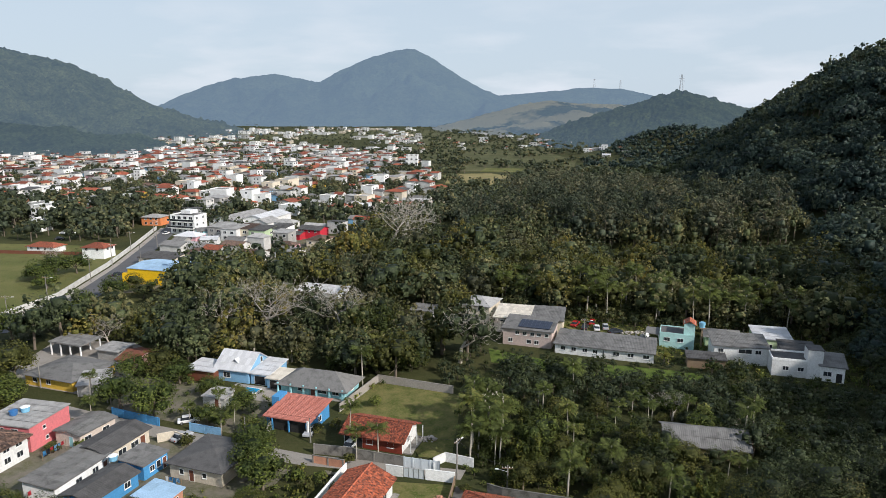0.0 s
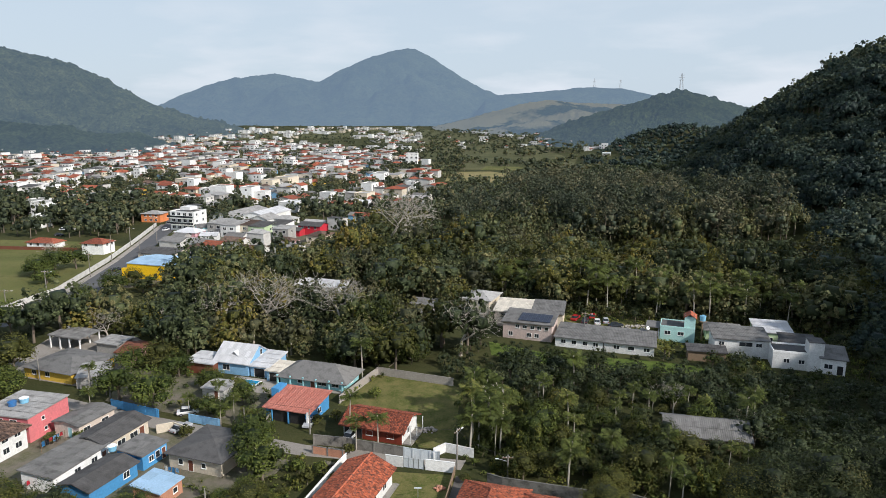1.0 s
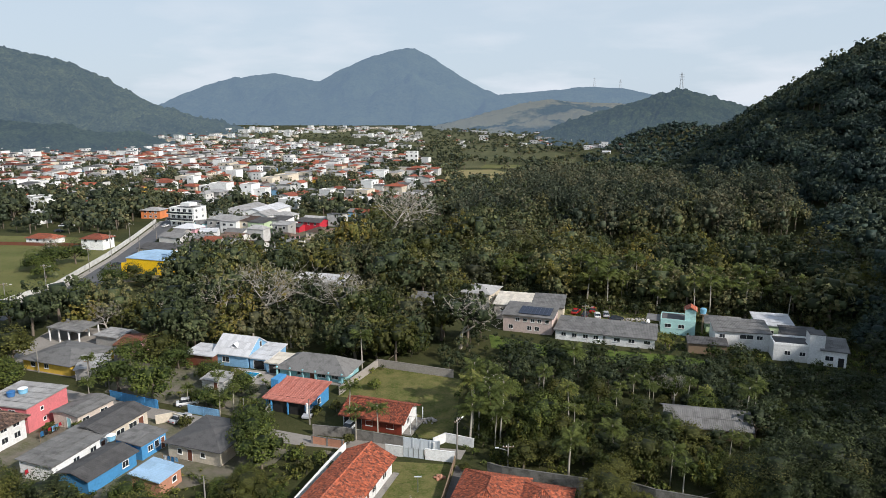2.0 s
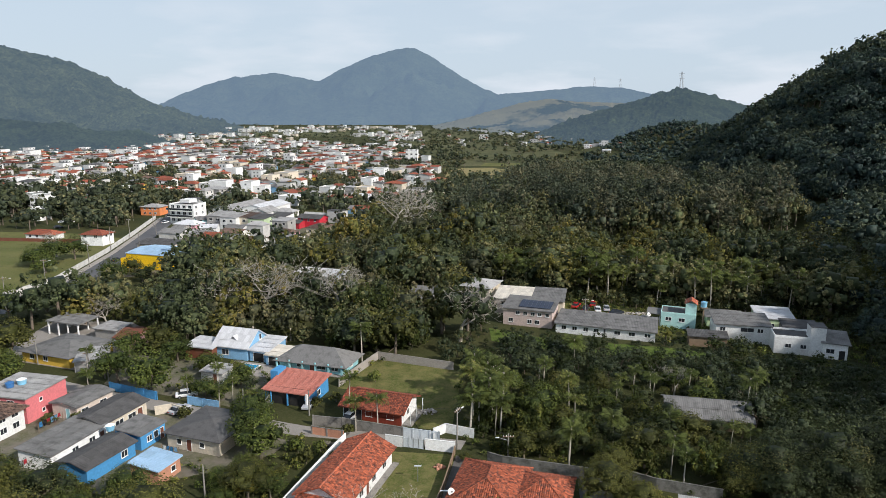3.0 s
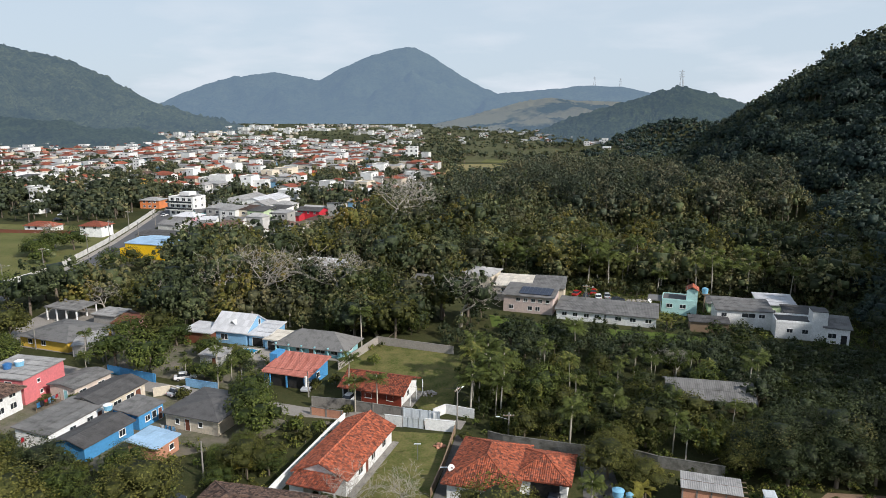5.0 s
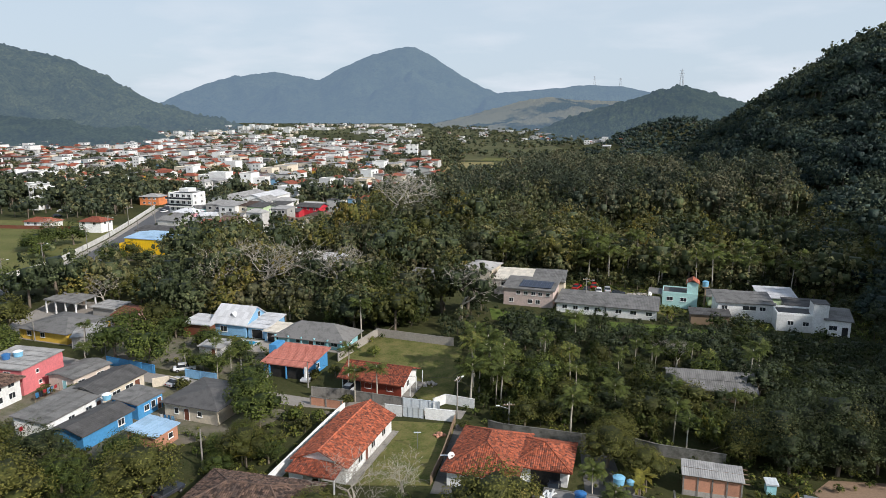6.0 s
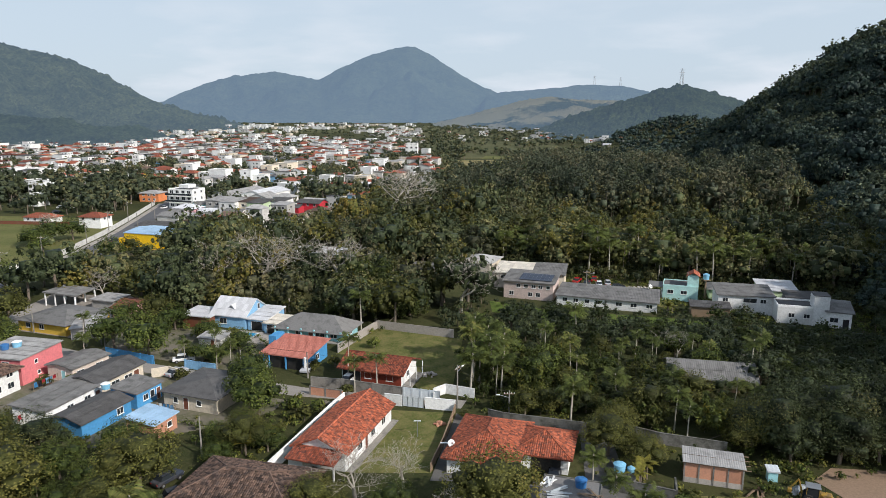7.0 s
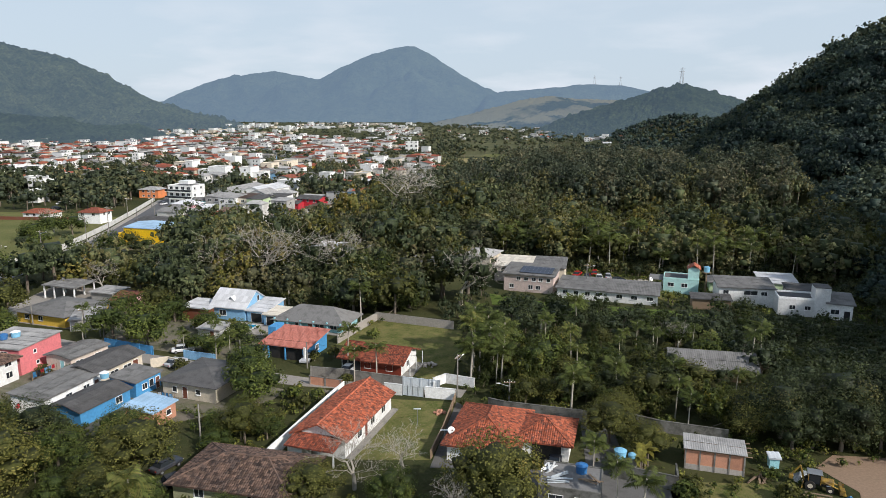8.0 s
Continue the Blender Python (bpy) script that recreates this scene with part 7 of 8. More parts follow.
    # jungle at the bottom of the slope, below the lanes
    for poly, lo, hi in (([(-76, 66), (-52, 60), (-50.5, 83), (-58, 88), (-76, 94)], 0.7, 1.05), ([(-47, 58), (-28, 54), (-27, 66), (-34, 74), (-46, 76)], 0.5, 0.8),
                         ([(-12.2, 62.8), (-2, 60.8), (-2, 70.8), (-11.2, 74.8)], 0.4, 0.6), ([(-35, 86), (-26.6, 87), (-22.4, 100), (-31.6, 100)], 0.35, 0.65),
                         ([(47, 88.5), (59, 84.5), (102, 82.8), (102, 92.5), (47, 95.5)], 0.9, 1.25), ([(42, 69), (48, 71), (53, 81), (45, 84.5)], 0.35, 0.6), ([(-130, 149), (-104, 139), (-101, 126), (-89, 120), (-92, 141), (-106, 158)], 0.6, 1.0)):
        for x, y, tall in scatter(poly, 4.4, rng, need=2.0, r=0.3):
            f = rng.random()
            put(DARK if x > 44 and f < 0.75 else BROAD if f < (0.35 if x < -26 else 0.4) else OLIVE if f < 0.72 else BAMBOO, rng.randrange(9), x, y, rng.uniform(lo, hi), rng.uniform(0.75, 1.0))
    # trees below the lane houses and before the old tiled roofs
    for n, (kind, x, y, s, sz) in enumerate([(BROAD, -116.5, 176, 1.1, 0.9), (BROAD, -111, 184, 1.2, 0.9), (DARK, -113, 192, 1.05, 0.85), (BROAD, -109.5, 200, 1.15, 0.9), (OLIVE, -111.0, 208, 1.0, 0.85), (BROAD, -107.5, 216, 1.05, 0.85), (OLIVE, -105.5, 226, 0.85, 0.8), (BROAD, -100.5, 228, 0.95, 0.8), (DARK, -104, 209, 1.2, 0.9), (DARK, -103, 191, 1.2, 0.9), (BROAD, -121, 166, 1.0, 0.9), (OLIVE, -96, 226, 0.8, 0.8), (DARK, -99, 218, 1.1, 0.85), (DARK, -108, 172, 1.0, 0.9),
                                             (OLIVE, -51.6, 139.7, 0.9, 0.85), (OLIVE, -65.9, 151.0, 0.85, 0.85), (DARK, -70.5, 153.6, 0.8, 0.8), (BROAD, -50.0, 128.6, 0.62, 0.85), (DARK, -38.8, 129.6, 0.5, 1.1), (OLIVE, -46.0, 127.4, 0.55, 0.8),
                                             (BROAD, -62.0, 90.5, 1.1, 0.9), (DARK, -56.0, 87.0, 0.95, 0.85), (BROAD, -67.5, 92.5, 1.0, 0.9), (OLIVE, -60.0, 84.0, 1.15, 0.9), (BROAD, -51.0, 83.0, 0.95, 0.85), (BROAD, -45.6, 89.3, 0.92, 0.85), (OLIVE, -39.2, 80.2, 0.95, 0.9), (OLIVE, -36.8, 82.6, 0.8, 0.9), (BROAD, -44.0, 78.0, 0.85, 0.9), (BROAD, -24.8, 69.6, 0.95, 0.9), (BROAD, -29.3, 93.2, 0.85, 0.9), (OLIVE, -35.0, 95.2, 0.68, 0.85),
                                             (BROAD, -32.2, 91.2, 0.7, 0.85), (BROAD, -25.2, 90.6, 0.62, 0.9), (BROAD, -31.5, 87.4, 0.6, 0.75), (OLIVE, -26.5, 86.8, 0.5, 0.8), (OLIVE, -15.6, 74.0, 0.62, 0.9), (BROAD, -6.2, 73.6, 0.8, 0.95), (BROAD, -11.0, 70.4, 0.55, 0.9), (OLIVE, 25.7, 83.4, 0.62, 0.85), (OLIVE, 23.6, 89.6, 0.7, 1.0)]):
        put(kind, n, x, y, s, sz)
    # close growth under the palms beside the lawn
    for x, y, tall in scatter([(4.6, 110), (8, 103.5), (22, 98.5), (30, 97), (26, 110), (14, 128), (5.5, 128)], 3.3, rng, keepable=False):
        f = rng.random()
        put(BAMBOO if f < 0.55 else DARK if f < 0.8 else OLIVE, rng.randrange(9), x, y, rng.uniform(0.5, 0.85) * (0.7 if f >= 0.55 else 1.0), rng.uniform(0.85, 1.05))
    # garden shrubs
    for n, (x, y) in enumerate([(-20.3, 104.3), (-18.8, 101.4), (-21.9, 100.4), (-24.4, 104.3), (-47.4, 116.9), (-37.3, 121.7), (-36.3, 120.3), (-24.2, 121.7), (-20.7, 123.6), (-14.1, 134.1), (-30.1, 133.2), (30.7, 76.8), (29.1, 74.8), (-16.7, 110.1), (-44.1, 137.0), (-66.6, 115.9), (-70.7, 114.0), (42.0, 74.8), (-56.0, 92.6), (-53.0, 91.6)]):
        put(SHRUB, n, x, y, rng.uniform(0.8, 1.4))
    for x, y, tall in scatter([(-28, 153), (-5, 150), (-4, 170), (-22, 184)], 4.6, rng, need=4):
        put(BAMBOO, rng.randrange(9), x, y, rng.uniform(1.0, 1.5), rng.uniform(0.85, 1.1))
    # palms behind the compound
    for x, y, tall in scatter([(17.4, 208.7), (39.0, 197.1), (60.7, 187.1), (98.3, 178.0), (109.8, 185.3), (67.8, 214.1), (28.9, 226.5)], 5.4, rng, need=4):
        if rng.random() < 0.7:
            put(PALM, rng.randrange(9), x, y, rng.uniform(1.1, 1.6))


single_trees()


def scrub():
    """Weeds and low bushes over the unkept ground between the houses."""
    rng = random.Random(31)
    low = [broad_tree(800 + i, 1.0, 1.5, 34, 0.20, 3, False, cores=1) for i in range(5)]
    rows = []
    for poly, step in (([(-24.6, 84.7), (-19.3, 104.3), (-24.3, 108.2), (-30.5, 104.3), (-36.7, 92.6), (-34.8, 84.7)], 1.7), ([(-72.2, 60.8), (-28, 50), (-24.7, 72.8), (-34.8, 84.7), (-40.8, 92.6), (-73.2, 98.5)], 2.6), ([(-16.6, 60.8), (8.2, 60.8), (8.1, 72.8), (-2.1, 83.7), (-13.3, 82.7), (-16.5, 72.8)], 2.2),
                       ([(18.3, 82.7), (24.5, 80.8), (30.6, 78.8), (31.5, 92.6), (20.3, 96.5)], 1.9), ([(28.8, 62.8), (49.4, 62.8), (48.1, 72.8), (42.9, 79.8), (30.6, 79.8)], 2.3), ([(40.9, 78.8), (47.0, 80.8), (61.2, 83.7), (57.0, 90.6), (30.4, 96.5), (30.5, 88.7)], 2.0),
                       ([(3.0, 104.3), (20.2, 98.5), (24.3, 96.5), (14.1, 112.1), (3.9, 148.3), (2.4, 141.7)], 2.2), ([(-72.2, 133.2), (-34.3, 120.7), (-32.0, 137.9), (-53.9, 146.4), (-73.7, 150.2)], 2.8), ([(-104.9, 115.9), (-71.2, 96.5), (-92.1, 136.0)], 3.0), ([(33.5, 172.5), (61.3, 161.4), (62.8, 179.8), (37.0, 196.2)], 2.6), ([(-22.1, 132.2), (-15.0, 146.9), (1.9, 140.7), (0.9, 137.9), (-14.0, 143.6)], 1.6), ([(61.2, 84.7), (102.1, 82.7), (101.9, 88.7), (59.0, 90.6)], 1.8), ([(15.6, 185.3), (21.6, 172.5), (61.5, 153.9), (77.7, 144.5), (99.9, 137.0), (107.0, 157.6), (98.2, 179.8), (58.6, 192.5), (29.2, 199.8)], 1.7), ([(40.9, 74.8), (48.2, 71.8), (48.9, 84.7), (61.1, 86.7), (44.8, 88.7)], 1.5), ([(-57.1, 92.6), (-49.0, 90.6), (-36.7, 94.6), (-34.5, 102.4), (-48.8, 98.5)], 2.0)):
        for x, y, tall in scatter(poly, step, rng, need=0.5, r=-0.8):
            if rng.random() < 0.75:
                rows.append((x, y, 0, rng.uniform(0.3, 1.15), rng.uniform(0.6, 1.2), rng.randrange(5), rng.uniform(-0.5, 0.55)))
    stuff("scrub", "weeds and low bushes on unkept ground", low, rows, [LEAF, BARK], "bushes")


scrub()


# ---- poles, vehicles, tanks and small things ----
def utility_pole(x, y, h=8.0, lamp=True, ang=0.0, arms=True):
    ob = tagged(base("utility_pole", x, y, 0, ang), "grey concrete utility pole with street lamp" if lamp else "plain grey concrete utility pole", "pole", "poles along the lanes")
    part("shaft", tubed((0, 0, -0.3), (0, 0, h), 0.16, 0.10, n=8), CONCRETE, ob)
    if arms:
        part("crossarm", boxed(-0.9, 0.9, -0.06, 0.06, h - 0.6, h - 0.48), WOOD, ob)
        for u in (-0.8, -0.3, 0.3, 0.8):
            part("insulator", tubed((u, 0, h - 0.48), (u, 0, h - 0.3), 0.05, 0.04), WHITE, ob)
    if lamp:
        part("lamp_arm", tubed((0, 0, h - 1.2), (1.6, 0, h - 0.7), 0.04, 0.03), METAL, ob)
        part("lamp_head", boxed(1.5, 2.1, -0.12, 0.12, h - 0.75, h - 0.62, bevel=0.03), WHITE, ob)
    return ob


POLES = [(2.4, 105.3, 7.5, True, 60), (-74.1, 135.0, 6.5, True, 20), (-71.4, 135.8, 6.0, False, 0), (-70.1, 134.7, 5.6, False, 0), (-34.3, 89.3, 6.0, False, 0), (-90.1, 143.6, 5.5, False, 0), (10.6, 101.8, 4.6, True, 180),
         (-24.8, 118.1, 5.0, False, 0), (-36.4, 116.4, 6.0, False, 0), (-127.5, 212.3, 9.0, True, 20), (-125.6, 188.9, 9.0, True, 20), (-127.0, 238.8, 9.0, True, 20), (-132.4, 266.3, 9.0, True, 20), (-137.3, 294.1, 9.0, True, 20), (-120.5, 265.5, 8.5, False, 0), (-128.1, 299.9, 8.5, True, 200), (-139.7, 324.5, 9, True, 20), (37.4, 172.5, 7.5, True, 0), (20.0, 133.2, 5, True, 0)]
for row in POLES:
    utility_pole(*row, arms=row[3])


def wire(a, b, sag=0.8):
    bm = bmesh.new()
    a, b = Vector(a), Vector(b)
    side = (b - a).cross(Vector((0, 0, 1))).normalized() * 0.02
    rings = []
    for k in range(13):
        c = a.lerp(b, k / 12) - Vector((0, 0, sag * 4 * (k / 12) * (1 - k / 12)))
        rings.append([bm.verts.new(c + d) for d in (side, Vector((0, 0, 0.02)), -side, Vector((0, 0, -0.02)))])
    for p, q in zip(rings, rings[1:]):
        for i in range(4):
            bm.faces.new((p[i], p[(i + 1) % 4], q[(i + 1) % 4], q[i]))
    return tagged(part("power_line", bm, BLACK), "thin black overhead power line between poles", "cable", "power lines")


for a, b in (((2.4, 105.3, 7.2), (-24.8, 118.1, 5.0)), ((-24.8, 118.1, 5.0), (-71.4, 135.8, 6.0)), ((2.4, 105.3, 7.2), (10.6, 101.8, 4.5)), ((-127.5, 212.3, 8.6), (-127.0, 238.8, 8.6)), ((-127.0, 238.8, 8.6), (-132.4, 266.3, 8.6)), ((-132.4, 266.3, 8.6), (-137.3, 294.1, 8.6))):
    wire(a, b)


def car(label, paint, x, y, ang, pickup=False, z=0.0):
    """A parked car: body, glazed cabin, roof, four wheels and lamps."""
    ob = tagged(base("car", x, y, z, ang), label, "car", "parked cars")
    bm = boxed(-2.1, 2.1, -0.85, 0.85, 0.32, 0.92, bevel=0.12)
    part("body", bm, paint, ob)
    c0, c1 = (-0.3, 1.0) if pickup else (-1.5, 0.9)
    bm = bmesh.new()
    vs = box(bm, c0, c1, -0.74, 0.74, 0.92, 1.45)
    for v in vs:
        if v.co.z > 1.2:
            v.co.x += 0.35 if v.co.x < 0 else -0.45
            v.co.y *= 0.84
    part("cabin", bm, GLASS, ob, "dark glazed cabin")
    part("roof", boxed(c0 + 0.36, c1 - 0.46, -0.62, 0.62, 1.45, 1.51, bevel=0.02), paint, ob)
    for sx in (-1.3, 1.3):
        for sy in (-0.78, 0.78):
            wheel = part("wheel", tubed((sx, sy - 0.1, 0.32), (sx, sy + 0.1, 0.32), 0.32, 0.32, n=12), BLACK, ob)
            part("rim", tubed((sx, sy - 0.11, 0.32), (sx, sy + 0.11, 0.32), 0.18, 0.18, n=8), METAL, wheel)
    for sy in (-0.6, 0.6):
        part("headlight", boxed(2.04, 2.12, sy - 0.16, sy + 0.16, 0.62, 0.78), GALV, ob)
        part("tail_light", boxed(-2.12, -2.04, sy - 0.14, sy + 0.14, 0.62, 0.80), CAR_RED, ob)
    return ob


for args in (("white hatchback parked under the house's eave", CAR_WHITE, -17.2, 113.9 + 2.0, 250), ("silver car parked in front of the carport", CAR_SILVER, -25.6, 121.7, 262), ("dark pickup at the garage opening", CAR_DARK, 14.9, 83.3, 255, True),
             ("dark grey car on the yard drive", CAR_DARK, -36.4, 82.3, 60), ("dark grey car under the trees", CAR_DARK, -33.8, 78.4, 40), ("red car parked on the compound grass", CAR_RED, 38.3, 189.1, 60), ("red car parked on the compound grass", CAR_RED, 43.6, 190.6, 70),
             ("white car parked on the compound grass", CAR_WHITE, 43.7, 185.3, 80), ("silver car parked on the compound grass", CAR_SILVER, 46.4, 186.4, 80), ("dark car parked by the grey roof", CAR_DARK, 48.2, 182.2, 20), ("dark car parked on the compound grass", CAR_DARK, 40.5, 186.4, 70),
             ("white car at the field's car park", CAR_WHITE, -189.7, 336.2, 10), ("white car at the field's car park", CAR_WHITE, -185.7, 336.4, 10), ("dark car beside the field house", CAR_DARK, -183.7, 321.1, 0), ("white car behind the blue wall", CAR_WHITE, -50.7, 126.5, 20), ("blue-grey car in the lane", CAR_SILVER, -49.4, 119.4, 60),
             ("dark car driving lane side of the road", CAR_DARK, -122.3, 249.2, 78), ("white car on the main road", CAR_WHITE, -138.5, 335.8, 76)):
    car(*args)


def loader(x, y, ang):
    ob = tagged(base("backhoe_loader", x, y, 0, ang), "muddy yellow backhoe loader parked by the track", "loader")
    part("chassis", boxed(-1.7, 1.9, -0.45, 0.45, 0.7, 1.1, bevel=0.05), BLACK, ob)
    part("hood", boxed(0.5, 2.2, -0.5, 0.5, 1.0, 1.75, bevel=0.12), DIGGER, ob)
    cab = part("cab", boxed(-1.2, 0.5, -0.75, 0.75, 1.0, 2.5, bevel=0.06), GLASS, ob)
    part("cab_roof", boxed(-1.4, 0.65, -0.85, 0.85, 2.5, 2.66, bevel=0.05), METAL, cab)
    for sx in (-1.2, 0.45):
        for sy in (-0.74, 0.74):
            part("cab_post", boxed(sx - 0.05, sx + 0.05, sy - 0.05, sy + 0.05, 1.0, 2.5), DIGGER, cab)
    part("exhaust", tubed((1.3, 0.3, 1.7), (1.3, 0.3, 2.5), 0.06, 0.05), BLACK, ob)
    for sx, r in ((-0.9, 0.72), (1.7, 0.5)):
        for sy in (-0.85, 0.85):
            wh = part("wheel", tubed((sx, sy - 0.2, r), (sx, sy + 0.2, r), r, r, n=16), BLACK, ob)
            part("rim", tubed((sx, sy - 0.21, r), (sx, sy + 0.21, r), r * 0.5, r * 0.5, n=10), CREAM, wh)
    for sy in (-0.62, 0.62):
        part("lift_arm", tubed((0.9, sy, 1.5), (3.1, sy, 0.7), 0.11, 0.10), DIGGER, ob)
        part("ram", tubed((1.2, sy, 1.0), (2.4, sy, 1.05), 0.06, 0.05), GALV, ob)
    bm = bmesh.new()
    prism(bm, [(2.9, -1.15, 1.05), (3.25, -1.15, 1.15), (3.25, 1.15, 1.15), (2.9, 1.15, 1.05)], 0.08)
    box(bm, 2.9, 3.0, -1.15, 1.15, 0.25, 1.0)
    box(bm, 2.9, 3.8, -1.15, 1.15, 0.18, 0.28)
    for sy in (-1.15, 1.09):
        box(bm, 2.9, 3.6, sy, sy + 0.06, 0.2, 0.95)
    part("front_bucket", bm, DIGGER, ob)
    part("boom", tubed((-1.7, 0, 1.0), (-2.3, 0, 3.2), 0.18, 0.14), DIGGER, ob)
    part("dipper", tubed((-2.3, 0, 3.2), (-3.4, 0, 1.6), 0.14, 0.10), DIGGER, ob)
    part("rear_bucket", boxed(-3.7, -3.1, -0.35, 0.35, 0.9, 1.6, bevel=0.08), DIGGER, ob)
    for sy in (-1, 1):
        part("stabiliser", tubed((-1.8, sy * 0.5, 1.2), (-2.0, sy * 1.1, 0.15), 0.09, 0.08), DIGGER, ob)
    ob.scale = (0.85, 0.85, 0.85)


loader(46.8, 77.8, -24)


def tank(x, y, z, r, h, mat, label, lid=None):
    ob = tagged(base("water_tank", x, y, z), label, "water tank")
    part("body", tubed((0, 0, 0), (0, 0, h), r * 0.86, r, n=18), mat, ob)
    part("lid", tubed((0, 0, h), (0, 0, h + 0.22), r * 1.04, r * 0.45, n=18), lid or mat, ob)
    return ob


tank(-80.4, 119.0, 5.15, 0.75, 0.9, TANK, "blue plastic water tank on the flat roof")
tank(-79.0, 120.4, 5.2, 0.85, 0.95, TANK_PALE, "pale blue water tank on the flat roof", WHITE)
tank(-55.7, 105.9, 3.1, 0.75, 0.9, TANK_PALE, "pale water tank on a brick base", WHITE)
tank(17.0, 76.4, 2.95, 0.75, 1.0, TANK, "bright blue water tank on the outbuilding roof")
for dx, dy, s in ((23.0, 81.2, 0.8), (24.4, 80.8, 0.5)):
    tank(dx, dy, 2.4, s, s * 1.2, TANK_PALE, "pale blue water tank on a block pillar")
    st = tagged(base("tank_stand", dx, dy, 0), "grey block pillar carrying a water tank", "pillar")
    part("pillar", boxed(-s, s, -s, s, -0.2, 2.4), CONCRETE, st)
st = tagged(base("tank_stand", 67.6, 170.2, 0), "tall wooden post stand for a water tank", "stand")
part("post", tubed((0, 0, 0), (0, 0, 5.6), 0.25, 0.22), WOOD, st)
part("platform", boxed(-0.9, 0.9, -0.9, 0.9, 5.6, 5.75), WOOD, st)
tank(67.6, 170.2, 5.75, 0.8, 1.3, TANK_PALE, "blue water tank on a tall post")


def dish(x, y, z, label="white satellite dish on a pole"):
    ob = tagged(base("satellite_dish", x, y, 0, 30), label, "satellite dish")
    part("mast", tubed((0, 0, 0), (0, 0, z), 0.05, 0.05), METAL, ob)
    bm = bmesh.new()
    bmesh.ops.create_cone(bm, cap_ends=False, segments=16, radius1=0.55, radius2=0.12, depth=0.2)
    bmesh.ops.transform(bm, matrix=Matrix.Translation((0, -0.1, z)) @ Matrix.Rotation(radians(60), 4, "X"), verts=bm.verts)
    part("reflector", bm, WHITE, ob)
    part("feed", tubed((0, -0.1, z), (0, -0.6, z + 0.25), 0.02, 0.02), METAL, ob)


dish(1.2, 87.1, 3.2)
dish(52.9, 168.3, 4.4)


def garden_lamp(x, y, h=2.6):
    ob = tagged(base("garden_lamp", x, y, 0), "slim garden lamp post with a flat head", "lamp")
    part("post", tubed((0, 0, 0), (0, 0, h), 0.05, 0.04), METAL, ob)
    part("head", boxed(-0.55, 0.55, -0.12, 0.12, h, h + 0.08), GALV, ob)


garden_lamp(-3.8, 95.1)
garden_lamp(0.2, 88.2)


def rubble(x, y, r, n, label, mat=None, seed=1):
    rng = random.Random(seed)
    ob = tagged(base("rubble_heap", x, y, 0), label, "rubble")
    for k in range(n):
        s = rng.uniform(0.18, 0.5)
        a, d = rng.uniform(0, 6.28), r * rng.random() ** 0.6
        bm = bmesh.new()
        bmesh.ops.create_icosphere(bm, subdivisions=1, radius=s)
        for v in bm.verts:
            v.co *= rng.uniform(0.7, 1.15)
            v.co.z *= 0.7
        bmesh.ops.translate(bm, vec=(d * math.cos(a), d * math.sin(a) * 0.7, s * 0.4 + 0.35 * (1 - d / r)), verts=bm.verts)
        part("stone", bm, mat or STONE, ob)


rubble(-2.5, 119.4, 1.7, 26, "heap of pale building rubble on the lawn", None, 3)
rubble(53.5, 181.6, 3.6, 40, "long heap of pale stones by the compound", None, 4)
rubble(-19.8, 106.7, 1.6, 18, "low heap of sand and stones by the lane", YARD, 5)
rubble(-0.5, 99.1, 0.9, 12, "small heap of red and pale debris on the lawn", BRICK, 6)


def laundry(x, y, ang, n, label, seed=2):
    rng = random.Random(seed)
    ob = tagged(base("washing_line", x, y, 0, ang), label, "laundry")
    for u in (-0.2, n * 0.75 + 0.2):
        part("post", tubed((u, 0, 0), (u, 0, 2.0), 0.04, 0.04), WOOD, ob)
    part("line", boxed(-0.2, n * 0.75 + 0.2, -0.01, 0.01, 1.9, 1.92), BLACK, ob)
    for k in range(n):
        bm = bmesh.new()
        h = rng.uniform(0.6, 1.2)
        cols = [[bm.verts.new((k * 0.75 + 0.6 * i / 4, 0.06 * math.sin(i * 2 + k + j), 1.9 - h * j / 3)) for i in range(5)] for j in range(4)]
        for j in range(3):
            for i in range(4):
                bm.faces.new((cols[j][i], cols[j][i + 1], cols[j + 1][i + 1], cols[j + 1][i]))
        bmesh.ops.solidify(bm, geom=bm.faces[:], thickness=0.02)
        part("cloth", bm, rng.choice((WHITE, SKYBLUE, BLUE, RED, CAR_DARK)), ob)


laundry(-45.9, 103.0, -18, 4, "washing line with blue and white clothes")
laundry(-70.8, 111.1, 70, 6, "washing line hung with dark and red clothes", 5)
laundry(-65.6, 98.0, 80, 4, "washing line with pale sheets", 8)


def planks(x, y, z, n, length, ang, mat, label, seed=3):
    rng = random.Random(seed)
    ob = tagged(base("plank_pile", x, y, z, ang), label, "timber")
    for k in range(n):
        bm = boxed(-length / 2, length / 2, -0.12, 0.12, 0, 0.06)
        bmesh.ops.transform(bm, matrix=pose(rng.uniform(-0.4, 0.4), rng.uniform(-0.9, 0.9), 0.02 + 0.06 * k, 0, 0, rng.uniform(-35, 35)), verts=bm.verts)
        part("plank", bm, mat, ob)


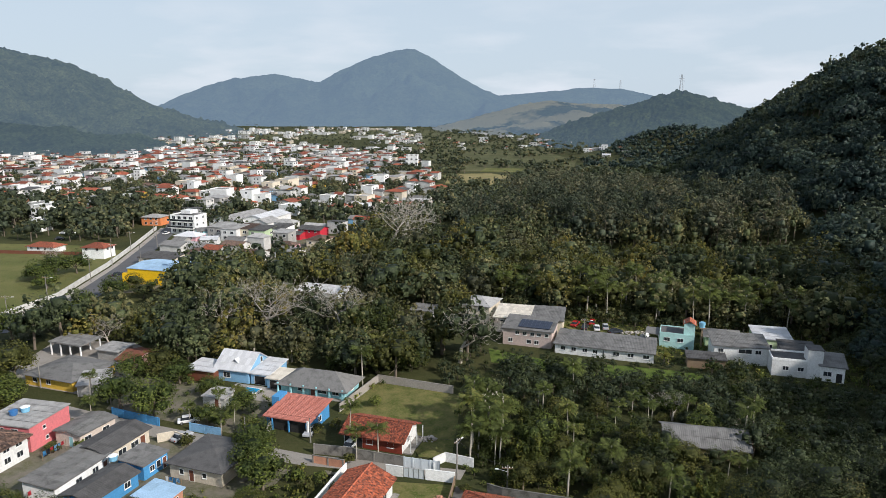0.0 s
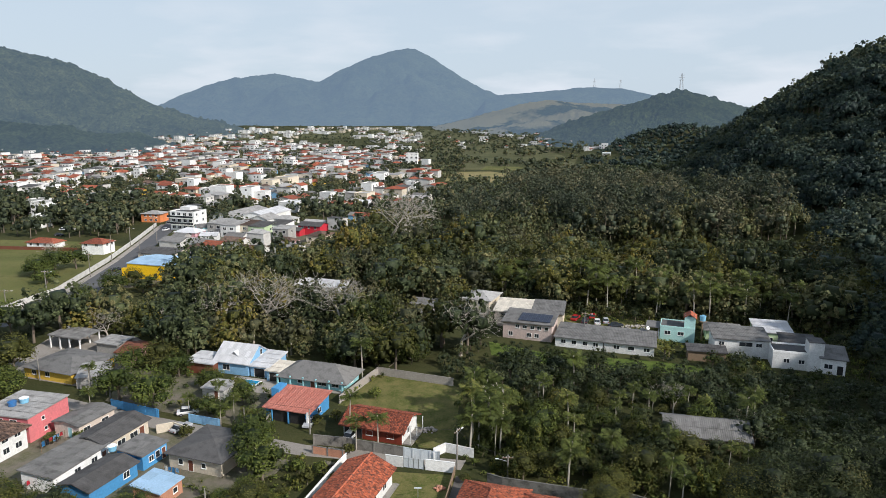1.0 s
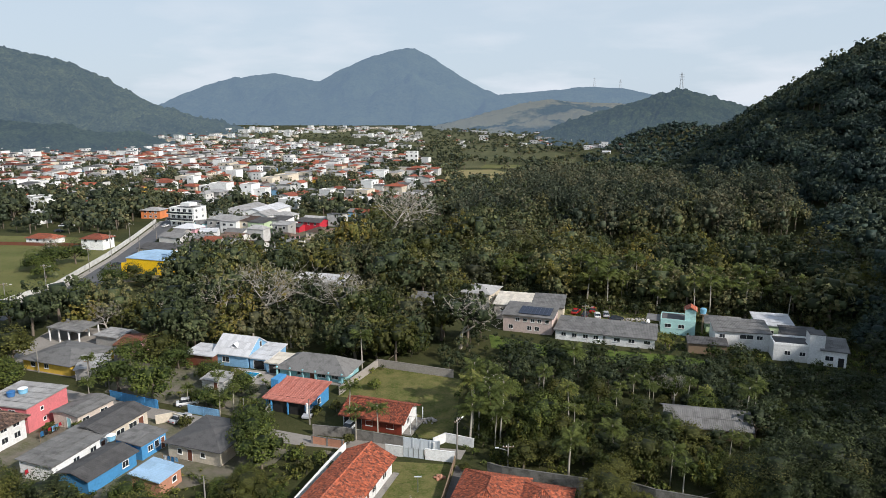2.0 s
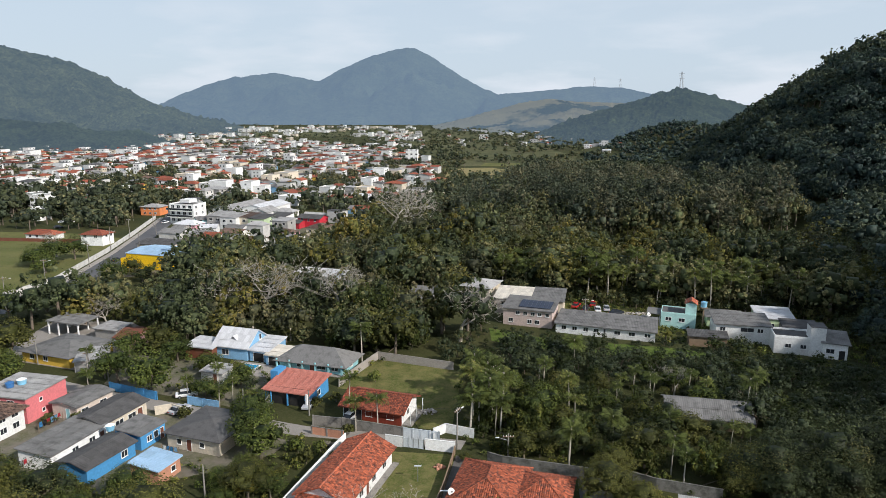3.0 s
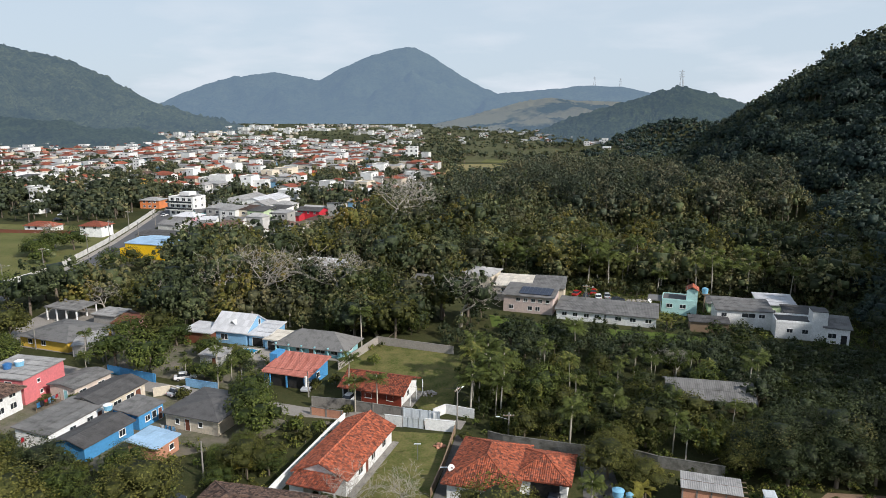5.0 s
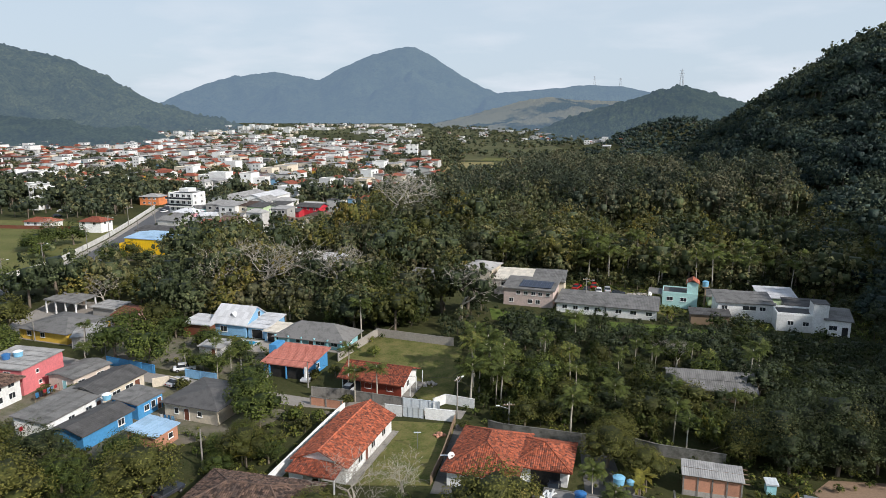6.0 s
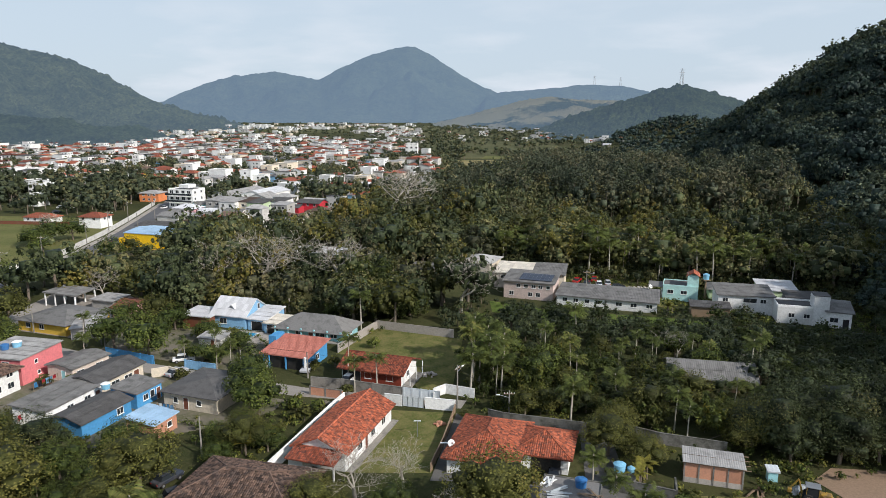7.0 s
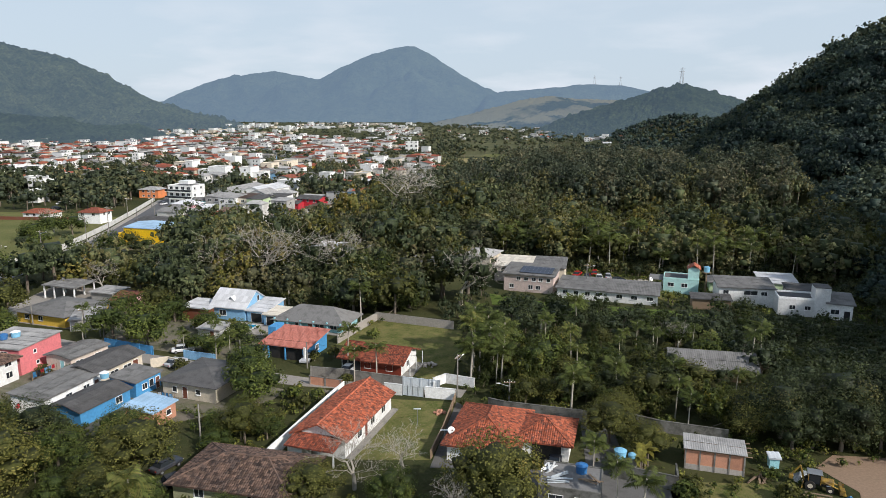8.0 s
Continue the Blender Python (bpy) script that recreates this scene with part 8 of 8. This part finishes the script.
planks(13.5, 77.2, 2.93, 6, 2.2, 60, WHITE, "loose white boards lying on the flat roof", 3)
planks(13.9, 74.8, 2.93, 7, 2.6, 10, GALV, "loose metal strips lying on the flat roof", 4)
planks(17.6, 74.2, 2.93, 5, 2.2, -40, WOOD, "grey boards lying on the flat roof", 5)
planks(45.6, 75.0, 0.05, 8, 3.0, -10, WOOD, "stack of weathered boards beside the loader", 6)
planks(-31.9, 66.8, 0.05, 9, 3.2, 50, WOOD, "tumbled boards of a broken fence", 7)
planks(40.4, 79.6, 0.05, 5, 2.4, 70, WOOD, "boards leaning by the brick shed", 8)


def tarp(x, y, ang, w, d, h, mat, label):
    ob = tagged(base("tarpaulin", x, y, 0, ang), label, "tarpaulin")
    bm = bmesh.new()
    n = 7
    g = [[bm.verts.new((w * (i / (n - 1) - 0.5), d * (j / (n - 1) - 0.5), h * max(0.0, math.sin(math.pi * i / (n - 1)) * math.sin(math.pi * j / (n - 1))) * random.uniform(0.7, 1.1) + 0.05)) for i in range(n)] for j in range(n)]
    for j in range(n - 1):
        for i in range(n - 1):
            bm.faces.new((g[j][i], g[j][i + 1], g[j + 1][i + 1], g[j + 1][i]))
    bmesh.ops.solidify(bm, geom=bm.faces[:], thickness=0.03)
    part("sheet", bm, mat, ob)


tarp(46.6, 80.6, 10, 2.4, 1.6, 0.9, GALV, "pale crumpled tarpaulin behind the loader")
tarp(45.6, 79.8, 40, 1.6, 1.2, 0.8, WHITE, "white plastic sheet among the bushes")
tarp(49.7, 75.4, 0, 0.9, 0.6, 0.4, BLUE, "small blue plastic sheet beside the boards")


def pylon(x, y, z, h):
    ob = tagged(base("power_pylon", x, y, z), "lattice steel power pylon on a far ridge", "pylon", "pylons")
    for sx in (-1, 1):
        for sy in (-1, 1):
            part("leg", tubed((sx * h * 0.1, sy * h * 0.1, 0), (sx * h * 0.02, sy * h * 0.02, h), 0.5, 0.3, n=4), METAL, ob)
    for f in (0.62, 0.76, 0.9):
        part("crossarm", boxed(-h * 0.16, h * 0.16, -0.3, 0.3, h * f, h * f + 0.6), METAL, ob)


for bx, dist_, zz in ((0.338, 1553, 100), (0.252, 3100, 152), (0.215, 3100, 158)):
    pylon(bx * dist_, dist_ - 8, zz, 38)
